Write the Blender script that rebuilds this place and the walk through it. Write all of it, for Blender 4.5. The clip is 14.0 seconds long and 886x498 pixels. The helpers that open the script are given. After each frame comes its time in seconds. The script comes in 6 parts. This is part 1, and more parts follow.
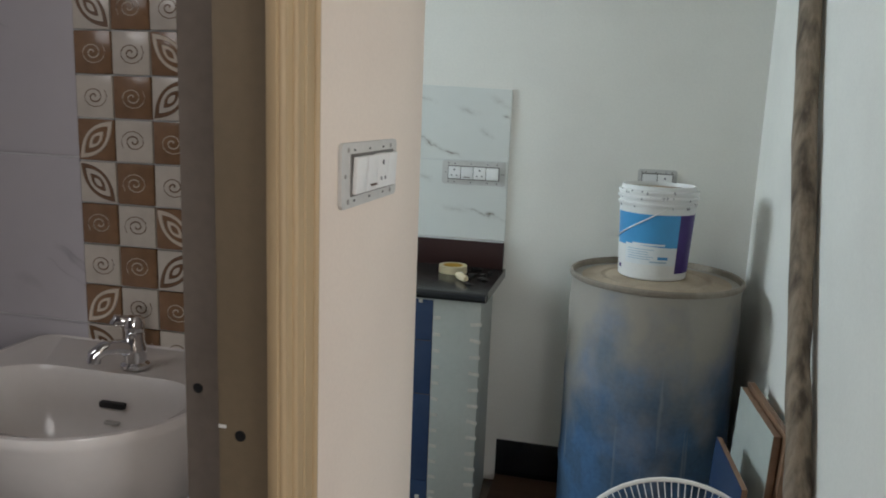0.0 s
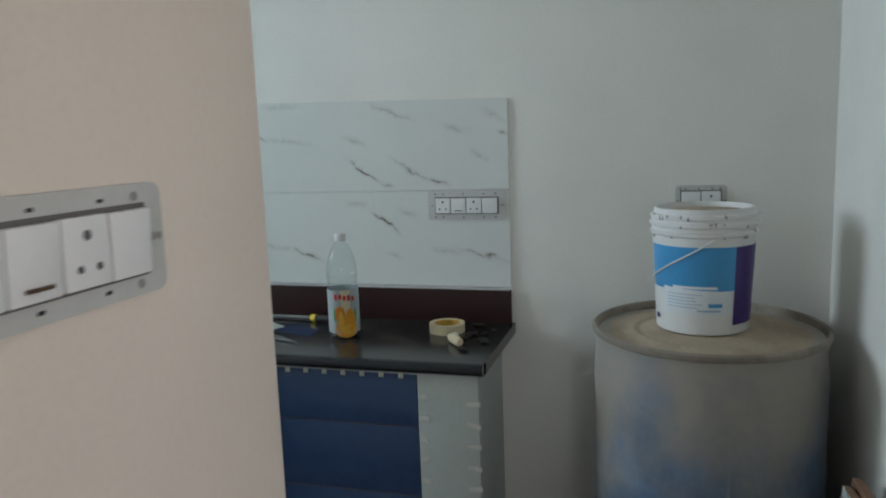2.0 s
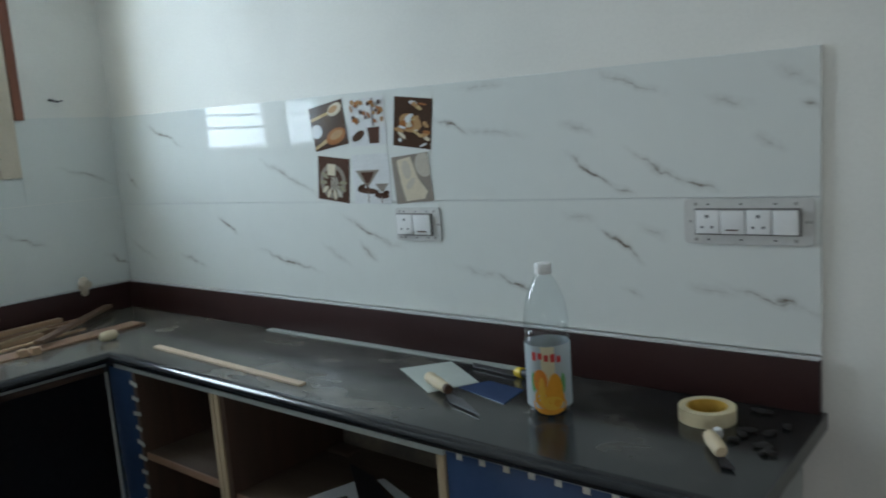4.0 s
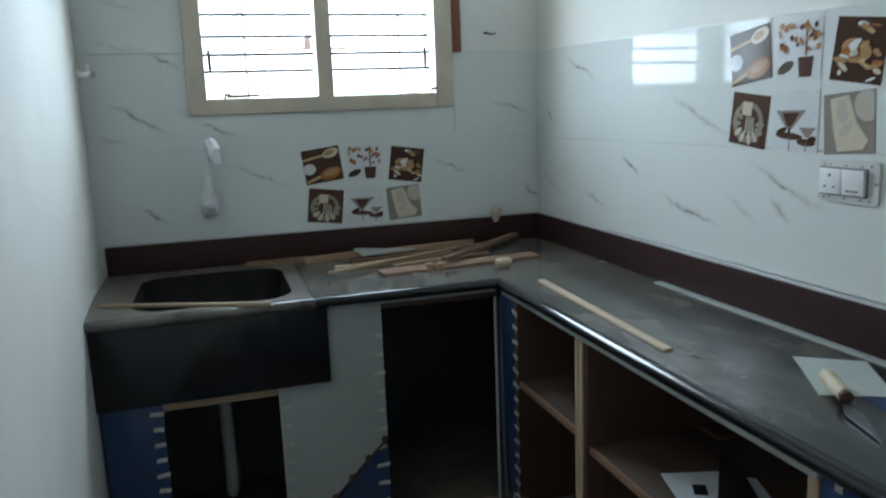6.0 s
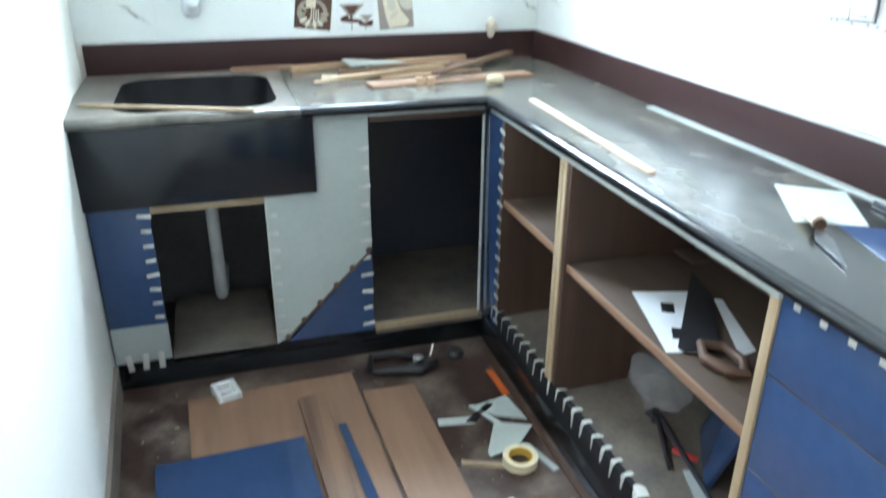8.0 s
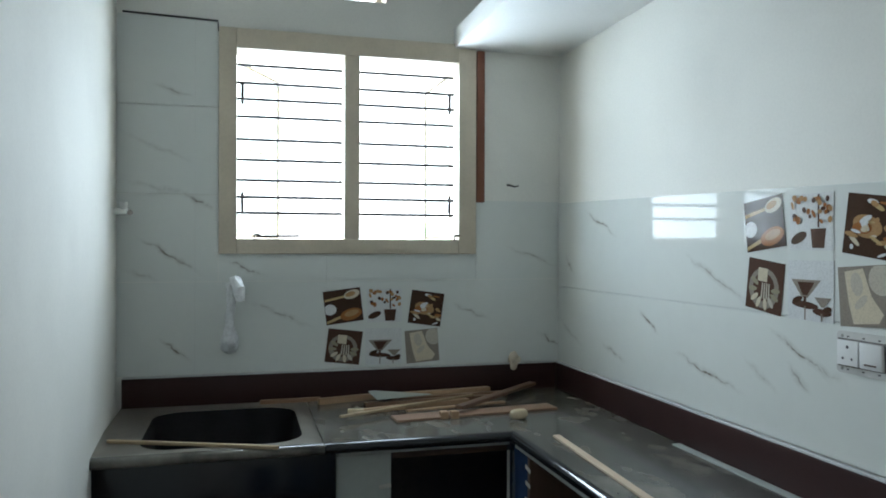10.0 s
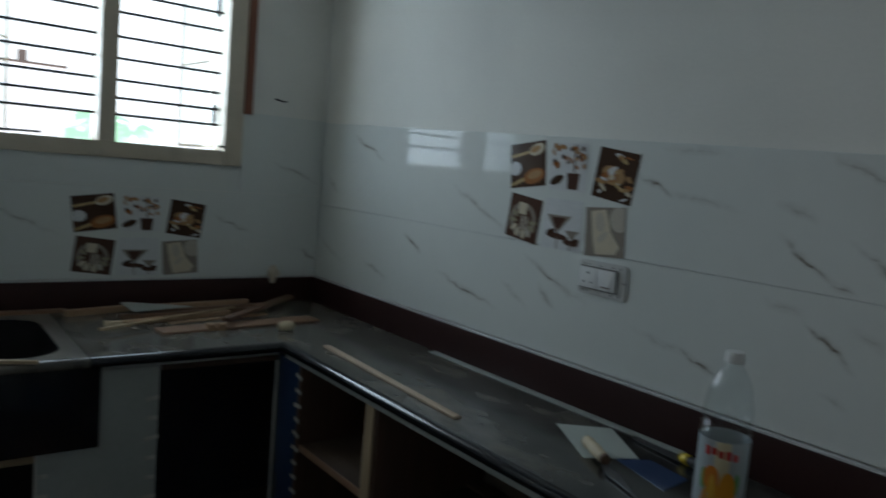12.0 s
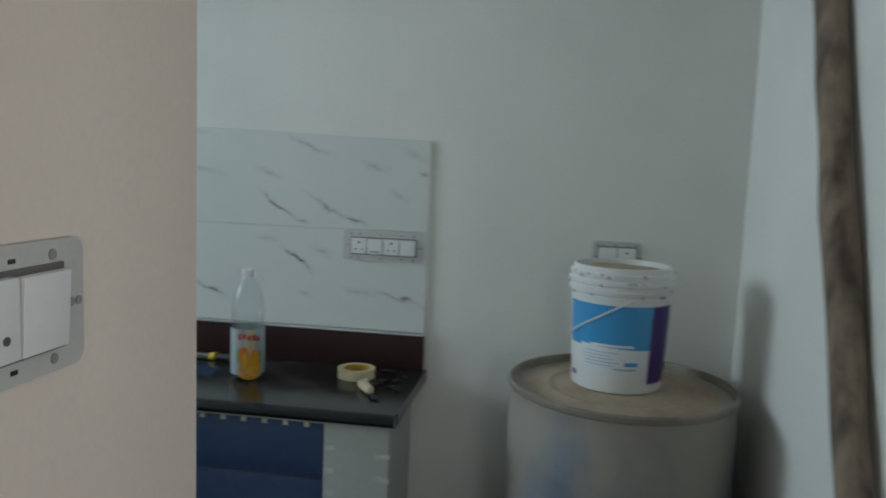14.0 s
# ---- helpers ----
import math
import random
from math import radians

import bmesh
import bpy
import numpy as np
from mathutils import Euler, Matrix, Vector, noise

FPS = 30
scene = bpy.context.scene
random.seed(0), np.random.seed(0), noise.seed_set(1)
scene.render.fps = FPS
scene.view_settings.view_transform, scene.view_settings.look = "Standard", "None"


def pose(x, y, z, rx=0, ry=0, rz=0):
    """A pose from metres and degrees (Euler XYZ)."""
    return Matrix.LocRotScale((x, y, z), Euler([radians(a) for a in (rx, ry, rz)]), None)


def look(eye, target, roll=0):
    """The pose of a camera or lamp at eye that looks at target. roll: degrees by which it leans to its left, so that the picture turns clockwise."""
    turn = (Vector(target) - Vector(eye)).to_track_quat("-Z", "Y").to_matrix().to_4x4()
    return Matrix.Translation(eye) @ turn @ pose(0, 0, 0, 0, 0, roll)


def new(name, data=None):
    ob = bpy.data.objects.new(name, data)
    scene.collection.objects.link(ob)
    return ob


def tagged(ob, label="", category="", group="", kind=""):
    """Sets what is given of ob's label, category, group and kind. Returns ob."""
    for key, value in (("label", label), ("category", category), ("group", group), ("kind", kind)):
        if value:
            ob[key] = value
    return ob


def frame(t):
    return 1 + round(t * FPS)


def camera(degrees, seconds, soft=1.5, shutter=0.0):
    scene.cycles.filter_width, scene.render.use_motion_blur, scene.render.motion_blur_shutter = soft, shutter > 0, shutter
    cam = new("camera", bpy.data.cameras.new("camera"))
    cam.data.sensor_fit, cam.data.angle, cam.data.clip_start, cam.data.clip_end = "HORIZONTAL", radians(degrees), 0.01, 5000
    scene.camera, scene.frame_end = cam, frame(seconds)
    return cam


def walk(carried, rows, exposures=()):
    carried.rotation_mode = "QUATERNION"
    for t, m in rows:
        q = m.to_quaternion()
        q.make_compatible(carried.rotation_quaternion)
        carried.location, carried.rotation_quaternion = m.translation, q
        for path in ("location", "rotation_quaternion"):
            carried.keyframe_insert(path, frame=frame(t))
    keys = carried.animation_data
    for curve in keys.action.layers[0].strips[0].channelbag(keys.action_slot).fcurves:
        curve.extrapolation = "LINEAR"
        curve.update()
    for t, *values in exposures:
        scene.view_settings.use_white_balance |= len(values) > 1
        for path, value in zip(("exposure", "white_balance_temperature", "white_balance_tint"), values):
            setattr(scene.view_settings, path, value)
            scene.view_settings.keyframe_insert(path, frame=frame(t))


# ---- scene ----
# ---------- camera ----------
cam = camera(61.3, 14.0, soft=1.8, shutter=0.4)
PATH = [
    (0, (0.171, 0.55, 1.401), (-0.263, 2.468, 1.037), 2.2),
    (0.5, (0.2, 0.63, 1.392), (-0.236, 2.548, 1.029), 0.5),
    (1, (0.248, 0.8, 1.399), (-0.293, 2.69, 1.031), -0.9),
    (1.5, (0.232, 0.953, 1.39), (-0.324, 2.841, 1.036), -1.2),
    (2, (0.215, 1.13, 1.384), (-0.349, 3.025, 1.084), -2.1),
    (2.2, (0.216, 1.209, 1.383), (-0.405, 3.089, 1.103), -2.2),
    (4.3, (0.09, 1.89, 1.366), (-1.326, 3.275, 1.086), -4.3),
    (4.5, (0.08, 1.935, 1.372), (-1.44, 3.204, 1.096), -4.1),
    (5, (0.067, 2.004, 1.358), (-1.674, 2.957, 1.104), -3.6),
    (5.5, (0.059, 2.012, 1.358), (-1.801, 2.701, 1.1), -3.4),
    (6, (0.045, 2.02, 1.335), (-1.838, 2.588, 0.974), -2.2),
    (6.5, (0.042, 2.016, 1.322), (-1.766, 2.575, 0.675), -1.3),
    (7, (0.045, 2.018, 1.316), (-1.699, 2.536, 0.484), -0.8),
    (7.5, (0.048, 2.022, 1.306), (-1.636, 2.512, 0.345), -0.2),
    (8, (0.046, 2.034, 1.311), (-1.7, 2.577, 0.503), 0.5),
    (8.5, (0.05, 2.02, 1.338), (-1.803, 2.607, 0.869), 0.3),
    (9, (0.05, 2.043, 1.376), (-1.869, 2.588, 1.235), -0.3),
    (9.2, (0.054, 2.053, 1.379), (-1.876, 2.576, 1.39), -0.2),
    (11.3, (0.064, 1.964, 1.377), (-1.829, 2.592, 1.228), 2.5),
    (11.5, (0.059, 1.943, 1.384), (-1.793, 2.682, 1.222), 3.1),
    (12, (0.06, 1.808, 1.397), (-1.518, 3.019, 1.191), 4.8),
    (12.5, (0.063, 1.645, 1.405), (-1.211, 3.169, 1.171), 5.4),
    (13, (0.103, 1.498, 1.377), (-0.901, 3.217, 1.186), 4.9),
    (13.5, (0.160, 1.332, 1.408), (-0.509, 3.201, 1.192), 3.8),
    (14, (0.15, 1.177, 1.409), (-0.15, 3.143, 1.193), 2.2),
]
EXPOSURES = [(t, stops, kelvin, 11 if t < 12.2 else 8) for t, stops, kelvin in (
    (0.0, 0.22, 6300), (1.0, 0.13, 6200), (1.5, 0.03, 6200), (2.2, -0.17, 6100), (4.3, -0.28, 6020), (5.5, -0.19, 5950), (6.0, -0.18, 5900), (6.5, 0.40, 5780),
    (7.0, 1.42, 5720), (7.5, 1.95, 5750), (8.0, 2.28, 5780), (8.5, 2.0, 6050), (9.0, 1.1, 6000), (9.2, 1.0, 6050),
    (11.3, -2.55, 6150), (11.5, -2.5, 6150), (12.0, -1.75, 6000), (12.5, -1.02, 6050), (13.0, -0.78, 5880), (14.0, -0.4, 6000))]
walk(cam, [(t, look(eye, target, roll)) for t, eye, target, roll in PATH], EXPOSURES)

# ---------- light ----------
world = bpy.data.worlds.new("sky")
scene.world = world
world.use_nodes = True
wn = world.node_tree
sky = wn.nodes.new("ShaderNodeTexSky")
sky.sky_type = "NISHITA"
sky.sun_disc = False
sky.sun_elevation, sky.sun_rotation = radians(58), radians(60)
wn.nodes["Background"].inputs[1].default_value = 0.15
wn.links.new(sky.outputs[0], wn.nodes["Background"].inputs[0])

sun = new("sun", bpy.data.lights.new("sun", "SUN"))
sun.data.energy, sun.data.angle, sun.data.color = 4.0, radians(0.5), (1, 0.95, 0.88)
sun.matrix_world = look((6, 3, 12), (0, 0, 0))


def window_light(name, eye, target, w, h, watts, color):
    """Sky light from an opening; some openings are unseen and added."""
    lamp = new(name, bpy.data.lights.new(name, "AREA"))
    lamp.data.shape, lamp.data.size, lamp.data.size_y = "RECTANGLE", w, h
    lamp.data.energy, lamp.data.color = watts, color
    lamp.matrix_world = look(eye, target)
    return lamp


window_light("kitchen_daylight", (-2.80, 2.42, 1.75), (0, 2.42, 1.45), 0.80, 0.66, 38, (0.74, 0.90, 1.0))
window_light("vent_daylight", (-2.80, 2.43, 2.36), (0, 2.43, 1.6), 0.24, 0.2, 2, (0.93, 0.97, 1.0))
window_light("hall_daylight", (1.90, -3.12, 1.5), (0.1, 2.6, 1.2), 1.05, 1.25, 25, (1.0, 0.97, 0.93))
# Unseen side lamp, added to brighten the passage wall.
window_light("hall_side_fill", (2.44, 0.1, 1.5), (-0.15, 1.3, 1.3), 1.15, 1.25, 18, (1.0, 0.96, 0.91))
# Lamp for an unseen bathroom vent; it hangs inside, no opening is built.
window_light("bathroom_daylight", (-1.24, 0.5, 1.9), (-0.6, 1.5, 1.2), 0.45, 0.4, 1.9, (1.0, 0.97, 0.95))


# ---------- materials ----------
def mat(name, base, rough=0.5, metal=0.0, var=0.12, scale=6.0, grain=60.0, bump=0.08, second=None, mix=(0.45, 0.65),
        stretch=(1, 1, 1), coat=0.0, rand=0.0, spec=0.5):
    """Paint, stone, wood or metal: a base colour broken at two scales, with fine relief."""
    m = bpy.data.materials.new(name)
    m.use_nodes = True
    nt = m.node_tree
    b = nt.nodes["Principled BSDF"]
    b.inputs["Roughness"].default_value, b.inputs["Metallic"].default_value = rough, metal
    b.inputs["Coat Weight"].default_value = coat
    b.inputs["Specular IOR Level"].default_value = spec
    tc = nt.nodes.new("ShaderNodeTexCoord")
    mp = nt.nodes.new("ShaderNodeMapping")
    mp.inputs["Scale"].default_value = stretch
    nt.links.new(tc.outputs["Object"], mp.inputs[0])
    n1, n2 = nt.nodes.new("ShaderNodeTexNoise"), nt.nodes.new("ShaderNodeTexNoise")
    for n, s in ((n1, scale), (n2, grain)):
        n.inputs["Scale"].default_value, n.inputs["Detail"].default_value = s, 5
        nt.links.new(mp.outputs[0], n.inputs[0])
    if rand:
        oi = nt.nodes.new("ShaderNodeObjectInfo")
        ml = nt.nodes.new("ShaderNodeMath")
        ml.operation, ml.inputs[1].default_value = "MULTIPLY", 40
        nt.links.new(oi.outputs["Random"], ml.inputs[0])
        cb = nt.nodes.new("ShaderNodeCombineXYZ")
        for k in range(3):
            nt.links.new(ml.outputs[0], cb.inputs[k])
        nt.links.new(cb.outputs[0], mp.inputs["Location"])
    ramp = nt.nodes.new("ShaderNodeValToRGB")
    ramp.color_ramp.elements[0].position, ramp.color_ramp.elements[1].position = mix
    other = second or tuple(c * (1 - var) for c in base)
    ramp.color_ramp.elements[0].color, ramp.color_ramp.elements[1].color = (*base, 1), (*other, 1)
    nt.links.new(n1.outputs[0], ramp.inputs[0])
    fine = nt.nodes.new("ShaderNodeMix")
    fine.data_type, fine.blend_type = "RGBA", "MULTIPLY"
    fine.inputs[0].default_value = 0.35
    fr = nt.nodes.new("ShaderNodeValToRGB")
    fr.color_ramp.elements[0].position, fr.color_ramp.elements[1].position = 0.3, 0.6
    fr.color_ramp.elements[0].color, fr.color_ramp.elements[1].color = (1 - 2 * var, 1 - 2 * var, 1 - 2 * var, 1), (1, 1, 1, 1)
    nt.links.new(n2.outputs[0], fr.inputs[0])
    nt.links.new(ramp.outputs[0], fine.inputs["A"])
    nt.links.new(fr.outputs[0], fine.inputs["B"])
    nt.links.new(fine.outputs["Result"], b.inputs["Base Color"])
    if bump:
        bp = nt.nodes.new("ShaderNodeBump")
        bp.inputs["Strength"].default_value, bp.inputs["Distance"].default_value = bump, 0.004
        nt.links.new(n2.outputs[0], bp.inputs["Height"])
        nt.links.new(bp.outputs[0], b.inputs["Normal"])
    # gloss broken by dust
    rr = nt.nodes.new("ShaderNodeMapRange")
    rr.inputs["To Min"].default_value, rr.inputs["To Max"].default_value = max(0.02, rough - 0.08), min(1, rough + 0.12)
    nt.links.new(n1.outputs[0], rr.inputs[0])
    nt.links.new(rr.outputs[0], b.inputs["Roughness"])
    return m


def marble(name, base, vein, rough):
    """Glazed tile with a print of slanting grey veins."""
    m = mat(name, base, rough, 0, 0.03, 3.0, 25, 0.0, spec=0.09)
    nt = m.node_tree
    b = nt.nodes["Principled BSDF"]
    tc = nt.nodes.new("ShaderNodeTexCoord")
    oi = nt.nodes.new("ShaderNodeObjectInfo")
    # along the wall, and up it; the veins fall to the right
    dots = []
    for way in ((0.86, 0.86, -0.5), (0.5, 0.5, 0.86)):
        d = nt.nodes.new("ShaderNodeVectorMath")
        d.operation, d.inputs[1].default_value = "DOT_PRODUCT", way
        nt.links.new(tc.outputs["Object"], d.inputs[0])
        dots.append(d)
    plane = nt.nodes.new("ShaderNodeCombineXYZ")
    nt.links.new(dots[0].outputs["Value"], plane.inputs[0])
    nt.links.new(dots[1].outputs["Value"], plane.inputs[1])
    sh = nt.nodes.new("ShaderNodeVectorMath")
    sh.operation = "MULTIPLY_ADD"
    nt.links.new(oi.outputs["Random"], sh.inputs[0])
    sh.inputs[1].default_value = (7.3, 3.1, 5.7)
    nt.links.new(plane.outputs[0], sh.inputs[2])
    warp = nt.nodes.new("ShaderNodeTexNoise")
    warp.inputs["Scale"].default_value, warp.inputs["Detail"].default_value = 9.0, 5
    nt.links.new(sh.outputs[0], warp.inputs[0])
    add = nt.nodes.new("ShaderNodeVectorMath")
    add.operation = "MULTIPLY_ADD"
    nt.links.new(warp.outputs["Color"], add.inputs[0])
    add.inputs[1].default_value = (0.05, 0.05, 0.0)
    nt.links.new(sh.outputs[0], add.inputs[2])
    st = nt.nodes.new("ShaderNodeMapping")
    st.inputs["Scale"].default_value = (1.2, 8.0, 1.0)
    nt.links.new(add.outputs[0], st.inputs[0])
    n = nt.nodes.new("ShaderNodeTexNoise")
    n.inputs["Scale"].default_value, n.inputs["Detail"].default_value = 1.0, 2
    nt.links.new(st.outputs[0], n.inputs[0])
    d = nt.nodes.new("ShaderNodeMath")
    d.operation, d.inputs[1].default_value = "SUBTRACT", 0.5
    a = nt.nodes.new("ShaderNodeMath")
    a.operation = "ABSOLUTE"
    nt.links.new(n.outputs[0], d.inputs[0])
    nt.links.new(d.outputs[0], a.inputs[0])
    line = nt.nodes.new("ShaderNodeMapRange")
    line.inputs["From Min"].default_value, line.inputs["From Max"].default_value = 0.0, 0.013
    line.inputs["To Min"].default_value, line.inputs["To Max"].default_value = 1, 0
    nt.links.new(a.outputs[0], line.inputs[0])
    soft = nt.nodes.new("ShaderNodeMapRange")
    soft.inputs["From Min"].default_value, soft.inputs["From Max"].default_value = 0.0, 0.06
    soft.inputs["To Min"].default_value, soft.inputs["To Max"].default_value = 0.20, 0
    nt.links.new(a.outputs[0], soft.inputs[0])
    both = nt.nodes.new("ShaderNodeMath")
    both.operation = "MAXIMUM"
    nt.links.new(line.outputs[0], both.inputs[0])
    nt.links.new(soft.outputs[0], both.inputs[1])
    where = nt.nodes.new("ShaderNodeTexNoise")
    where.inputs["Scale"].default_value, where.inputs["Detail"].default_value = 4.6, 4
    nt.links.new(sh.outputs[0], where.inputs[0])
    wr = nt.nodes.new("ShaderNodeMapRange")
    wr.inputs["From Min"].default_value, wr.inputs["From Max"].default_value = 0.49, 0.72
    nt.links.new(where.outputs[0], wr.inputs[0])
    k = nt.nodes.new("ShaderNodeMath")
    k.operation = "MULTIPLY"
    nt.links.new(both.outputs[0], k.inputs[0])
    nt.links.new(wr.outputs[0], k.inputs[1])
    mx = nt.nodes.new("ShaderNodeMix")
    mx.data_type = "RGBA"
    nt.links.new(k.outputs[0], mx.inputs[0])
    nt.links.new(nt.nodes["Mix"].outputs["Result"], mx.inputs["A"])
    mx.inputs["B"].default_value = (*vein, 1)
    nt.links.new(mx.outputs["Result"], b.inputs["Base Color"])
    return m


def veined_tile(name, axis, base, vein, veins):
    """Glazed tile with a marble print: slanting brown-grey veins at (along the wall, height, half length, degrees, depth)."""
    m = mat(name, base, 0.05, 0, 0.02, 3.0, 25, 0.0, spec=0.10)
    nt = m.node_tree
    rr = nt.nodes["Map Range"]
    rr.inputs["To Min"].default_value, rr.inputs["To Max"].default_value = 0.02, 0.05
    tc = nt.nodes.new("ShaderNodeTexCoord")
    sep = nt.nodes.new("ShaderNodeSeparateXYZ")
    nt.links.new(tc.outputs["Object"], sep.inputs[0])
    flat = nt.nodes.new("ShaderNodeCombineXYZ")
    nt.links.new(sep.outputs[axis], flat.inputs[0])
    nt.links.new(sep.outputs["Z"], flat.inputs[1])
    warp = nt.nodes.new("ShaderNodeTexNoise")
    warp.inputs["Scale"].default_value, warp.inputs["Detail"].default_value = 20.0, 6
    nt.links.new(flat.outputs[0], warp.inputs[0])
    centred = nt.nodes.new("ShaderNodeVectorMath")
    centred.operation, centred.inputs[1].default_value = "SUBTRACT", (0.5, 0.5, 0)
    nt.links.new(warp.outputs["Color"], centred.inputs[0])
    bent = nt.nodes.new("ShaderNodeVectorMath")
    bent.operation, bent.inputs[1].default_value = "MULTIPLY_ADD", (0.04, 0.04, 0.0)
    nt.links.new(centred.outputs[0], bent.inputs[0])
    nt.links.new(flat.outputs[0], bent.inputs[2])
    total = None
    for u, h, half, angle, depth in veins:
        core = (0.0, 0.35, 0.65, 0.95, 1.25)[depth]
        for long, wide, power in ((half * 1.6, 0.013, 0.14 + 0.05 * depth), (half * 1.3, 0.0032 + 0.0007 * depth, core)):
            mp = nt.nodes.new("ShaderNodeMapping")
            mp.vector_type = "TEXTURE"
            mp.inputs["Location"].default_value = (u, h, 0)
            mp.inputs["Rotation"].default_value = (0, 0, radians(angle))
            mp.inputs["Scale"].default_value = (long, wide, 1)
            nt.links.new(bent.outputs[0], mp.inputs[0])
            g = nt.nodes.new("ShaderNodeTexGradient")
            g.gradient_type = "SPHERICAL"
            nt.links.new(mp.outputs[0], g.inputs[0])
            k = nt.nodes.new("ShaderNodeMath")
            k.operation, k.inputs[1].default_value = "MULTIPLY", power
            nt.links.new(g.outputs[1], k.inputs[0])
            if total is None:
                total = k
            else:
                mx = nt.nodes.new("ShaderNodeMath")
                mx.operation = "MAXIMUM"
                nt.links.new(total.outputs[0], mx.inputs[0])
                nt.links.new(k.outputs[0], mx.inputs[1])
                total = mx
    # the print is broken up along each vein
    fleck = nt.nodes.new("ShaderNodeTexNoise")
    fleck.inputs["Scale"].default_value, fleck.inputs["Detail"].default_value = 55.0, 4
    nt.links.new(flat.outputs[0], fleck.inputs[0])
    fr = nt.nodes.new("ShaderNodeMapRange")
    fr.inputs["From Min"].default_value, fr.inputs["From Max"].default_value = 0.32, 0.58
    fr.inputs["To Min"].default_value, fr.inputs["To Max"].default_value = 0.35, 1.15
    nt.links.new(fleck.outputs[0], fr.inputs[0])
    amount = nt.nodes.new("ShaderNodeMath")
    amount.operation, amount.use_clamp = "MULTIPLY", True
    nt.links.new(total.outputs[0], amount.inputs[0])
    nt.links.new(fr.outputs[0], amount.inputs[1])
    mx = nt.nodes.new("ShaderNodeMix")
    mx.data_type = "RGBA"
    nt.links.new(amount.outputs[0], mx.inputs[0])
    nt.links.new(nt.nodes["Mix"].outputs["Result"], mx.inputs["A"])
    mx.inputs["B"].default_value = (*vein, 1)
    nt.links.new(mx.outputs["Result"], nt.nodes["Principled BSDF"].inputs["Base Color"])
    return m


def dusty_stone(name, clean, dust, rough, lo, hi, scale):
    """Polished stone under smears of cement dust: dull where the dust lies, glossy where it is wiped."""
    m = mat(name, clean, rough, 0, 0.3, 8, 130, 0.02)
    nt = m.node_tree
    b = nt.nodes["Principled BSDF"]
    tc = nt.nodes.new("ShaderNodeTexCoord")
    masks = []
    for size, detail, bend, stretch in ((scale * 1.6, 7, 0.0, (1, 1.5, 1)), (scale * 0.5, 4, 0.0, (1, 1.9, 1))):
        mp = nt.nodes.new("ShaderNodeMapping")
        mp.inputs["Scale"].default_value, mp.inputs["Rotation"].default_value = stretch, (0, 0, 0.5)
        nt.links.new(tc.outputs["Object"], mp.inputs[0])
        n = nt.nodes.new("ShaderNodeTexNoise")
        n.inputs["Scale"].default_value, n.inputs["Detail"].default_value, n.inputs["Distortion"].default_value = size, detail, bend
        nt.links.new(mp.outputs[0], n.inputs[0])
        masks.append(n)
    both = nt.nodes.new("ShaderNodeMath")
    both.operation = "ADD"
    nt.links.new(masks[0].outputs[0], both.inputs[0])
    nt.links.new(masks[1].outputs[0], both.inputs[1])
    # the pale tone thins along the worktop, strongest at the far end
    sep, end_fade, more = nt.nodes.new("ShaderNodeSeparateXYZ"), nt.nodes.new("ShaderNodeMapRange"), nt.nodes.new("ShaderNodeMath")
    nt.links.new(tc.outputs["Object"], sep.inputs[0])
    nt.links.new(sep.outputs["X"], end_fade.inputs[0])
    end_fade.inputs["From Min"].default_value, end_fade.inputs["From Max"].default_value = -0.9, 1.1
    end_fade.inputs["To Min"].default_value, end_fade.inputs["To Max"].default_value = 0.2, -0.36
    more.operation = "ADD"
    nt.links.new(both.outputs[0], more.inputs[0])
    nt.links.new(end_fade.outputs[0], more.inputs[1])
    r = nt.nodes.new("ShaderNodeMapRange")
    r.inputs["From Min"].default_value, r.inputs["From Max"].default_value = lo, hi
    nt.links.new(more.outputs[0], r.inputs[0])
    mx = nt.nodes.new("ShaderNodeMix")
    mx.data_type = "RGBA"
    nt.links.new(r.outputs[0], mx.inputs[0])
    nt.links.new(nt.nodes["Mix"].outputs["Result"], mx.inputs["A"])
    mx.inputs["B"].default_value = (*dust, 1)
    nt.links.new(mx.outputs["Result"], b.inputs["Base Color"])
    for link in list(b.inputs["Roughness"].links) + list(b.inputs["Normal"].links):
        nt.links.remove(link)
    b.inputs["Roughness"].default_value = rough
    return m


def wood(name, light, dark, rough=0.6, axis=0, rings=18.0):
    """Sawn timber or veneer with grain along one axis."""
    st = [rings, rings, rings]
    st[axis] = 1.2
    return mat(name, light, rough, 0, 0.15, 2.0, 9.0, 0.15, second=dark, mix=(0.35, 0.7), stretch=tuple(s / 2 for s in st), rand=1)


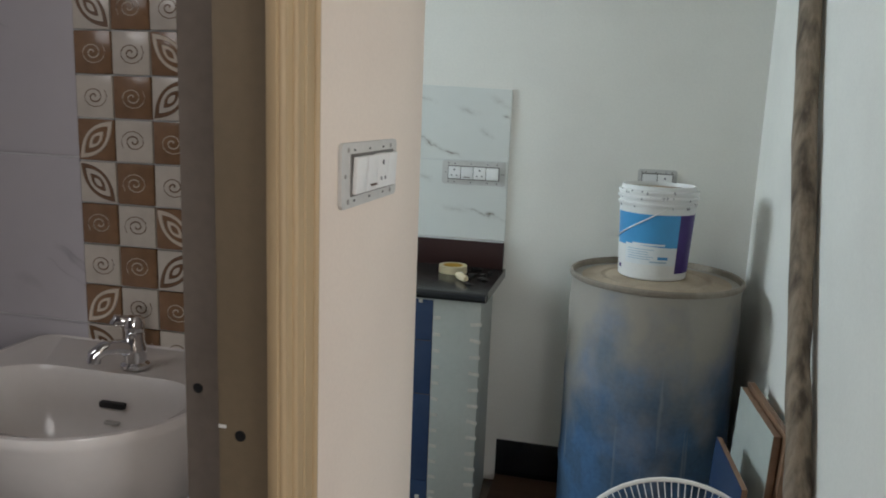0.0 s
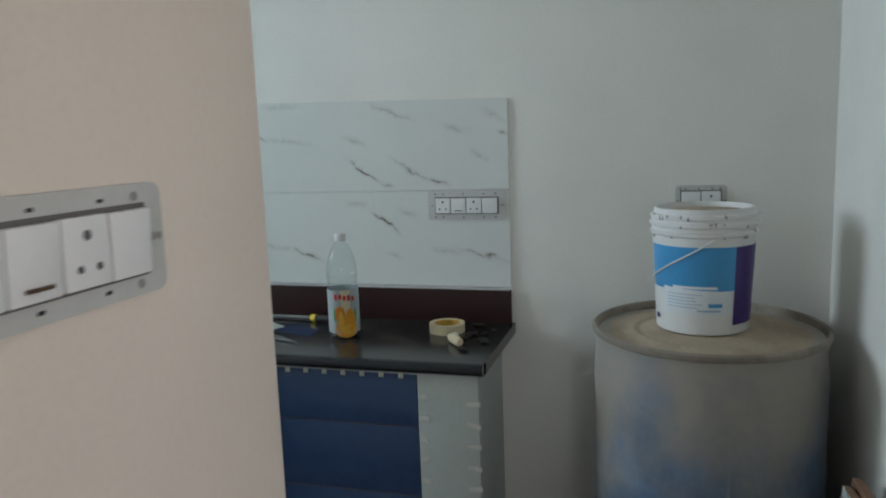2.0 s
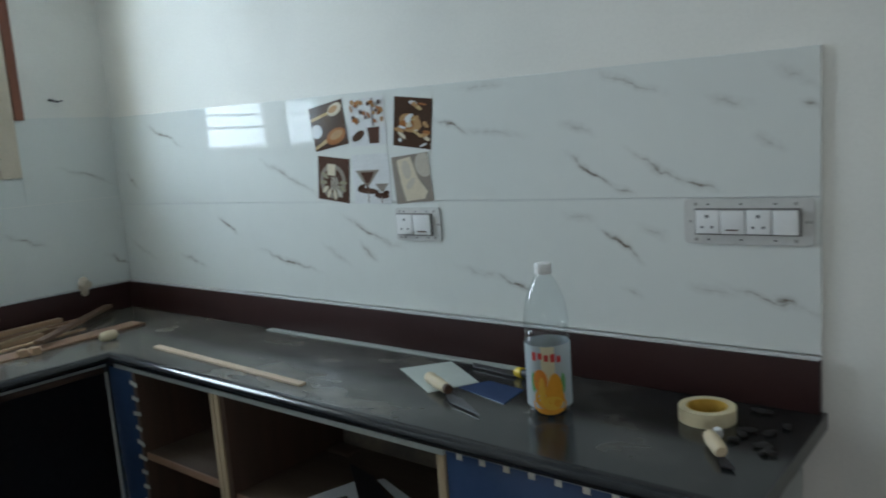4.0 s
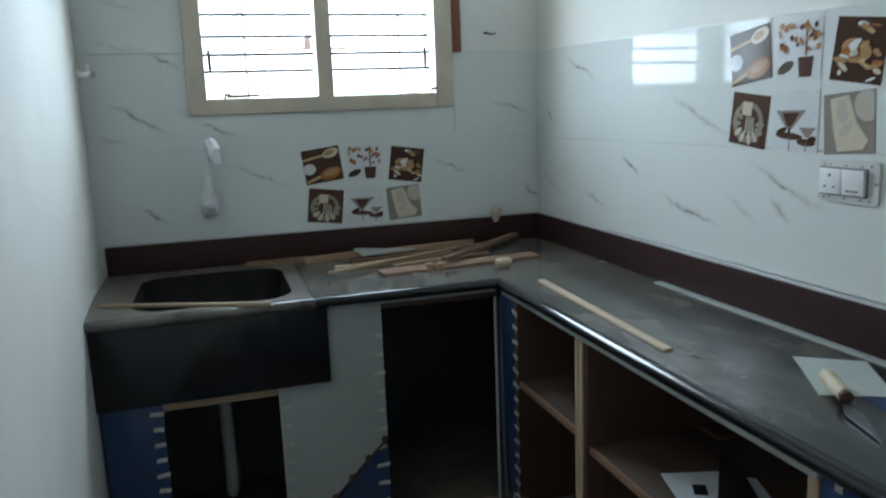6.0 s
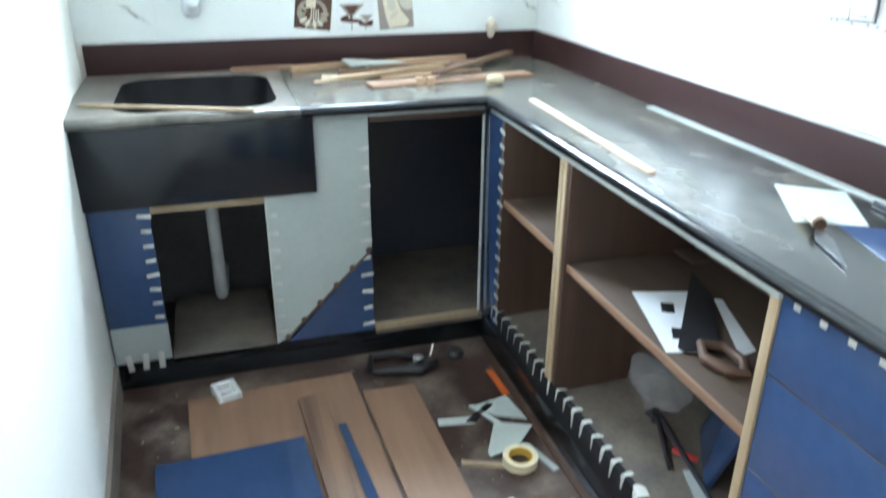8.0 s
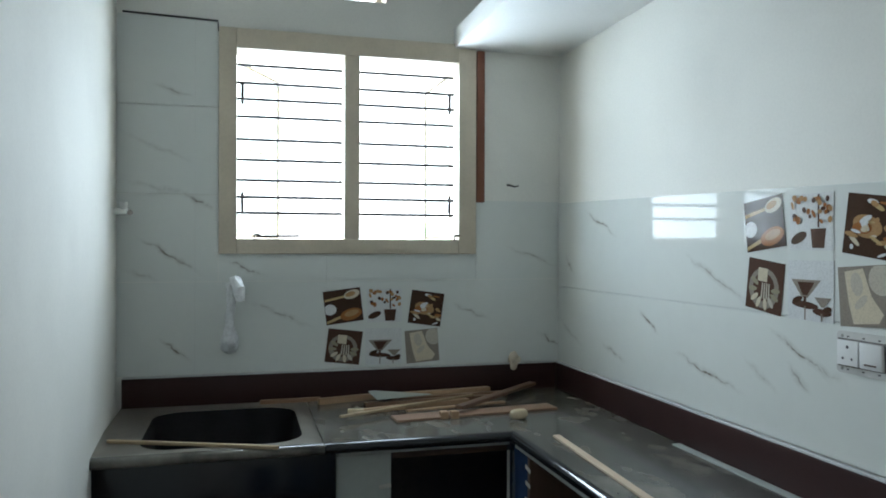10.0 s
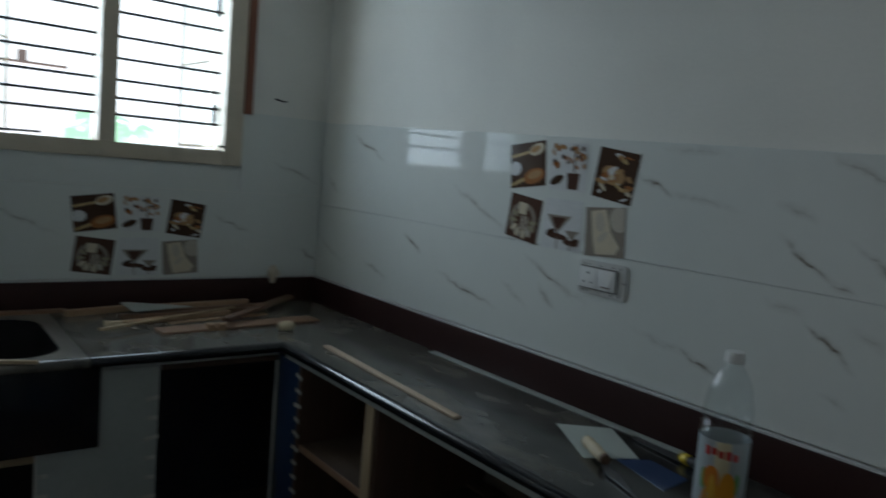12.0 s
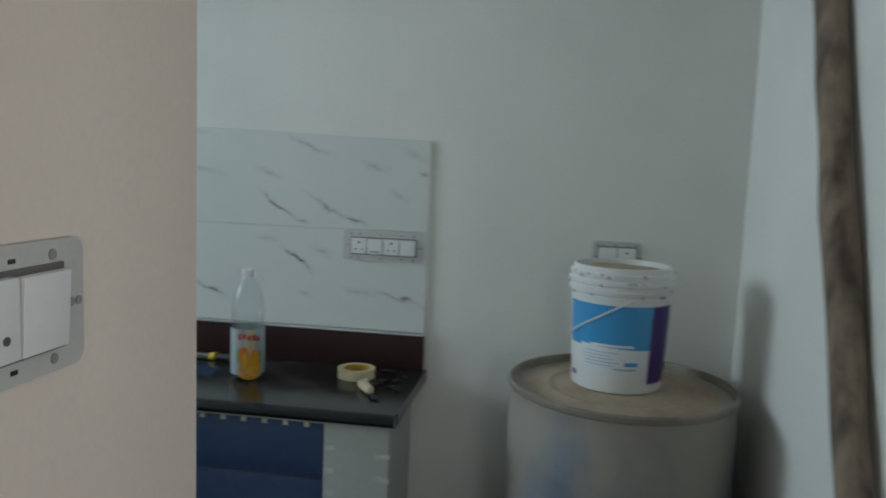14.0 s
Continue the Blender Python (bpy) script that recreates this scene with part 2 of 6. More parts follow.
def clear(name, tint, gloss, share=None):
    """Thin clear plastic or glass."""
    m = bpy.data.materials.new(name)
    m.use_nodes = True
    nt = m.node_tree
    nt.nodes.remove(nt.nodes["Principled BSDF"])
    t, g, mx = (nt.nodes.new("ShaderNode" + k) for k in ("BsdfTransparent", "BsdfGlossy", "MixShader"))
    t.inputs[0].default_value = (*tint, 1)
    g.inputs["Roughness"].default_value = gloss
    if share is None:
        # gloss grows towards the rim
        lw, pw, ma = nt.nodes.new("ShaderNodeLayerWeight"), nt.nodes.new("ShaderNodeMath"), nt.nodes.new("ShaderNodeMath")
        lw.inputs[0].default_value = 0.5
        pw.operation, pw.inputs[1].default_value = "POWER", 3.0
        ma.operation, ma.inputs[1].default_value, ma.inputs[2].default_value = "MULTIPLY_ADD", 0.5, 0.035
        nt.links.new(lw.outputs["Facing"], pw.inputs[0])
        nt.links.new(pw.outputs[0], ma.inputs[0])
        nt.links.new(ma.outputs[0], mx.inputs[0])
    else:
        mx.inputs[0].default_value = share
    nt.links.new(t.outputs[0], mx.inputs[1])
    nt.links.new(g.outputs[0], mx.inputs[2])
    nt.links.new(mx.outputs[0], nt.nodes["Material Output"].inputs[0])
    return m


M_WALL = mat("white_wall_paint", (0.81, 0.80, 0.745), 0.75, 0, 0.05, 2.2, 140, 0.025, second=(0.76, 0.75, 0.70))
M_CREAM = mat("cream_wall_paint", (0.80, 0.705, 0.615), 0.7, 0, 0.05, 2.5, 150, 0.025, second=(0.76, 0.665, 0.58))
M_CEIL = mat("ceiling_paint", (0.82, 0.82, 0.80), 0.8, 0, 0.05, 2, 120, 0.1)
VEINS_EAST = [
    (-1.004, 1.404, 0.042, -24, 3), (-0.891, 1.38, 0.075, -6, 1), (-0.648, 1.29, 0.049, -33, 4), (-0.581, 1.25, 0.029, -27, 2), (-0.497, 1.288, 0.065, -29, 2),
    (-0.418, 1.249, 0.031, -19, 3), (-0.551, 1.457, 0.059, -19, 2), (-0.669, 1.377, 0.037, -14, 1), (-0.358, 1.404, 0.035, -17, 1), (-0.288, 1.327, 0.025, -24, 1),
    (-0.22, 1.379, 0.016, -28, 2), (-0.245, 1.435, 0.038, -31, 1), (-0.582, 1.132, 0.045, -36, 4), (-0.511, 1.159, 0.028, -21, 1), (-0.285, 1.036, 0.075, -15, 2), (-0.265, 1.036, 0.021, -17, 3)]
VEINS_MIDDLE = [
    (-0.851, 1.034, 0.048, -19, 3), (-0.943, 1.055, 0.065, -8, 1), (-1.318, 1.145, 0.076, -27, 3), (-1.235, 1.113, 0.039, -17, 1), (-1.318, 1.09, 0.034, -31, 2), (-0.677, 1.19, 0.033, -12, 1),
    (-0.56, 1.032, 0.026, -23, 1), (-0.394, 1.048, 0.039, -10, 1), (-0.914, 1.488, 0.062, -4, 1), (-2.26, 1.459, 0.09, -22, 3), (-1.947, 1.155, 0.043, -31, 4), (-1.62, 1.301, 0.11, -24, 2),
    (-2.168, 1.033, 0.064, -15, 2), (-1.655, 1.051, 0.11, -12, 3), (-2.506, 1.309, 0.036, -45, 2), (-1.442, 1.079, 0.051, -30, 1), (-2.502, 1.063, 0.075, -22, 1)]
VEINS_WEST = [
    (1.816, 1.904, 0.05, -18, 2), (1.893, 1.532, 0.046, -30, 3), (1.772, 1.575, 0.084, -10, 1), (1.804, 1.348, 0.085, -31, 3), (2.045, 1.305, 0.057, -23, 3), (1.822, 1.024, 0.048, -40, 3),
    (2.868, 1.138, 0.06, -22, 2), (3.112, 1.342, 0.08, -20, 2), (3.188, 1.022, 0.041, -31, 3), (1.763, 1.71, 0.084, -24, 1), (2.167, 1.143, 0.085, -23, 2), (1.714, 1.279, 0.045, -19, 1)]
M_TILE = veined_tile("marble_print_tile", "X", (0.70, 0.72, 0.69), (0.15, 0.115, 0.085), VEINS_EAST + VEINS_MIDDLE)
M_TILEW = veined_tile("marble_print_tile_west", "Y", (0.70, 0.72, 0.69), (0.15, 0.115, 0.085), VEINS_WEST)
M_BTILE = marble("grey_bathroom_tile", (0.52, 0.50, 0.53), (0.27, 0.25, 0.28), 0.12)
M_GROUT = mat("grout", (0.66, 0.67, 0.67), 0.85, 0, 0.1)
M_FLOOR = mat("dusty_dark_floor", (0.062, 0.036, 0.027), 0.32, 0, 0.35, 6, 50, 0.12, second=(0.20, 0.15, 0.115), mix=(0.46, 0.68))
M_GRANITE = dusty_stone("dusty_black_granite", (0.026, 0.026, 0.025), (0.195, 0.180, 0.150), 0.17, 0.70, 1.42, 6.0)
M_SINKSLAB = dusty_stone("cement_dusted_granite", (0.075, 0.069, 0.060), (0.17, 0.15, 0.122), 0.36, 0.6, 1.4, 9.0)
M_BOWL = mat("dull_black_granite", (0.016, 0.015, 0.017), 0.6, 0, 0.3, 9, 140, 0.05, spec=0.2)
M_CEMENT = mat("raw_dark_cement", (0.10, 0.095, 0.09), 0.9, 0, 0.25, 4, 50, 0.3, second=(0.15, 0.14, 0.125))
M_DARKBACK = mat("dark_blue_grey_board", (0.055, 0.058, 0.075), 0.3, 0, 0.25, 3, 50, 0.05, second=(0.075, 0.07, 0.07))
# Dusty board, its colour darkened to carry the shade inside the cabinets.
M_SHELF = wood("dusty_darkened_board", (0.105, 0.070, 0.046), (0.078, 0.051, 0.034), 0.65, 0)
M_NOSE = mat("polished_black_granite", (0.012, 0.013, 0.016), 0.13, 0, 0.3, 9, 140, 0.02)
M_UPSTAND = mat("maroon_granite", (0.040, 0.017, 0.016), 0.42, 0, 0.10, 4, 150, 0.015, second=(0.034, 0.015, 0.014), mix=(0.3, 0.8), spec=0.25)
M_BLUE = mat("navy_laminate", (0.038, 0.068, 0.150), 0.07, 0, 0.12, 2.0, 40, 0.03, second=(0.044, 0.078, 0.165))
M_SAGE = mat("pale_grey_laminate", (0.44, 0.47, 0.44), 0.4, 0, 0.07, 3, 60, 0.03)
M_PALE = wood("fresh_pine_strip", (0.62, 0.49, 0.36), (0.55, 0.42, 0.30), 0.45, 0)
M_PLY = wood("pine_ply", (0.44, 0.285, 0.17), (0.36, 0.22, 0.125), 0.6, 0)
M_EDGE = wood("raw_pine_edge", (0.44, 0.33, 0.20), (0.36, 0.26, 0.155), 0.65, 2)
M_BROWN = wood("brown_cabinet_board", (0.082, 0.045, 0.028), (0.056, 0.031, 0.02), 0.5, 2)
M_BOARD = wood("light_brown_board", (0.285, 0.165, 0.10), (0.22, 0.125, 0.075), 0.55, 0, 10)
M_OLD = wood("weathered_plank", (0.23, 0.13, 0.075), (0.10, 0.055, 0.035), 0.6, 0, 26)
M_POLE = mat("weathered_pole", (0.29, 0.225, 0.165), 0.85, 0, 0.45, 16, 50, 1.0, second=(0.10, 0.075, 0.056), stretch=(1.6, 1.6, 0.22), mix=(0.48, 0.66))
M_TAPE = mat("masking_tape", (0.60, 0.59, 0.53), 0.6, 0, 0.10, 20, 200, 0.1)
M_TAPEROLL = mat("cream_tape_roll", (0.72, 0.62, 0.40), 0.55, 0, 0.08, 30, 300, 0.1)
M_TAPECORE = mat("amber_tape_core", (0.62, 0.38, 0.06), 0.5, 0, 0.1)
M_FRAME = mat("cream_window_paint", (0.62, 0.54, 0.42), 0.45, 0, 0.08, 8, 90, 0.1)
M_DOORF = wood("varnished_door_frame", (0.46, 0.345, 0.20), (0.445, 0.33, 0.19), 0.5, 2, 10)
M_JAMB = mat("greige_jamb_paint", (0.215, 0.165, 0.105), 0.55, 0, 0.1, 3, 80, 0.1)
M_PLASTER = mat("grey_cement_render", (0.21, 0.175, 0.145), 0.85, 0, 0.15, 5, 60, 0.3)
M_REDWOOD = wood("brown_side_batten", (0.22, 0.075, 0.035), (0.17, 0.055, 0.03), 0.5, 2)
M_BAR = mat("dark_iron_bar", (0.035, 0.032, 0.036), 0.5, 0.4, 0.2)
M_STEEL = mat("bare_steel", (0.55, 0.55, 0.56), 0.28, 1.0, 0.1)
M_DULLSTEEL = mat("dull_blade_steel", (0.22, 0.22, 0.23), 0.42, 0.9, 0.2)
M_CHROME = mat("chrome", (0.82, 0.83, 0.85), 0.06, 1.0, 0.03, bump=0)
M_BLACK = mat("black_plastic", (0.018, 0.018, 0.019), 0.42, 0, 0.2)
M_WHITE = mat("white_plastic", (0.80, 0.80, 0.78), 0.35, 0, 0.04, 8, 90, 0.02)
M_SWITCH = mat("switch_white", (0.80, 0.80, 0.79), 0.3, 0, 0.03, 8, 90, 0)
M_RECESS = mat("shaded_plate_recess", (0.15, 0.14, 0.13), 0.6, 0, 0.1)
M_HOLE = mat("plate_screw_hole", (0.30, 0.29, 0.27), 0.6, 0, 0.1)
M_PINHOLE = mat("grey_socket_hole", (0.10, 0.10, 0.105), 0.5, 0, 0.1)
M_PLATE = mat("grey_mounting_plate", (0.57, 0.565, 0.54), 0.5, 0, 0.08, 14, 120, 0.05)
M_CERAMIC = mat("white_ceramic", (0.80, 0.77, 0.74), 0.13, 0, 0.03, 4, 60, 0)
M_PAPER = mat("white_paper", (0.76, 0.78, 0.80), 0.8, 0, 0.05)
M_RED = mat("red_plastic", (0.50, 0.03, 0.025), 0.35, 0, 0.1)
M_ORANGE = mat("orange_plastic", (0.70, 0.14, 0.03), 0.4, 0, 0.1)
M_YELLOW = mat("yellow_plastic", (0.75, 0.55, 0.03), 0.4, 0, 0.1)
M_JDEEP = mat("deep_orange_print", (0.62, 0.20, 0.02), 0.3, 0, 0.1)
M_CREAMPRINT = mat("pale_yellow_print", (0.58, 0.52, 0.34), 0.3, 0, 0.08)
M_JUICE = mat("mango_orange_print", (0.66, 0.29, 0.02), 0.3, 0, 0.1)
M_JLIGHT = mat("mango_yellow_print", (0.70, 0.40, 0.04), 0.3, 0, 0.1)
M_DUSTY = mat("dust_covered_board", (0.175, 0.142, 0.108), 0.85, 0, 0.25, 7, 70, 0.2, second=(0.11, 0.095, 0.08))
M_LGREEN = mat("leaf_green_print", (0.10, 0.30, 0.08), 0.4, 0, 0.1)
M_SKYBLUE = mat("sky_blue_label", (0.07, 0.34, 0.66), 0.35, 0, 0.05)
M_PURPLE = mat("purple_label", (0.055, 0.025, 0.17), 0.35, 0, 0.08)
M_PALETEXT = mat("pale_blue_print", (0.35, 0.50, 0.62), 0.4, 0, 0.05)
M_CLOUD = mat("white_label_print", (0.78, 0.82, 0.84), 0.4, 0, 0.04)
M_CLEAR = clear("clear_plastic", (0.95, 0.97, 0.975), 0.03)
M_GLASS = clear("window_glass", (0.93, 0.96, 0.95), 0.02, 0.05)


def film(name, tint, share):
    """Thin milky plastic film."""
    m = clear(name, (1, 1, 1), 0.3, share)
    nt = m.node_tree
    d = nt.nodes.new("ShaderNodeBsdfDiffuse")
    d.inputs[0].default_value = (*tint, 1)
    nt.links.new(d.outputs[0], nt.nodes["Mix Shader"].inputs[2])
    return m


M_SEELABEL = film("see_through_label", (0.55, 0.61, 0.63), 0.62)
M_FILM = film("milky_plastic_film", (0.72, 0.72, 0.72), 0.16)
M_BAG = mat("crumpled_white_plastic", (0.82, 0.83, 0.84), 0.25, 0, 0.2, 40, 90, 1.0)
M_HANDLE = wood("turned_wood_handle", (0.68, 0.58, 0.40), (0.60, 0.49, 0.32), 0.5, 0)
M_SAWH = wood("dark_saw_handle", (0.11, 0.055, 0.03), (0.08, 0.04, 0.022), 0.5, 0)
M_CARD = mat("grey_green_laminate_sample", (0.50, 0.54, 0.50), 0.45, 0, 0.05)
M_CONC = mat("dust_heap", (0.30, 0.25, 0.19), 0.9, 0, 0.2, 20, 90, 0.4)
M_DARKDIRT = mat("dark_shavings", (0.02, 0.017, 0.015), 0.9, 0, 0.3)
M_CREAMCELL = mat("cream_mosaic", (0.60, 0.55, 0.48), 0.16, 0, 0.1, 30, 120, 0.05)
M_BROWNCELL = mat("brown_mosaic", (0.25, 0.145, 0.08), 0.16, 0, 0.2, 30, 120, 0.05)
M_LINECREAM = mat("cream_swirl_relief", (0.66, 0.58, 0.48), 0.2, 0, 0.05)
M_LINEBROWN = mat("dark_swirl_relief", (0.17, 0.10, 0.06), 0.2, 0, 0.05)
M_GROUND = mat("bare_ground", (0.40, 0.34, 0.26), 0.95, 0, 0.2, 0.5, 8, 0.3)
M_ROOF = mat("pale_roof_edge", (0.62, 0.50, 0.44), 0.8, 0, 0.15)


def drum_material():
    """Blue barrel, its upper part dulled by dried cement dust that runs down in streaks."""
    m = mat("dusty_blue_drum", (0.075, 0.145, 0.25), 0.5, 0, 0.25, 9, 70, 0.2, second=(0.085, 0.19, 0.37), mix=(0.46, 0.62))
    nt = m.node_tree
    tc = nt.nodes.new("ShaderNodeTexCoord")
    sep = nt.nodes.new("ShaderNodeSeparateXYZ")
    nt.links.new(tc.outputs["Object"], sep.inputs[0])
    mp = nt.nodes.new("ShaderNodeMapping")
    mp.inputs["Scale"].default_value = (6, 6, 4.5)
    nt.links.new(tc.outputs["Object"], mp.inputs[0])
    n = nt.nodes.new("ShaderNodeTexNoise")
    n.inputs["Scale"].default_value, n.inputs["Detail"].default_value = 1.0, 7
    nt.links.new(mp.outputs[0], n.inputs[0])
    s = nt.nodes.new("ShaderNodeMath")
    s.operation, s.inputs[1].default_value = "MULTIPLY_ADD", 1.1
    nt.links.new(n.outputs[0], s.inputs[0])
    nt.links.new(sep.outputs["Z"], s.inputs[2])
    r = nt.nodes.new("ShaderNodeMapRange")
    r.inputs["From Min"].default_value, r.inputs["From Max"].default_value = 0.93, 1.37
    r.inputs["To Max"].default_value = 0.93
    nt.links.new(s.outputs[0], r.inputs[0])
    mx = nt.nodes.new("ShaderNodeMix")
    mx.data_type = "RGBA"
    nt.links.new(r.outputs[0], mx.inputs[0])
    nt.links.new(nt.nodes["Mix"].outputs["Result"], mx.inputs["A"])
    mx.inputs["B"].default_value = (0.375, 0.34, 0.285, 1)
    # thin pale runs of paint
    mp2 = nt.nodes.new("ShaderNodeMapping")
    mp2.inputs["Scale"].default_value = (26, 26, 1.1)
    nt.links.new(tc.outputs["Object"], mp2.inputs[0])
    n2 = nt.nodes.new("ShaderNodeTexNoise")
    n2.inputs["Scale"].default_value, n2.inputs["Detail"].default_value = 1.0, 3
    nt.links.new(mp2.outputs[0], n2.inputs[0])
    r2 = nt.nodes.new("ShaderNodeMapRange")
    r2.inputs["From Min"].default_value, r2.inputs["From Max"].default_value = 0.66, 0.76
    r2.inputs["To Max"].default_value = 0.6
    nt.links.new(n2.outputs[0], r2.inputs[0])
    mx2 = nt.nodes.new("ShaderNodeMix")
    mx2.data_type = "RGBA"
    nt.links.new(r2.outputs[0], mx2.inputs[0])
    nt.links.new(mx.outputs["Result"], mx2.inputs["A"])
    mx2.inputs["B"].default_value = (0.42, 0.44, 0.44, 1)
    nt.links.new(mx2.outputs["Result"], nt.nodes["Principled BSDF"].inputs["Base Color"])
    return m


M_DRUM = drum_material()
M_RIM = mat("dusty_brown_rim", (0.25, 0.215, 0.175), 0.8, 0, 0.2, 12, 90, 0.2, second=(0.33, 0.29, 0.235))
M_SPLASH = mat("grey_cement_splash", (0.46, 0.46, 0.46), 0.9, 0, 0.2, 30, 120, 0.2)
M_LID = mat("cement_dusted_lid", (0.46, 0.37, 0.27), 0.9, 0, 0.12, 9, 90, 0.25, second=(0.38, 0.30, 0.22))


# ---------- mesh tools ----------
def box(bm, x0, x1, y0, y1, z0, z1, bev=0.0, mi=0, turn=None):
    """A bevelled block between two corners."""
    vs = bmesh.ops.create_cube(bm, size=1, matrix=Matrix.LocRotScale(
        ((x0 + x1) / 2, (y0 + y1) / 2, (z0 + z1) / 2), None, (abs(x1 - x0), abs(y1 - y0), abs(z1 - z0))))["verts"]
    faces = {f for v in vs for f in v.link_faces}
    for f in faces:
        f.material_index = mi
    if bev:
        es = {e for v in vs for e in v.link_edges}
        out = bmesh.ops.bevel(bm, geom=list(es), offset=bev, segments=2, affect="EDGES", profile=0.6)
        vs = list({v for f in out["faces"] for v in f.verts} | {v for v in vs if v.is_valid})
        for f in out["faces"]:
            f.material_index = mi
    if turn is not None:
        bmesh.ops.transform(bm, matrix=turn, verts=vs)
    return bm


def prism(bm, pts, z0, z1, mi=0, m=None):
    """A plan outline raised between two heights."""
    lo = [bm.verts.new((x, y, z0)) for x, y in pts]
    hi = [bm.verts.new((x, y, z1)) for x, y in pts]
    n = len(pts)
    fs = [bm.faces.new(lo[::-1]), bm.faces.new(hi)]
    fs += [bm.faces.new((lo[i], lo[(i + 1) % n], hi[(i + 1) % n], hi[i])) for i in range(n)]
    for f in fs:
        f.material_index = mi
    if m is not None:
        bmesh.ops.transform(bm, matrix=m, verts=lo + hi)
    bmesh.ops.recalc_face_normals(bm, faces=fs)
    return bm


def lathe(bm, prof, seg=40, mi=0, m=None, squash=1.0):
    """A turned body from (radius, height) pairs."""
    rings, vs = [], []
    for r, z in prof:
        ring = [bm.verts.new((r * math.cos(2 * math.pi * k / seg), squash * r * math.sin(2 * math.pi * k / seg), z)) for k in range(seg)]
        rings.append(ring)
        vs += ring
    for a, b in zip(rings, rings[1:]):
        for k in range(seg):
            f = bm.faces.new((a[k], a[(k + 1) % seg], b[(k + 1) % seg], b[k]))
            f.material_index, f.smooth = mi, True
    for ring, flip in ((rings[0], True), (rings[-1], False)):
        f = bm.faces.new(ring[::-1] if flip else ring)
        f.material_index = mi
    if m is not None:
        bmesh.ops.transform(bm, matrix=m, verts=vs)
    return bm


def tube(bm, pts, r, seg=8, mi=0, closed=False):
    """A round rod along points; r may be one number or one a point."""
    pts = [Vector(p) for p in pts]
    rs = r if isinstance(r, (list, tuple)) else [r] * len(pts)
    rings = []
    for i, p in enumerate(pts):
        a = pts[i - 1] if i or closed else pts[0]
        b = pts[(i + 1) % len(pts)] if i < len(pts) - 1 or closed else pts[-1]
        d = (b - a).normalized()
        u = d.cross(Vector((0, 0, 1)))
        u = d.cross(Vector((0, 1, 0))).normalized() if u.length < 1e-3 else u.normalized()
        w = d.cross(u)
        rings.append([bm.verts.new(p + rs[i] * (math.cos(2 * math.pi * k / seg) * u + math.sin(2 * math.pi * k / seg) * w)) for k in range(seg)])
    pairs = list(zip(rings, rings[1:])) + ([(rings[-1], rings[0])] if closed else [])
    fs = []
    for a, b in pairs:
        for k in range(seg):
            f = bm.faces.new((a[k], a[(k + 1) % seg], b[(k + 1) % seg], b[k]))
            f.smooth, f.material_index = True, mi
            fs.append(f)
    if not closed:
        for ring in (rings[0], rings[-1]):
            f = bm.faces.new(ring)
            f.material_index = mi
            fs.append(f)
    bmesh.ops.recalc_face_normals(bm, faces=fs)
    return bm


def finish(name, bm, mats, sharp=40):
    me = bpy.data.meshes.new(name)
    bm.to_mesh(me)
    bm.free()
    for m in mats if isinstance(mats, (list, tuple)) else (mats,):
        me.materials.append(m)
    me.set_sharp_from_angle(angle=radians(sharp))
    return me


def thing(name, at, label, category, group="", rot=0.0):
    """An empty at a thing's base, which carries its parts."""
    ob = new(name)
    ob.empty_display_size = 0.05
    ob.matrix_basis = pose(*at, 0, 0, rot)
    return tagged(ob, label, category, group)


def part(name, bm, mats, parent, label="", local=False):
    """One mesh object under a thing or a part. Its shape is given in the room's coordinates, or (local) in the thing's own."""
    root = parent
    while root.parent:
        root = root.parent
    if not local:
        bmesh.ops.transform(bm, matrix=root.matrix_basis.inverted(), verts=bm.verts)
    ob = new(name, finish(name, bm, mats))
    ob.parent = parent
    return tagged(ob, label) if label else ob


def single(name, bm, mats, at, label, category, group="", rot=None):
    """A thing of one mesh, its shape given about its own base."""
    ob = new(name, finish(name, bm, mats))
    ob.matrix_basis = rot if rot is not None else pose(*at)
    return tagged(ob, label, category, group)


def setting(name, bm, mats, label="", category=""):
    ob = new(name, finish(name, bm, mats))
    return tagged(ob, label, category, kind="structure")


def B():
    return bmesh.new()
# ---------- rooms ----------
XW, XE, YN, CT, TOP = -2.623, 0.632, 3.228, 0.838, 2.75
TILE_N, TILE_W = 3.220, -2.615


def south_face(x):
    """The kitchen's south wall runs a little out of square."""
    return 1.765 + (x + 0.15) * 0.0525


bm = B()
box(bm, -2.9, 2.6, -3.2, 3.5, -0.15, 0.0)
floor = setting("floor", bm, M_FLOOR, "dark brown floor, dusty and stained by building work", "floor")
bm = B()
box(bm, -2.9, 2.6, -3.2, 3.5, TOP, TOP + 0.12)
setting("ceiling", bm, M_CEIL, "plain white ceiling", "ceiling")
bm = B()
box(bm, -2.85, XE + 0.2, YN, YN + 0.23, 0, TOP)
wall_north = setting("wall_north", bm, M_WALL, "white painted wall with a marble tile splashback", "wall")
bm = B()
box(bm, XE, XE + 0.2, 1.35, YN, 0, TOP)
setting("wall_east", bm, M_WALL, "white painted passage wall", "wall")
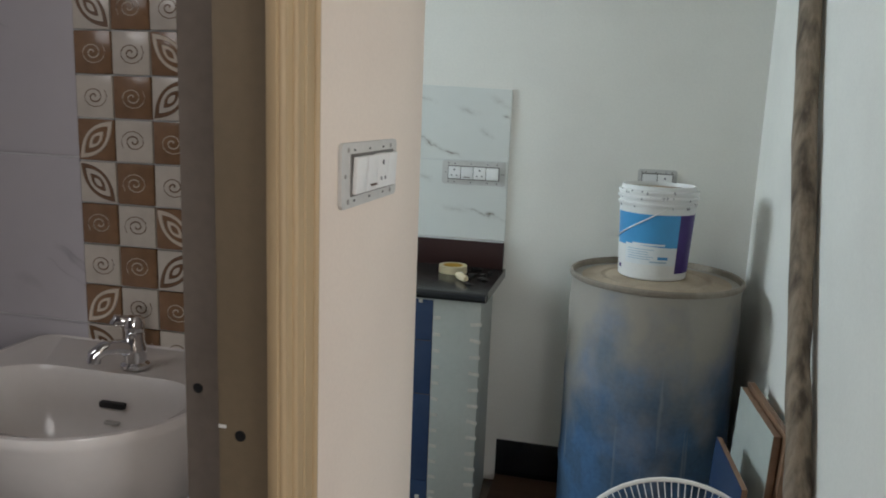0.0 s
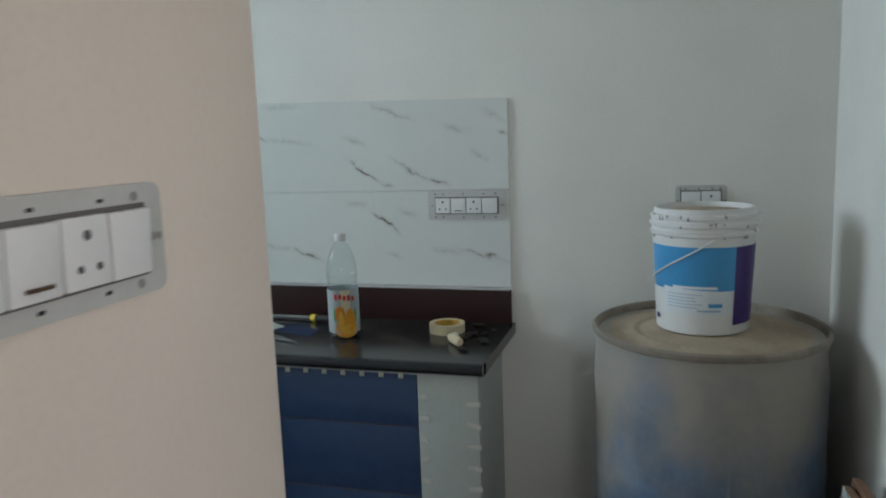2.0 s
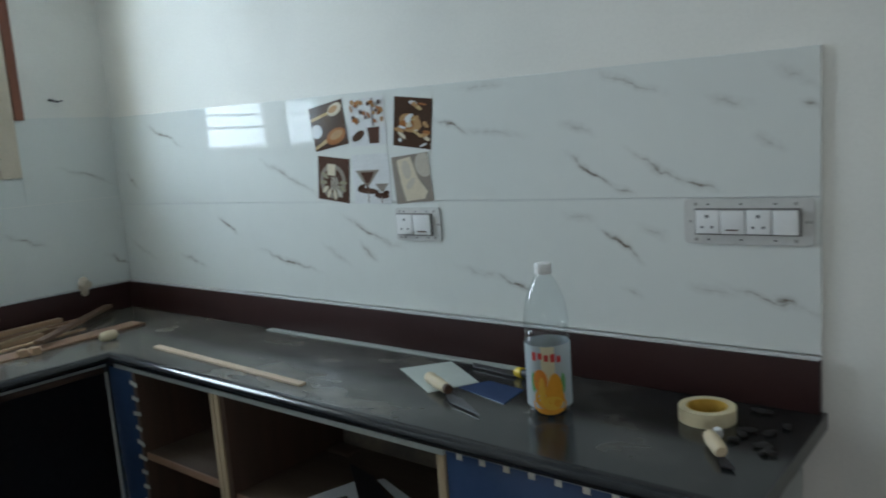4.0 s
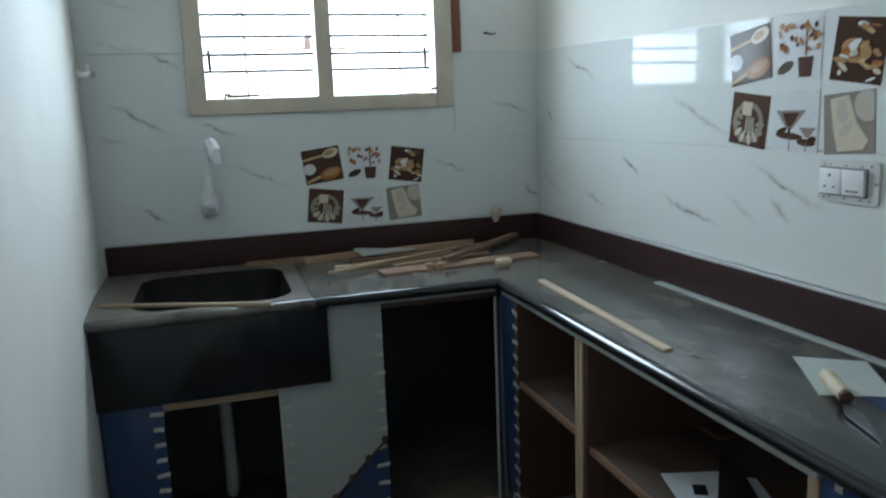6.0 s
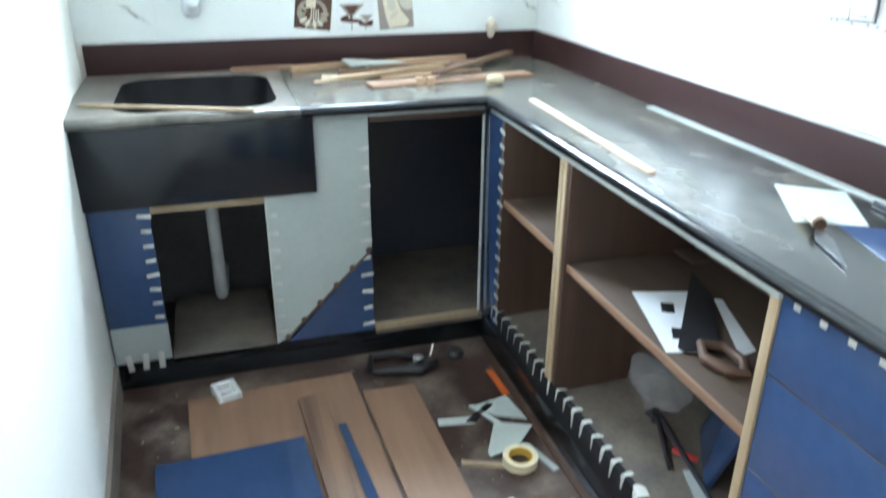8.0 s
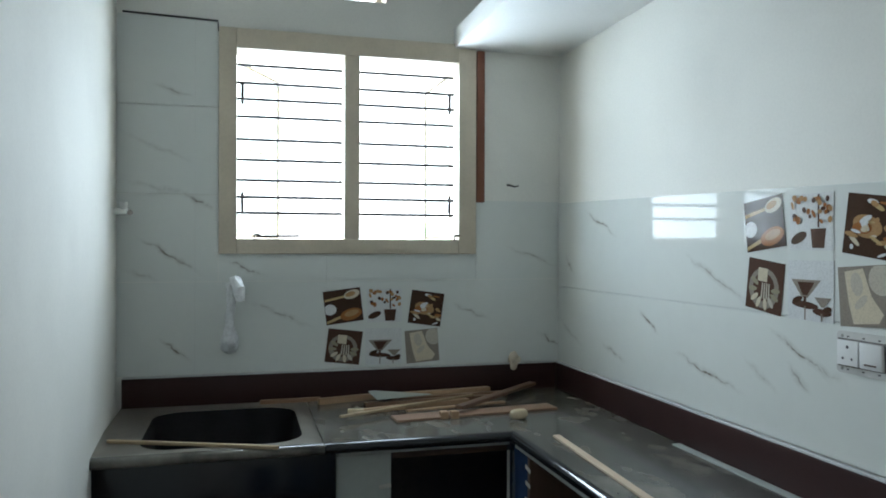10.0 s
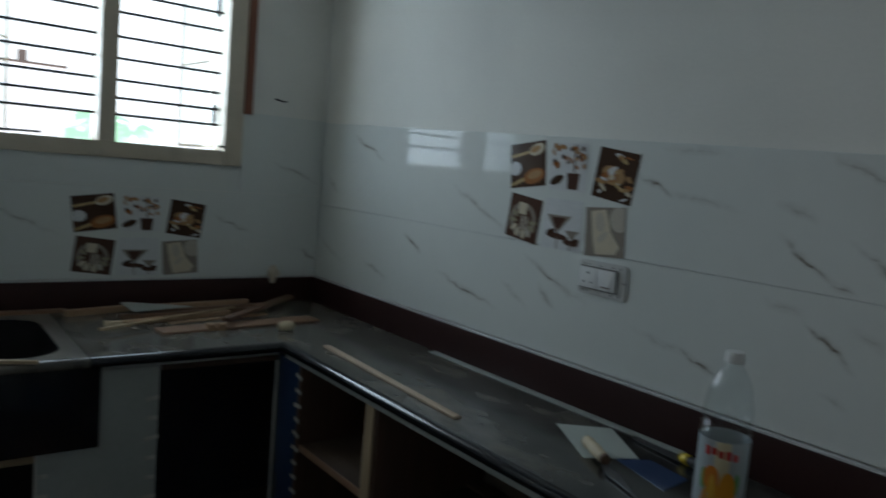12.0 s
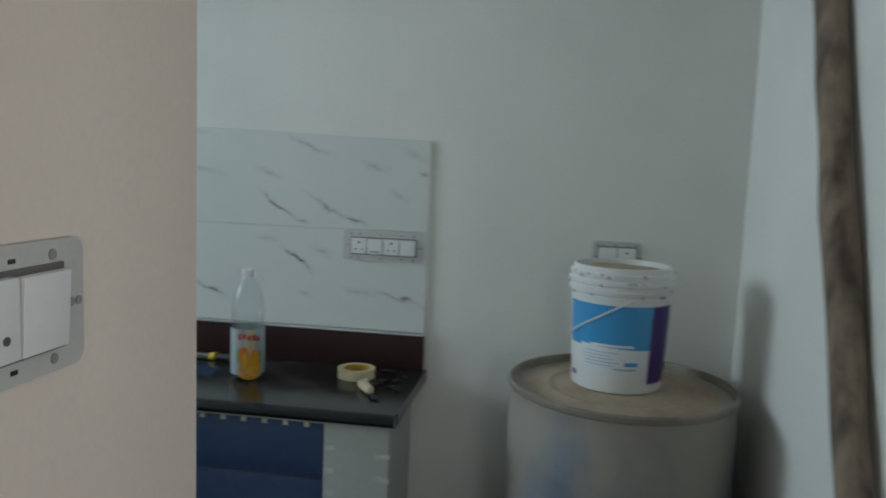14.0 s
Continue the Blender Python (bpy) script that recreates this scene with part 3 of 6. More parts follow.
# west wall with window and ventilator openings
WY0, WY1, WZ0, WZ1 = 1.985, 2.862, 1.375, 2.10
bm = B()
box(bm, XW - 0.23, XW, 1.40, WY0, 0, TOP)
box(bm, XW - 0.23, XW, WY1, YN, 0, TOP)
box(bm, XW - 0.23, XW, WY0, WY1, 0, WZ0)
box(bm, XW - 0.23, XW, WY0, WY1, WZ1, 2.265)
box(bm, XW - 0.23, XW, WY0, WY1, 2.46, TOP)
box(bm, XW - 0.23, XW, WY0, 2.315, 2.265, 2.46)
box(bm, XW - 0.23, XW, 2.545, WY1, 2.265, 2.46)
wall_west = setting("wall_west", bm, M_WALL, "white wall with the kitchen window, tiled below", "wall")
# wall between kitchen and bathroom
bm = B()
prism(bm, [(-0.15, south_face(-0.15)), (-0.15, 1.615), (-1.35, 1.615), (-1.35, 1.45), (XW, 1.45), (XW, south_face(XW))], 0, TOP)
setting("wall_south", bm, M_WALL, "white painted wall with a rounded outer corner", "wall")
# wall beside the passage, with the bathroom doorway
JX = -0.265
DY0, DY1, DH = 0.38, 1.245, 2.08
bm = B()
box(bm, JX, -0.15, DY1 + 0.02, 1.615, 0, TOP)
box(bm, JX, -0.15, -0.2, DY0 - 0.02, 0, TOP)
box(bm, JX, -0.15, DY0 - 0.02, DY1 + 0.02, DH + 0.02, TOP)
setting("wall_passage", bm, M_CREAM, "cream painted wall beside the bathroom doorway", "wall")
# a skin of cream paint that carries on to the kitchen corner
bm = B()
box(bm, -0.15, -0.147, 1.262, south_face(-0.15) - 0.006, 0, TOP)
setting("wall_passage_end", bm, M_CREAM, "cream painted end of the passage wall", "wall")
# bathroom shell
bm = B()
box(bm, -1.45, -1.35, -0.4, 1.615, 0, TOP)
setting("wall_bathroom_west", bm, M_BTILE, "grey tiled bathroom wall", "wall")
bm = B()
box(bm, -1.35, JX, -0.5, -0.4, 0, TOP)
setting("wall_bathroom_south", bm, M_BTILE, "grey tiled bathroom wall", "wall")
# unseen hall behind the passage: wide far window, side opening added for fill light
bm = B()
box(bm, XE + 0.2, 2.6, 1.35, 1.5, 0, TOP)
box(bm, 2.5, 2.6, -3.2, -0.5, 0, TOP)
box(bm, 2.5, 2.6, 0.7, 1.35, 0, TOP)
box(bm, 2.5, 2.6, -0.5, 0.7, 0, 0.85)
box(bm, 2.5, 2.6, -0.5, 0.7, 2.15, TOP)
box(bm, -1.9, JX, -0.65, -0.5, 0, TOP)
box(bm, -2.0, -1.9, -3.2, -0.5, 0, TOP)
box(bm, -2.0, 1.35, -3.3, -3.2, 0, TOP)
box(bm, 2.45, 2.6, -3.3, -3.2, 0, TOP)
box(bm, 1.35, 2.45, -3.3, -3.2, 0, 0.85)
box(bm, 1.35, 2.45, -3.3, -3.2, 2.15, TOP)
box(bm, JX, -0.15, -0.65, -0.2, 0, TOP)
setting("wall_hall", bm, M_CREAM, "unseen cream hall walls with a wide window and an added side opening", "wall")

# loft shelf of concrete above the worktop
bm = B()
box(bm, XW, -0.9, 2.80, YN, 2.115, 2.19, 0.006)
setting("loft_shelf", bm, M_CEIL, "white plastered concrete loft shelf high on the wall", "shelf")

# skirting
bm = B()
box(bm, -0.195, XE, YN - 0.012, YN, 0, 0.172, 0.003)
setting("baseboard_north", bm, M_NOSE, "black granite skirting", "skirting")
bm = B()
a, b = (-2.02, south_face(-2.02)), (-0.16, south_face(-0.16))
prism(bm, [a, b, (b[0], b[1] + 0.012), (a[0], a[1] + 0.012)], 0, 0.10)
setting("baseboard_south", bm, M_PLASTER, "dusty grey stone skirting", "skirting")

# ---------- window ----------
win = thing("window_1", (TILE_W, 2.42, WZ0), "cream painted wooden window with two lights and iron bars", "window")
win["kind"] = "structure"
FX0, FX1 = XW - 0.10, TILE_W + 0.012
bm = B()
box(bm, FX0, FX1, 1.962, 2.022, 1.352, 2.13, 0.004)
part("frame_side", bm, M_FRAME, win)
bm = B()
box(bm, FX0, FX1, 2.816, 2.884, 1.352, 2.115, 0.004)
part("frame_side", bm, M_FRAME, win)
bm = B()
box(bm, FX0, FX1 - 0.001, 2.022, 2.816, 1.352, 1.405, 0.004)
part("frame_sill", bm, M_FRAME, win)
bm = B()
box(bm, FX0, FX1 - 0.001, 2.022, 2.816, 2.06, 2.13, 0.004)
part("frame_head", bm, M_FRAME, win)
bm = B()
box(bm, FX0, FX1 - 0.001, 2.392, 2.447, 1.405, 2.06, 0.004)
part("mullion", bm, M_FRAME, win)
for z in (1.497, 1.553, 1.613, 1.685, 1.757, 1.838, 1.90, 1.957, 2.02):
    for y0, y1 in ((2.022, 2.392), (2.447, 2.816)):
        bm = B()
        tube(bm, [(-2.68, y0, z), (-2.68, y1, z)], 0.0055, 8)
        part("bar", bm, M_BAR, win)
bm = B()
box(bm, FX1 - 0.05, FX1 + 0.004, 2.886, 2.916, 1.545, 2.11, 0.003)
part("side_batten", bm, M_REDWOOD, win, "dark brown wooden batten")
# casements, opened outwards
for y, turn in ((2.015, -27), (2.822, 2)):
    sash = B()
    for q0, q1, z0, z1 in ((0, 0.020, 1.41, 2.05), (0.360, 0.37, 1.41, 2.05), (0.020, 0.360, 1.41, 1.422), (0.020, 0.360, 2.040, 2.05), (0.020, 0.360, 1.735, 1.741)):
        box(sash, -2.735 - q1, -2.735 - q0, y - 0.004, y + 0.004, z0, z1, 0.001)
    bmesh.ops.transform(sash, matrix=Matrix.Translation((-2.735, y, 0)) @ Matrix.Rotation(radians(turn), 4, "Z") @ Matrix.Translation((2.735, -y, 0)), verts=sash.verts)
    ob = part("casement", sash, M_FRAME, win)
    bm = B()
    box(bm, -3.093, -2.749, y - 0.002, y + 0.002, 1.424, 2.036)
    bmesh.ops.transform(bm, matrix=Matrix.Translation((-2.735, y, 0)) @ Matrix.Rotation(radians(turn), 4, "Z") @ Matrix.Translation((2.735, -y, 0)), verts=bm.verts)
    part("pane", bm, M_GLASS, ob).visible_shadow = False
for y in (2.08, 2.80):
    bm = B()
    tube(bm, [(FX1 - 0.004, y, 1.40), (FX1 - 0.004, y, 1.418), (FX1 - 0.004, y + 0.02, 1.42)], 0.005, 6)
    part("stay_peg", bm, M_BAR, win)
for y in (2.040, 2.806):
    for z0, z1 in ((1.505, 1.570), (1.888, 1.962)):
        bm = B()
        box(bm, -2.706, -2.694, y - 0.006, y + 0.006, z0, z1, 0.002)
        tube(bm, [(-2.70, y, z0 - 0.004), (-2.70, y, z1 + 0.004)], 0.004, 8)
        part("hinge", bm, M_BAR, win, "dark iron hinge")
# stay bar lying in the first light
bm = B()
tube(bm, [(-2.66, 2.09, 1.414), (-2.70, 2.24, 1.416)], 0.005, 6)
part("stay_bar", bm, M_BAR, win)
vent = thing("window_2", (XW - 0.12, 2.43, 2.265), "small ventilator opening above the window", "window")
vent["kind"] = "structure"
bm = B()
for y0, y1, z0, z1 in ((2.315, 2.335, 2.265, 2.46), (2.525, 2.545, 2.265, 2.46), (2.335, 2.525, 2.265, 2.285), (2.335, 2.525, 2.44, 2.46)):
    box(bm, XW - 0.14, XW - 0.10, y0, y1, z0, z1, 0.002)
part("frame", bm, M_FRAME, vent)

# ---------- outside ----------
bm = B()
bmesh.ops.create_grid(bm, x_segments=2, y_segments=2, size=1500, matrix=Matrix.Translation((0, 0, -3.2)))
setting("ground", bm, M_GROUND, "pale dry ground around the house", "ground")


# ---------- worktop and sink ----------
def round_rect(x0, x1, y0, y1, r, n=6):
    out = []
    for cx, cy, a in ((x1 - r, y1 - r, 0), (x0 + r, y1 - r, 90), (x0 + r, y0 + r, 180), (x1 - r, y0 + r, 270)):
        out += [(cx + r * math.cos(radians(a + 90 * k / n)), cy + r * math.sin(radians(a + 90 * k / n))) for k in range(n + 1)]
    return out


SX0, SX1, SY0, SY1 = -2.515, -2.038, 1.770, 2.208
EDGE_X, EDGE_Y, END_X = -1.985, 2.795, -0.195
YS = south_face(-2.3)
top = thing("worktop", (-1.4, 3.0, CT - 0.036), "black granite worktop, dull with cement dust, in an L", "worktop")
bm = B()
hole = round_rect(SX0, SX1, SY0, SY1, 0.095)
n = len(hole)
for z, flip in ((CT, False), (CT - 0.03, True)):
    inner = [bm.verts.new((x, y, z)) for x, y in hole]
    outer = []
    for x, y in hole:  # each hole point pairs with one on the slab's own edge
        cx, cy = (SX0 + SX1) / 2, (SY0 + SY1) / 2
        t = min(((EDGE_X - 0.02 - cx) if x > cx else (XW + 0.008 - cx)) / (x - cx) if abs(x - cx) > 1e-6 else 99,
                ((2.255 - cy) if y > cy else (YS - cy)) / (y - cy) if abs(y - cy) > 1e-6 else 99)
        outer.append(bm.verts.new((cx + (x - cx) * t, cy + (y - cy) * t, z)))
    corner = [bm.verts.new((x, y, z)) for x, y in ((EDGE_X - 0.02, 2.255), (XW + 0.008, 2.255), (XW + 0.008, YS), (EDGE_X - 0.02, YS))]
    for k in range(n):
        f = [inner[k], outer[k], outer[(k + 1) % n], inner[(k + 1) % n]]
        bm.faces.new(f[::-1] if flip else f)
    for q in range(4):  # fill the slab's corners
        k = max(range(n), key=lambda i: ((outer[i].co - corner[q].co).length < 9) * -(outer[i].co - corner[q].co).length)
        for i in (k - 1, k):
            a, b = outer[i % n], outer[(i + 1) % n]
            if abs(a.co.x - b.co.x) > 1e-4 and abs(a.co.y - b.co.y) > 1e-4:
                f = [a, corner[q], b]
                bm.faces.new(f[::-1] if flip else f)
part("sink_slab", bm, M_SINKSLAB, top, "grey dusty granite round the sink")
bm = B()
box(bm, XW + 0.008, EDGE_X - 0.02, 2.258, YN - 0.008, CT - 0.03, CT)
box(bm, EDGE_X - 0.02, END_X - 0.0, EDGE_Y + 0.02, YN - 0.008, CT - 0.03, CT)
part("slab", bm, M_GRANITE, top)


def nose(bm, p, q, out):
    """Half-round edge along a slab, from p to q, bulging towards out."""
    prof = [(0.0, 0.0), (0.010, -0.0015), (0.017, -0.006), (0.0205, -0.012), (0.0205, -0.020), (0.017, -0.026), (0.010, -0.029), (-0.01, -0.0305), (-0.02, -0.0303), (-0.02, -0.0006)]
    rings = [[bm.verts.new((e[0] + out[0] * o, e[1] + out[1] * o, CT + h)) for o, h in prof] for e in (p, q)]
    k = len(prof)
    for i in range(k):
        f = bm.faces.new((rings[0][i], rings[0][(i + 1) % k], rings[1][(i + 1) % k], rings[1][i]))
        f.smooth = i < 7
    fs = [bm.faces.new(rings[0]), bm.faces.new(rings[1][::-1])]
    bmesh.ops.recalc_face_normals(bm, faces=bm.faces)


bm = B()
nose(bm, (EDGE_X - 0.02, 2.26), (EDGE_X - 0.02, EDGE_Y + 0.02), (1, 0))
part("rounded_edge", bm, M_NOSE, top, "polished black rounded edge")
bm = B()
nose(bm, (EDGE_X - 0.02, YS + 0.002), (EDGE_X - 0.02, 2.257), (1, 0))
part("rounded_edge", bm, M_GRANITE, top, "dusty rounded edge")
bm = B()
nose(bm, (EDGE_X - 0.019, EDGE_Y + 0.02), (END_X, EDGE_Y + 0.02), (0, -1))
part("rounded_edge", bm, M_NOSE, top, "polished black rounded edge")

up = thing("upstand", (-1.4, 3.2, CT), "low maroon granite upstand along the wall", "upstand")
bm = B()
box(bm, TILE_W - 0.006, -0.205, TILE_N - 0.016, TILE_N + 0.004, CT, 0.935, 0.002)
part("strip", bm, M_UPSTAND, up)
bm = B()
box(bm, TILE_W - 0.004, TILE_W + 0.016, YS + 0.003, TILE_N - 0.017, CT, 0.935, 0.002)
part("strip", bm, M_UPSTAND, up)
bm = B()
box(bm, TILE_W + 0.016, -0.206, TILE_N - 0.0135, TILE_N - 0.002, 0.9355, 0.941, 0.001)
part("grout_line", bm, M_GROUT, up, "pale grout line")

bm = B()
box(bm, TILE_W + 0.002, TILE_W + 0.0135, YS + 0.004, TILE_N - 0.018, 0.9355, 0.9405, 0.001)
part("grout_line", bm, M_GROUT, up, "pale grout line")

sink = thing("kitchen_sink", ((SX0 + SX1) / 2, (SY0 + SY1) / 2, 0.6), "black granite sink with a deep front apron", "sink")
bm = B()
rings = []
for inset, z in ((0.0, CT - 0.001), (0.004, CT - 0.03), (0.012, CT - 0.15), (0.04, CT - 0.185), (0.10, CT - 0.19)):
    rings.append([bm.verts.new((x, y, z)) for x, y in round_rect(SX0 + inset, SX1 - inset, SY0 + inset, SY1 - inset, 0.095)])
for a, b in zip(rings, rings[1:]):
    for k in range(n):
        bm.faces.new((a[k], b[k], b[(k + 1) % n], a[(k + 1) % n])).smooth = True
bm.faces.new(rings[-1])
bmesh.ops.recalc_face_normals(bm, faces=bm.faces)
bmesh.ops.reverse_faces(bm, faces=bm.faces)
part("bowl", bm, M_BOWL, sink)
bm = B()
box(bm, -2.07, -2.022, YS + 0.003, 2.293, 0.58, CT - 0.032, 0.004)
part("apron", bm, M_NOSE, sink, "plain black granite apron, dusty on top")
bm = B()
lathe(bm, [(0.03, 0), (0.03, 0.006), (0.018, 0.007)], 20, m=Matrix.Translation((-2.3, 1.96, CT - 0.19)))
part("drain", bm, M_STEEL, sink)
bm = B()
tube(bm, [(-2.605, 2.0, 0.115), (-2.42, 1.995, 0.12), (-2.35, 1.99, 0.135), (-2.33, 1.99, 0.17), (-2.33, 1.99, 0.45), (-2.32, 1.98, 0.64)], 0.021, 12)
single("waste_pipe", bm, M_PLATE, (0, 0, 0), "grey plastic waste pipe bending into the wall under the sink", "pipe")

# ---------- cabinets ----------
FX, FY = -2.040, 2.815   # front faces
FXI = FX - 0.018
TAB = B()
box(TAB, 0, 0.0012, -0.021, 0.021, -0.006, 0.006, 0.0004)
TAB_MESH = finish("tape_tab", TAB, M_TAPE)
rt = random.Random(4)


def tab(parent, at, rx=0, ry=0, rz=0, sx=1.0, sz=1.0):
    """A strip of masking tape stuck over an edge."""
    root = parent
    while root.parent:
        root = root.parent
    ob = new("tape_strip", TAB_MESH)
    ob.parent = parent
    ob.matrix_basis = root.matrix_basis.inverted() @ pose(*at, rx, ry, rz) @ Matrix.Diagonal((1, sx, sz, 1))
    return ob


cab = thing("sink_cabinet", (-2.3, 2.0, 0), "open sink cabinet with navy and grey laminate fronts", "cabinet", "base cabinets")
bm = B()
box(bm, FXI, FX, YS + 0.02, 1.83, 0.21, 0.575, 0.0015)
lp = part("front_panel", bm, M_BLUE, cab, "navy laminate panel")
bm = B()
box(bm, FXI, FX - 0.001, YS + 0.02, 1.83, 0.09, 0.2095, 0.0015)
lw = part("front_panel", bm, M_SAGE, cab, "pale grey laminate panel")
bm = B()
box(bm, FXI - 0.03, FX + 0.003, 1.832, 2.142, 0.556, 0.577, 0.002)
part("top_rail", bm, M_EDGE, cab, "raw pine rail")
bm = B()
box(bm, FXI - 0.4, FX - 0.002, 1.832, 2.142, 0.07, 0.088, 0.002)
part("bottom_board", bm, M_DUSTY, cab, "dust-covered bottom board")
bm = B()
prism(bm, [(2.145, 0.088), (2.177, 0.103), (2.452, 0.375), (2.452, CT - 0.05), (2.296, CT - 0.05), (2.296, 0.578), (2.145, 0.578)], FXI, FX,
      m=Matrix(((0, 0, 1, 0), (1, 0, 0, 0), (0, 1, 0, 0), (0, 0, 0, 1))))
mp = part("front_panel", bm, M_SAGE, cab, "pale grey laminate panel, cut on a slant")
bm = B()
prism(bm, [(2.180, 0.088), (2.452, 0.088), (2.452, 0.370)], FXI, FX - 0.001,
      m=Matrix(((0, 0, 1, 0), (1, 0, 0, 0), (0, 1, 0, 0), (0, 0, 0, 1))))
tri = part("front_panel", bm, M_BLUE, cab, "navy laminate triangle")
bm = B()
tube(bm, [(FX + 0.001, 2.172, 0.098), (FX + 0.001, 2.25, 0.175), (FX + 0.001, 2.36, 0.285), (FX + 0.001, 2.452, 0.373)], 0.004, 6)
part("glue_line", bm, M_SAWH, cab, "dried brown glue line")
for k in range(6):
    bm = B()
    bmesh.ops.create_uvsphere(bm, u_segments=8, v_segments=6, radius=0.011, matrix=pose(FX + 0.001, 2.178 + k * 0.053, 0.106 + k * 0.053) @ Matrix.Diagonal((0.25, 1, 1, 1)))
    part("glue_blob", bm, M_SAWH, cab)
for k in range(8):
    tab(lp, (FX + 0.001, 1.814, 0.235 + k * 0.045), rx=rt.uniform(-8, 8), sx=rt.uniform(0.6, 0.9))
for k in range(11):
    tab(tri if k < 6 else mp, (FX + 0.0015, 2.435, 0.115 + k * 0.058), rx=rt.uniform(-10, 10), sx=rt.uniform(0.6, 1.0))
for k in range(8):
    tab(mp, (FX + 0.0015, 2.162, 0.13 + k * 0.055), rx=rt.uniform(-10, 10), sx=rt.uniform(0.5, 0.8))
for y in (1.71, 1.755, 1.80):
    tab(lw, (FX + 0.001, y, 0.09), rx=90 + rt.uniform(-6, 6), sx=1.3, sz=1.4)
bm = B()
box(bm, -2.615, -2.06, 2.443, 2.455, 0.088, 0.78)
part("side_board", bm, M_BROWN, cab)
bm = B()
box(bm, FXI - 0.002, FX + 0.002, 2.143, 2.147, 0.088, 0.577)
part("edge_strip", bm, M_TAPE, cab)

cab2 = thing("corner_cabinet", (-2.3, 2.64, 0), "empty corner cabinet with a dark open front", "cabinet", "base cabinets")
bm = B()
box(bm, -2.60, FX, 2.457, 3.19, 0.07, 0.092, 0.002)
part("bottom_board", bm, M_DUSTY, cab2, "dust-covered bottom board")
bm = B()
box(bm, FX - 0.02, FX + 0.002, 2.457, 2.81, 0.085, 0.105, 0.002)
part("bottom_rail", bm, M_EDGE, cab2, "raw pine rail")
bm = B()
box(bm, FX - 0.02, FX + 0.004, 2.30, 2.81, 0.790, CT - 0.031, 0.001)
part("top_rail", bm, M_SAGE, cab2, "pale filler strip")
bm = B()
box(bm, FX - 0.02, FX + 0.001, 2.457, 2.803, 0.772, 0.789, 0.001)
part("top_rail", bm, M_BROWN, cab2)
bm = B()
box(bm, -2.599, -1.992, 3.19, 3.20, 0.09, 0.78)
part("back_board", bm, M_DARKBACK, cab2, "dark laminated back")
bm = B()
box(bm, FX - 0.001, FX + 0.002, 2.804, 2.812, 0.105, 0.772, 0.0006)
part("edge_strip", bm, M_TAPE, cab2)
bm = B()
box(bm, -2.61, -2.60, 2.457, 3.2, 0.09, 0.78)
part("back_board", bm, M_DARKBACK, cab2)
bm = B()
box(bm, -2.61, -2.60, YS + 0.02, 2.44, 0.0, 0.60)
part("back_board", bm, M_CEMENT, cab, "raw cement back")
bm = B()
box(bm, -2.60, FXI - 0.002, YS + 0.004, YS + 0.014, 0.0, 0.60)
part("side_board", bm, M_CEMENT, cab)

cab3 = thing("shelf_cabinet", (-1.35, 3.0, 0), "open base cabinet with brown boards and raw pine edges", "cabinet", "base cabinets")
bm = B()
box(bm, FX + 0.004, -1.905, FY, FY + 0.018, 0.105, CT - 0.046, 0.0015)
cp = part("front_panel", bm, M_BLUE, cab3, "narrow navy laminate panel")
for k in range(15):
    tab(cp, (-1.897, FY - 0.0015, 0.14 + k * 0.044), rz=90, ry=0, rx=rt.uniform(-12, 12), sx=rt.uniform(0.7, 1.0))
for x in (-1.905, -1.515, -1.478):
    bm = B()
    w = 0.018
    box(bm, x, x + w, FY + 0.001, 3.19, 0.10, CT - 0.046, 0.001)
    part("upright_board", bm, M_BROWN, cab3)
for x0, x1 in ((-1.515, -1.499), (-1.495, -1.478)):
    bm = B()
    box(bm, x0, x1, FY - 0.004, FY + 0.001, 0.178, CT - 0.046, 0.001)
    part("edge_strip", bm, M_EDGE, cab3)
bm = B()
box(bm, -0.775, -0.755, FY - 0.003, FY + 0.02, 0.178, CT - 0.046, 0.001)
part("post", bm, M_EDGE, cab3, "raw pine post")
bm = B()
box(bm, -0.775, -0.757, FY + 0.021, 3.19, 0.10, CT - 0.046, 0.001)
part("upright_board", bm, M_BROWN, cab3)
for x0, x1, z in ((-1.887, -1.515, 0.55), (-1.46, -0.775, 0.533)):
    bm = B()
    box(bm, x0, x1, FY + 0.012, 3.19, z - 0.018, z, 0.001)
    sh = part("shelf", bm, M_SHELF, cab3, "plywood shelf, darkened to carry the shade inside the cabinet")
    bm = B()
    box(bm, x0, x1, FY + 0.006, FY + 0.0115, z - 0.019, z + 0.001, 0.001)
    part("edge_strip", bm, M_BOARD, sh)
bm = B()
box(bm, -1.99, -0.757, FY + 0.0165, 3.19, 0.135, 0.160)
part("bottom_board", bm, M_DUSTY, cab3, "dusty tan bottom board")
bm = B()
box(bm, -1.99, -1.498, 3.19, 3.20, 0.09, 0.79)
part("back_board", bm, M_DARKBACK, cab3, "dark laminated back")
bm = B()
box(bm, -1.496, -0.757, 3.19, 3.20, 0.09, 0.79)
part("back_board", bm, M_DUSTY, cab3, "dusty tan back board")
bm = B()
box(bm, -1.99, -0.757, FY, FY + 0.016, 0.09, 0.176, 0.0015)
rail = part("bottom_rail", bm, M_BOWL, cab3, "dull black rail")
bm = B()
box(bm, -1.99, -0.757, FY - 0.004, FY + 0.012, CT - 0.0458, CT - 0.031, 0.001)
part("top_rail", bm, M_SAGE, cab3, "pale filler strip")


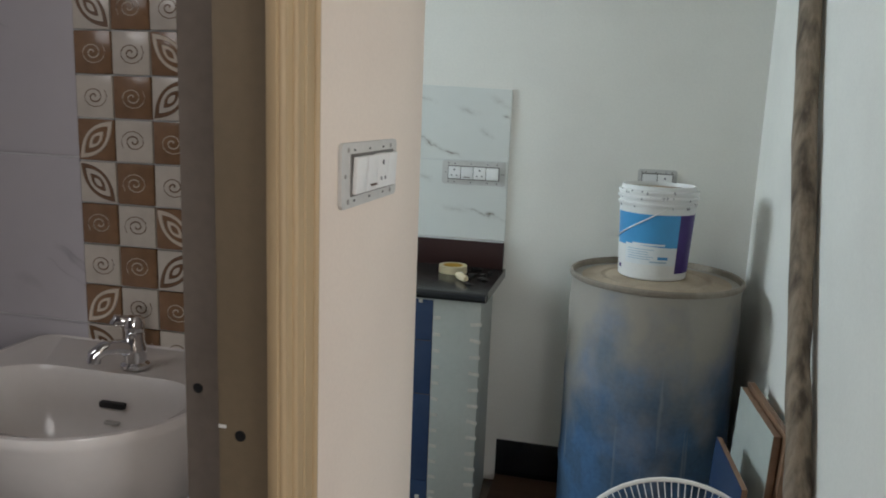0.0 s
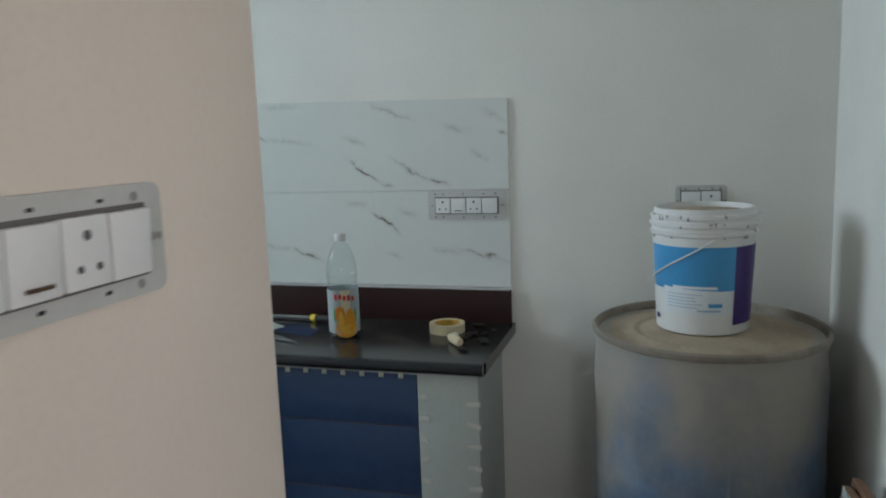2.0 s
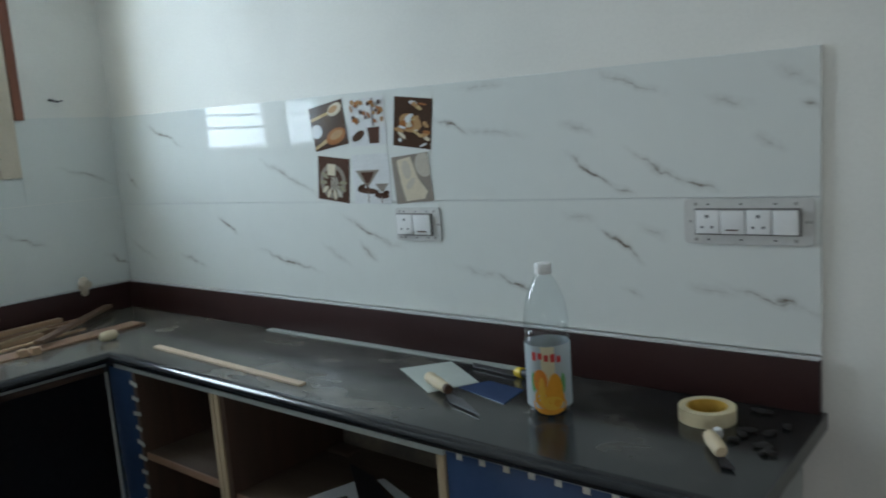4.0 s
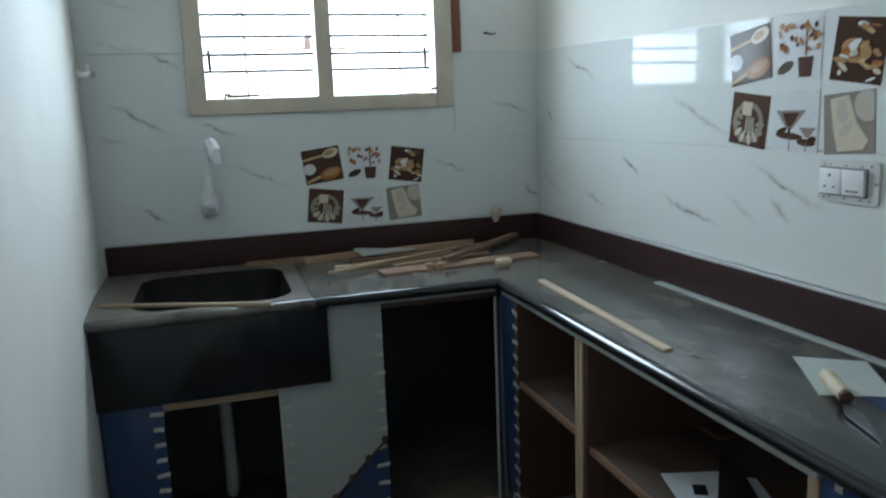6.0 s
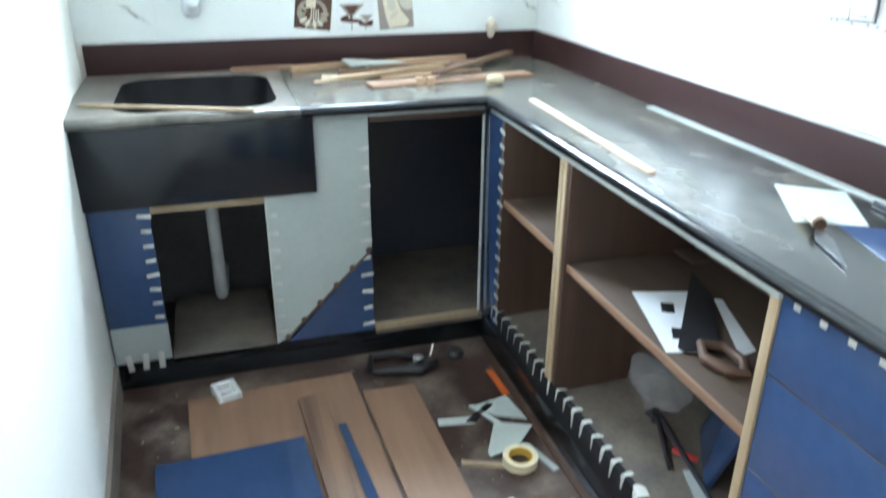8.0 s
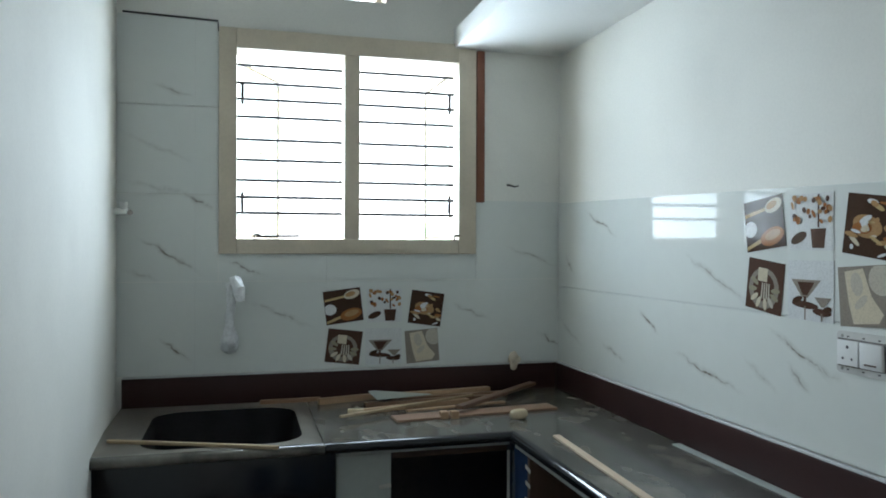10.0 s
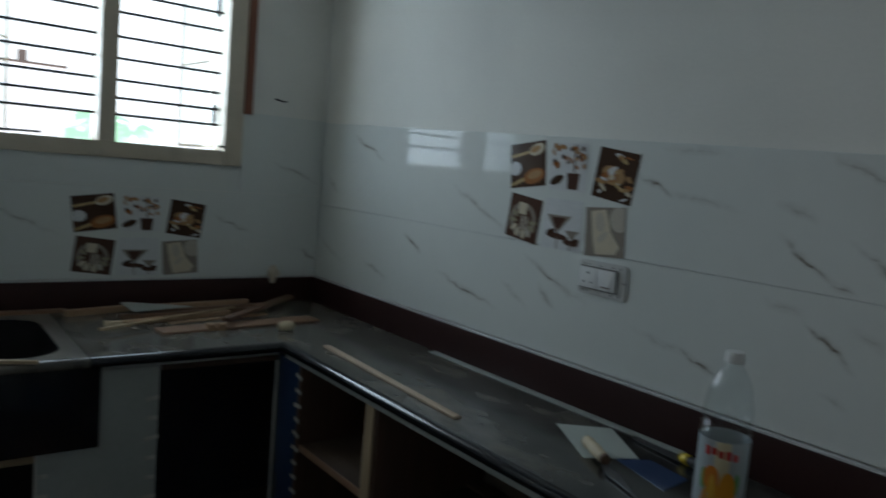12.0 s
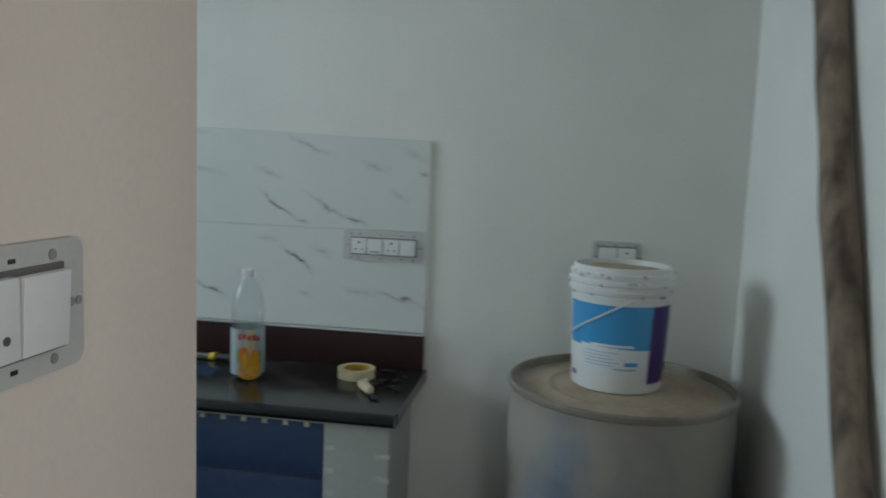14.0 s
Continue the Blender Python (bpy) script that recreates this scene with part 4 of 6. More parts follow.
def hook_mesh(seed):
    """Torn masking tape bent over a rail: broad on top, a thin ragged tail in front."""
    rnd, bm, rows = random.Random(seed), B(), []
    side = rnd.uniform(-0.006, 0.006)
    for y, z, w in ((0.026, 0.0008, 0.007), (0.014, 0.0022, 0.0095), (0.002, 0.0022, 0.0085), (-0.0014, -0.002, 0.0075), (-0.0018, -0.014, 0.0055), (-0.0026, -0.026, 0.0042), (-0.0035, -0.038, 0.0018)):
        x = side * max(0.0, -z / 0.038) + rnd.uniform(-0.0012, 0.0012)
        w *= rnd.uniform(0.8, 1.2)
        rows.append([bm.verts.new((x + q * w, y + dy, z + dz)) for q, dy, dz in ((-1, 0, 0), (1, 0, 0), (1, 0.0008, -0.0006), (-1, 0.0008, -0.0006))])
    for a, b in zip(rows, rows[1:]):
        for k in range(4):
            bm.faces.new((a[k], a[(k + 1) % 4], b[(k + 1) % 4], b[k]))
    bm.faces.new(rows[0])
    bm.faces.new(rows[-1])
    bmesh.ops.recalc_face_normals(bm, faces=bm.faces)
    return finish("tape_strip", bm, M_TAPE)


HOOKS = [hook_mesh(k) for k in range(6)]
for k in range(24):
    x = -1.93 + k * 0.049 + rt.uniform(-0.006, 0.006)
    w = rt.uniform(0.5, 0.8) * (2.6 if k == 18 else 1)
    ob = new("tape_strip", HOOKS[k % 6])
    ob.parent = rail
    ob.matrix_basis = cab3.matrix_basis.inverted() @ pose(x, FY - 0.0006, 0.1768, 0, 0, rt.uniform(-14, 14)) @ Matrix.Diagonal((w, 1, rt.uniform(0.8, 1.25), 1))
cab4 = thing("drawer_cabinet", (-0.47, 3.0, 0), "closed base cabinet with navy laminate fronts and a pale end panel", "cabinet", "base cabinets")
for z0, z1 in ((0.176, 0.480), (0.482, 0.664), (0.666, CT - 0.036)):
    bm = B()
    box(bm, -0.753, -0.368, FY, FY + 0.018, z0, z1, 0.001)
    d = part("front_panel", bm, M_BLUE, cab4, "navy laminate front")
    if z1 > 0.7:
        for k in range(7):
            tab(d, (-0.72 + k * 0.052, FY - 0.001, CT - 0.041), rz=-90, rx=90, sx=0.28, sz=1.1)
for z in (0.481, 0.665):
    bm = B()
    box(bm, -0.753, -0.369, FY - 0.0006, FY + 0.002, z - 0.0006, z + 0.0006)
    part("seam_strip", bm, M_SHELF, cab4, "bare board showing in the seam")
bm = B()
box(bm, -0.753, -0.211, FY - 0.002, FY + 0.012, CT - 0.0355, CT - 0.031, 0.001)
part("top_rail", bm, M_SAGE, cab4, "pale filler strip")
bm = B()
box(bm, -0.753, -0.368, FY + 0.001, FY + 0.018, 0.09, 0.174, 0.001)
lowp = part("front_panel", bm, M_BLUE, cab4, "navy laminate front")
bm = B()
box(bm, -0.366, -0.211, FY, FY + 0.018, 0.09, CT - 0.036, 0.001)
ep = part("front_panel", bm, M_SAGE, cab4, "pale grey laminate panel")
for k in range(12):
    tab(ep, (-0.352, FY - 0.001, 0.14 + k * 0.055), rz=-90, rx=rt.uniform(-10, 10), sx=0.6)
    tab(ep, (-0.224, FY - 0.001, 0.13 + k * 0.055), rz=-90, rx=rt.uniform(-10, 10), sx=0.85)
for k in range(10):
    tab(ep if k > 6 else lowp, (-0.70 + k * 0.05, FY - 0.001, 0.095), rz=-90, rx=90 + rt.uniform(-6, 6), sx=1.3, sz=1.2)
bm = B()
prism(bm, [(-0.232, FY + 0.0185), (-0.211, FY + 0.0185), (-0.238, YN - 0.009), (-0.258, YN - 0.009)], 0.0, CT - 0.046)
part("end_board", bm, M_SAGE, cab4)
bm = B()
box(bm, -0.75, -0.262, FY + 0.02, 3.19, 0.09, 0.78)
part("body", bm, M_BROWN, cab4)
bm = B()
box(bm, FX - 0.02, FX - 0.002, YS + 0.02, FY + 0.01, 0, 0.086, 0.002)
setting("plinth_west", bm, M_NOSE, "black granite plinth under the cabinets", "plinth")
bm = B()
box(bm, FX, -0.21, FY + 0.006, FY + 0.019, 0, 0.088, 0.002)
setting("plinth_north", bm, M_NOSE, "black granite plinth under the cabinets", "plinth")

# ---------- drum and bucket ----------
drum = thing("drum", (0.318, 2.955, 0), "blue drum caked with pale cement dust, standing in the corner", "drum")
bm = B()
R = 0.262
lathe(bm, [(R - 0.02, 0), (R - 0.004, 0.012), (R - 0.002, 0.05), (R, 0.25), (R + 0.003, 0.28), (R + 0.003, 0.30), (R, 0.33), (R, 0.55),
           (R + 0.002, 0.57), (R + 0.002, 0.585), (R, 0.61), (R - 0.001, 0.72), (R + 0.001, 0.80), (R - 0.004, 0.865), (R - 0.001, 0.889)], 64)
part("body", bm, M_DRUM, drum, local=True)
bm = B()
lathe(bm, [(R - 0.003, 0.888), (R + 0.003, 0.891), (R + 0.005, 0.897), (R + 0.004, 0.904), (R - 0.001, 0.908), (R - 0.006, 0.905), (R - 0.010, 0.885)], 64)
part("rim", bm, M_RIM, drum, "dusty brown rim", local=True)
bm = B()
lathe(bm, [(R - 0.0095, 0.870), (R - 0.0095, 0.888), (0.180, 0.891), (0.174, 0.8945), (0.166, 0.8945), (0.160, 0.892), (0.150, 0.892), (0.140, 0.8965), (0.02, 0.897), (0.001, 0.897)], 64)
part("lid", bm, M_LID, drum, "lid under a crust of dry cement", local=True)
drum.scale = (1, 1, 1.0165)

BK = (0.306, 2.972, 0.9122)
bucket = thing("paint_bucket", BK, "white paint bucket, blue and purple label, on the drum", "bucket", rot=0)
RB, RT, HB = 0.104, 0.118, 0.288


def rb(z):
    return RB + (RT - RB) * z / HB


bm = B()
lathe(bm, [(RB - 0.006, 0), (RB, 0.004), (rb(0.225), 0.225), (RT + 0.002, 0.228), (RT + 0.003, 0.235), (rb(0.238), 0.238), (rb(0.246), 0.246), (RT + 0.004, 0.249), (RT + 0.004, 0.256),
           (RT, 0.258), (RT, 0.264), (RT + 0.003, 0.266), (RT + 0.003, 0.273), (RT - 0.006, 0.276), (RT - 0.006, HB - 0.002), (RT - 0.008, HB), (RT - 0.013, HB), (RT - 0.015, 0.272), (0.001, 0.270)], 56)
part("pail", bm, M_WHITE, bucket, local=True)


def wrap(bm, r, a0, a1, z0, z1, mi=0, n=16, tilt=0.0):
    """A print wrapped on the pail between two angles (degrees) and heights."""
    lo, hi = [], []
    for k in range(n + 1):
        a = radians(a0 + (a1 - a0) * k / n)
        for row, z in ((lo, z0), (hi, z1 + tilt * k / n)):
            rr = rb(z) + r
            row.append(bm.verts.new((rr * math.cos(a), rr * math.sin(a), z)))
    for k in range(n):
        f = bm.faces.new((lo[k], lo[k + 1], hi[k + 1], hi[k]))
        f.material_index, f.smooth = mi, True


def print_on(name, m, r, a0, a1, z0, z1, n, tilt=0.0, label=""):
    bm = B()
    wrap(bm, r, a0, a1, z0, z1, 0, n, tilt)
    return part(name, bm, m, bucket, label, local=True)


print_on("label_band", M_SKYBLUE, 0.0012, -168, -55, 0.105, 0.205, 24, label="sky blue printed label")
print_on("label_panel", M_PURPLE, 0.0012, -55, 12, 0.025, 0.205, 14, label="purple printed panel")
print_on("label_cloud", M_CLOUD, 0.0018, -142, -57, 0.05, 0.112, 18, -0.008, "white printed cloud")
print_on("label_cloud", M_CLOUD, 0.0016, -128, -76, 0.110, 0.116, 10)
for k in range(5):
    print_on("text_bar", M_PALETEXT, 0.0024, -136, -100 + rt.uniform(-10, 10), 0.066 + k * 0.0075, 0.0678 + k * 0.0075, 8)
print_on("text_bar", M_PALETEXT, 0.0024, -98, -72, 0.058, 0.062, 6)
print_on("text_bar", M_SKYBLUE, 0.0024, -86, -70, 0.068, 0.077, 6)
print_on("label_mark", M_PURPLE, 0.0024, -161, -153, 0.028, 0.040, 3)
for k in range(6):
    print_on("text_bar", M_CLOUD, 0.0020, -15, -9, 0.070 + k * 0.020, 0.084 + k * 0.020, 3)
bm = B()
pts = []
for k in range(13):
    a, z = radians(-176 + 96 * k / 12), 0.118 + 0.105 * (k / 12) ** 1.15
    pts.append(((rb(z) + 0.004) * math.cos(a), (rb(z) + 0.004) * math.sin(a), z))
tube(bm, pts, 0.0022, 6)
part("handle", bm, M_WHITE, bucket, "thin white carrying handle", local=True)
bm = B()
lathe(bm, [(RT - 0.0155, 0.2705), (RT - 0.018, 0.276), (0.06, 0.279), (0.001, 0.2795)], 40)
part("dust_crust", bm, M_LID, bucket, "dusty recessed lid", local=True)
for k in range(26):
    a, z = radians(-170 + 165 * rt.random()), rt.choice((0.226, 0.234, 0.250, 0.255, 0.268, 0.272))
    bm = B()
    bmesh.ops.create_icosphere(bm, subdivisions=2, radius=0.0036, matrix=pose((RT + 0.001) * math.cos(a), (RT + 0.002) * math.sin(a), z) @ Matrix.Diagonal((rt.uniform(0.5, 1.1), rt.uniform(0.5, 1.1), rt.uniform(0.5, 1.5), 1)))
    for v in bm.verts:
        v.co += 0.002 * noise.noise_vector(v.co * 150)
    part("cement_splash", bm, M_SPLASH, bucket, local=True)

# ---------- doorway to the bathroom ----------
door = thing("doorway", (-0.2, 1.25, 0), "bathroom door frame of varnished and painted wood, without its door", "door frame")
door["kind"] = "structure"
bm = B()
box(bm, -0.149, -0.137, 1.196, 1.300, 0, DH + 0.09, 0.004)
for y, r in ((1.206, 0.006), (1.236, 0.0045), (1.262, 0.002), (1.290, 0.0045)):
    tube(bm, [(-0.137, y, 0), (-0.137, y, DH + 0.088)], r, 10)
part("casing", bm, M_DOORF, door, "fluted pale varnished casing")
bm = B()
box(bm, -0.212, -0.1495, 1.212, 1.264, 0, DH, 0.004)
part("jamb", bm, M_JAMB, door, "greige painted jamb")
bm = B()
box(bm, -0.264, -0.2125, 1.236, 1.264, 0, DH, 0.003)
part("jamb", bm, M_PLASTER, door, "rough grey rendered reveal")
bm = B()
box(bm, -0.264, -0.14, DY0 - 0.02, DY0, 0, DH, 0.004)
part("jamb", bm, M_JAMB, door)
bm = B()
box(bm, -0.264, -0.137, DY0, 1.212, DH, DH + 0.04, 0.004)
part("head", bm, M_JAMB, door)
for x, y, z, r in ((-0.186, 1.2115, 1.062, 0.006), (-0.248, 1.2355, 1.098, 0.0055)):
    bm = B()
    lathe(bm, [(r, -0.001), (r, 0.0008), (r * 0.6, 0.001)], 16, m=pose(x, y, z, 90))
    part("lock_hole", bm, M_BLACK, door, "dark drilled hole")
bm = B()
box(bm, -0.211, -0.202, 1.2112, 1.213, 1.068, 1.072, 0.0008)
part("chipped_paint", bm, M_WHITE, door)

# ---------- bathroom ----------
BY = 1.607
bath_wall = setting("wall_bathroom_north", box(B(), -1.35, JX, BY + 0.004, 1.614, 0, TOP), M_GROUT, "bathroom wall, grey tiles with a brown mosaic strip", "wall")


def slab_tile(parent, x0, x1, y0, y1, z0, z1, m):
    """One wall tile as a piece of its wall."""
    bm = B()
    box(bm, x0, x1, y0, y1, z0, z1)
    es = [e for e in bm.edges if abs(e.verts[0].co.z - e.verts[1].co.z) < 1e-6 and (e.verts[0].co - e.verts[1].co).length > 0.02]
    bmesh.ops.bevel(bm, geom=es, offset=0.0022, segments=2, affect="EDGES")
    ob = new("tile", finish("tile", bm, m))
    ob.parent = parent
    return ob


CELL, SX = 0.0682, -0.678
for k in range(-3, 5):
    z0 = 1.025 + 0.2795 * k
    for x0, x1 in ((-1.125, SX - 0.002), (-1.345, -1.128), (SX + 5 * CELL + 0.001, JX - 0.001)):
        slab_tile(bath_wall, x0, x1, BY, BY + 0.006, z0 + 0.0012, z0 + 0.2785, M_BTILE)


def cell_mesh(light, leaf):
    """A raised mosaic square with a swirl or a leaf on it."""
    bm = B()
    h = CELL / 2 - 0.0012
    box(bm, -h, h, -0.004, 0.004, -h, h, 0.0018)
    line = []
    if leaf:
        # a pointed leaf across the square, drawn in two bands
        def almond(s, y):
            ts = [-1 + 2 * k / 10 for k in range(11)]
            ps = [(t, 0.60 * (1 - t * t)) for t in ts] + [(-t, -0.60 * (1 - t * t)) for t in ts[1:-1]]
            return [bm.verts.new((h * s * 0.70 * (u * 1.36 - v), y, h * s * 0.70 * (u * 1.36 + v))) for u, v in ps]
        for s0, s1 in ((0.97, 0.70), (0.44, 0.22)):
            rims = [almond(s0, -0.0039), almond(s0 - 0.04, -0.0054), almond(s1 + 0.04, -0.0054), almond(s1, -0.0039)]
            for p, q in zip(rims, rims[1:]):
                for k in range(len(p)):
                    bm.faces.new((p[k], p[(k + 1) % len(p)], q[(k + 1) % len(p)], q[k])).material_index = 1
    else:
        line = [((0.002 + 0.0016 * k * 0.56) * math.cos(k * 0.55), -0.004, (0.002 + 0.0016 * k * 0.44) * math.sin(k * 0.55)) for k in range(25)]
        tube(bm, line, [0.0015 - 0.00004 * k for k in range(25)], 5, 1)
    return finish("mosaic_tile", bm, [M_CREAMCELL if light else M_BROWNCELL, M_LINEBROWN if light else M_LINECREAM])


CELLS = {(l, f): cell_mesh(l, f) for l in (0, 1) for f in (0, 1)}
rc = random.Random(9)
for r in range(-2, 13):
    for c in range(5):
        light = (r + c) % 2
        leaf = c % 2 == 0 and r % 4 in ((0, 3) if c % 4 == 0 else (1, 2))
        ob = new("mosaic_tile", CELLS[(light, int(leaf))])
        ob.parent = bath_wall
        turn = 90 * ((light + c // 2) % 2) if leaf else rc.choice((0, 0, 180))
        ob.matrix_basis = pose(SX + (c + 0.5) * CELL, BY, 1.027 + (r + 0.5) * CELL, 0, turn, 0)

RIM = 1.0
basin = thing("wash_basin", (-0.53, 1.40, 0.80), "white ceramic wash basin fixed to the tiled wall", "basin")
bm = B()


def ring(w, y0, y1, z, r, back=0.03):
    """One level of the basin: round in front, nearly square against the wall."""
    out = []
    for cx, cy, rr, a in ((w / 2 - back, y1 - back, back, 0), (-w / 2 + back, y1 - back, back, 90), (-w / 2 + r, y0 + r, r, 180), (w / 2 - r, y0 + r, r, 270)):
        out += [bm.verts.new((-0.552 + cx + rr * math.cos(radians(a + 90 * k / 8)), cy + rr * math.sin(radians(a + 90 * k / 8)), z)) for k in range(9)]
    return out


loops = [ring(0.12, 1.47, 1.60, 0.765, 0.05), ring(0.24, 1.375, 1.604, 0.80, 0.10), ring(0.325, 1.312, 1.606, 0.855, 0.135), ring(0.385, 1.272, 1.606, 0.918, 0.16), ring(0.412, 1.254, 1.606, 0.958, 0.172),
         ring(0.424, 1.244, 1.606, 0.982, 0.178), ring(0.428, 1.240, 1.606, 0.991, 0.18), ring(0.424, 1.242, 1.606, RIM - 0.001, 0.178), ring(0.412, 1.248, 1.603, RIM, 0.172), ring(0.404, 1.252, 1.600, RIM - 0.003, 0.168),
         ring(0.366, 1.264, 1.486, RIM - 0.006, 0.108, 0.09), ring(0.356, 1.269, 1.481, RIM - 0.014, 0.105, 0.09), ring(0.342, 1.280, 1.476, RIM - 0.035, 0.10, 0.085),
         ring(0.27, 1.32, 1.455, RIM - 0.10, 0.066, 0.066), ring(0.14, 1.37, 1.42, RIM - 0.125, 0.024, 0.024)]
m = len(loops[0])
for a, b in zip(loops, loops[1:]):
    for k in range(m):
        bm.faces.new((a[k], a[(k + 1) % m], b[(k + 1) % m], b[k])).smooth = True
bm.faces.new(loops[0][::-1])
bm.faces.new(loops[-1])
bmesh.ops.recalc_face_normals(bm, faces=bm.faces)
part("bowl", bm, M_CERAMIC, basin)
bm = B()
box(bm, -0.553, -0.511, 1.463, 1.473, 0.946, 0.956, 0.003)
part("overflow_slot", bm, M_BLACK, basin, "dark overflow slot")
bm = B()
box(bm, -0.540, -0.518, 1.456, 1.466, 0.924, 0.928, 0.001)
part("printed_mark", bm, M_PLATE, basin)
tap = thing("basin_tap", (-0.522, 1.512, RIM - 0.002), "chrome pillar tap on the wash basin", "tap")
bm = B()
lathe(bm, [(0.022, 0), (0.022, 0.005), (0.016, 0.009), (0.0165, 0.03), (0.014, 0.04), (0.014, 0.054), (0.010, 0.058)], 24)
part("body", bm, M_CHROME, tap, local=True)
bm = B()
tube(bm, [(0, 0, 0.027), (-0.014, -0.018, 0.035), (-0.028, -0.036, 0.036), (-0.036, -0.046, 0.028), (-0.037, -0.047, 0.017)], [0.013, 0.012, 0.011, 0.0105, 0.0105], 16)
part("spout", bm, M_CHROME, tap, local=True)
bm = B()
lathe(bm, [(0.010, 0.052), (0.0135, 0.055), (0.0145, 0.060), (0.0145, 0.074), (0.010, 0.080), (0.003, 0.081)], 20)
tube(bm, [(0, 0, 0.068), (-0.010, -0.007, 0.073), (-0.020, -0.013, 0.075), (-0.024, -0.015, 0.068)], [0.008, 0.009, 0.0095, 0.007], 12)
part("handle", bm, M_CHROME, tap, local=True)

# ---------- electric plates ----------
def plate(at, turn, w, h, kinds, label, mods=0.76, modh=0.56, off=0.0):
    """A mounting plate with a row of switches (s), marked switches (i) and sockets (o)."""
    ob = thing("switch_plate", at, label, "switch plate", "electric plates")
    ob.matrix_basis = pose(*at, 0, 0, turn)
    bm = B()
    box(bm, -w / 2, w / 2, -0.0045, 0.0, -h / 2, h / 2, 0.0)
    es = [e for e in bm.edges if abs(e.verts[0].co.y - e.verts[1].co.y) > 0.003]
    bmesh.ops.bevel(bm, geom=es, offset=0.009, segments=4, affect="EDGES", profile=0.5)
    part("mounting_plate", bm, M_PLATE, ob, "bare grey mounting plate", local=True)
    n = len(kinds)
    W, Hh = w * mods, h * modh
    # Flat dark backing: shade in the gaps round the modules is its colour.
    bm = B()
    box(bm, off - W / 2 - 0.002, off + W / 2 + 0.002, -0.0060, -0.004, -Hh / 2 - 0.003, Hh / 2 + 0.003)
    part("recess", bm, M_RECESS, ob, local=True)
    for i, k in enumerate(kinds):
        x = off - W / 2 + W * (i + 0.5) / n
        hw = W / n / 2 - 0.0012
        bm = B()
        box(bm, x - hw, x + hw, -0.0125, -0.006, -Hh / 2, Hh / 2, 0.0015, turn=Matrix.Rotation(radians(3 if k in "si" else 0), 4, "X"))
        md = part("switch" if k in "si" else "socket", bm, M_SWITCH, ob, local=True)
        if k == "i":
            bm = B()
            box(bm, x - hw * 0.5, x + hw * 0.5, -0.0148, -0.012, -Hh * 0.36, -Hh * 0.31)
            part("mark", bm, M_SAWH, md, local=True)
        if k == "o":
            for dx, dz, r in ((0, 0.24, 0.0034), (-0.42, -0.22, 0.0026), (0.42, -0.22, 0.0026)):
                bm = B()
                lathe(bm, [(r, 0), (r, 0.0008), (r * 0.5, 0.001)], 12, m=pose(x + dx * hw, -0.0123, dz * Hh, 90))
                part("pin_hole", bm, M_PINHOLE, md, local=True)
    for dx in (-0.30, -0.04, 0.22):
        for dz in (-0.40, 0.385):
            bm = B()
            box(bm, dx * w - 0.0026, dx * w + 0.0026, -0.0052, -0.0044, dz * h - 0.0013, dz * h + 0.0013)
            part("slot", bm, M_BLACK, ob, local=True)
    for dx in (-0.40, 0.37):
        for dz in (-0.40, 0.39):
            bm = B()
            lathe(bm, [(0.0034, 0), (0.0034, 0.0007), (0.0016, 0.0003)], 12, m=pose(dx * w, -0.0045, dz * h, 90))
            part("screw_hole", bm, M_HOLE, ob, local=True)
    for dx in (-0.445, 0.445, 0.475):
        bm = B()
        lathe(bm, [(0.0028, 0), (0.0028, 0.001), (0.0014, 0.0012)], 12, m=pose(dx * w, -0.0045, 0, 90))
        part("screw", bm, M_HOLE, ob, local=True)
    return ob


plate((-0.1465, 1.490, 1.319), 90, 0.222, 0.079, "sios", "grey switch plate with white switches on the cream wall", 0.755, 0.58, 0.005)
plate((-0.330, TILE_N, 1.182), 0, 0.232, 0.085, "oios", "grey switch plate with sockets on the marble tiles", 0.80, 0.52)
plate((0.311, YN, 1.188), 0, 0.130, 0.082, "so", "small grey switch plate on the white wall", 0.78, 0.62)
plate((-1.132, TILE_N, 1.168), 0, 0.148, 0.084, "oi", "small grey plate with socket and switch on the tiles", 0.77, 0.60, -0.010)

# ---------- food pictures on the tiles ----------
PC = {k: mat("print_" + k, c, 0.10, 0, 0.14, 40, 160, 0, spec=0.10) for k, c in dict(
    umber=(0.075, 0.042, 0.028), sienna=(0.36, 0.15, 0.055), cream=(0.66, 0.58, 0.44), straw=(0.55, 0.40, 0.20), white=(0.72, 0.73, 0.73),
    coffee=(0.10, 0.055, 0.04), taupe=(0.30, 0.26, 0.22), bread=(0.55, 0.50, 0.42), olive=(0.34, 0.31, 0.22), tan=(0.45, 0.27, 0.13)).items()}
PK = list(PC)


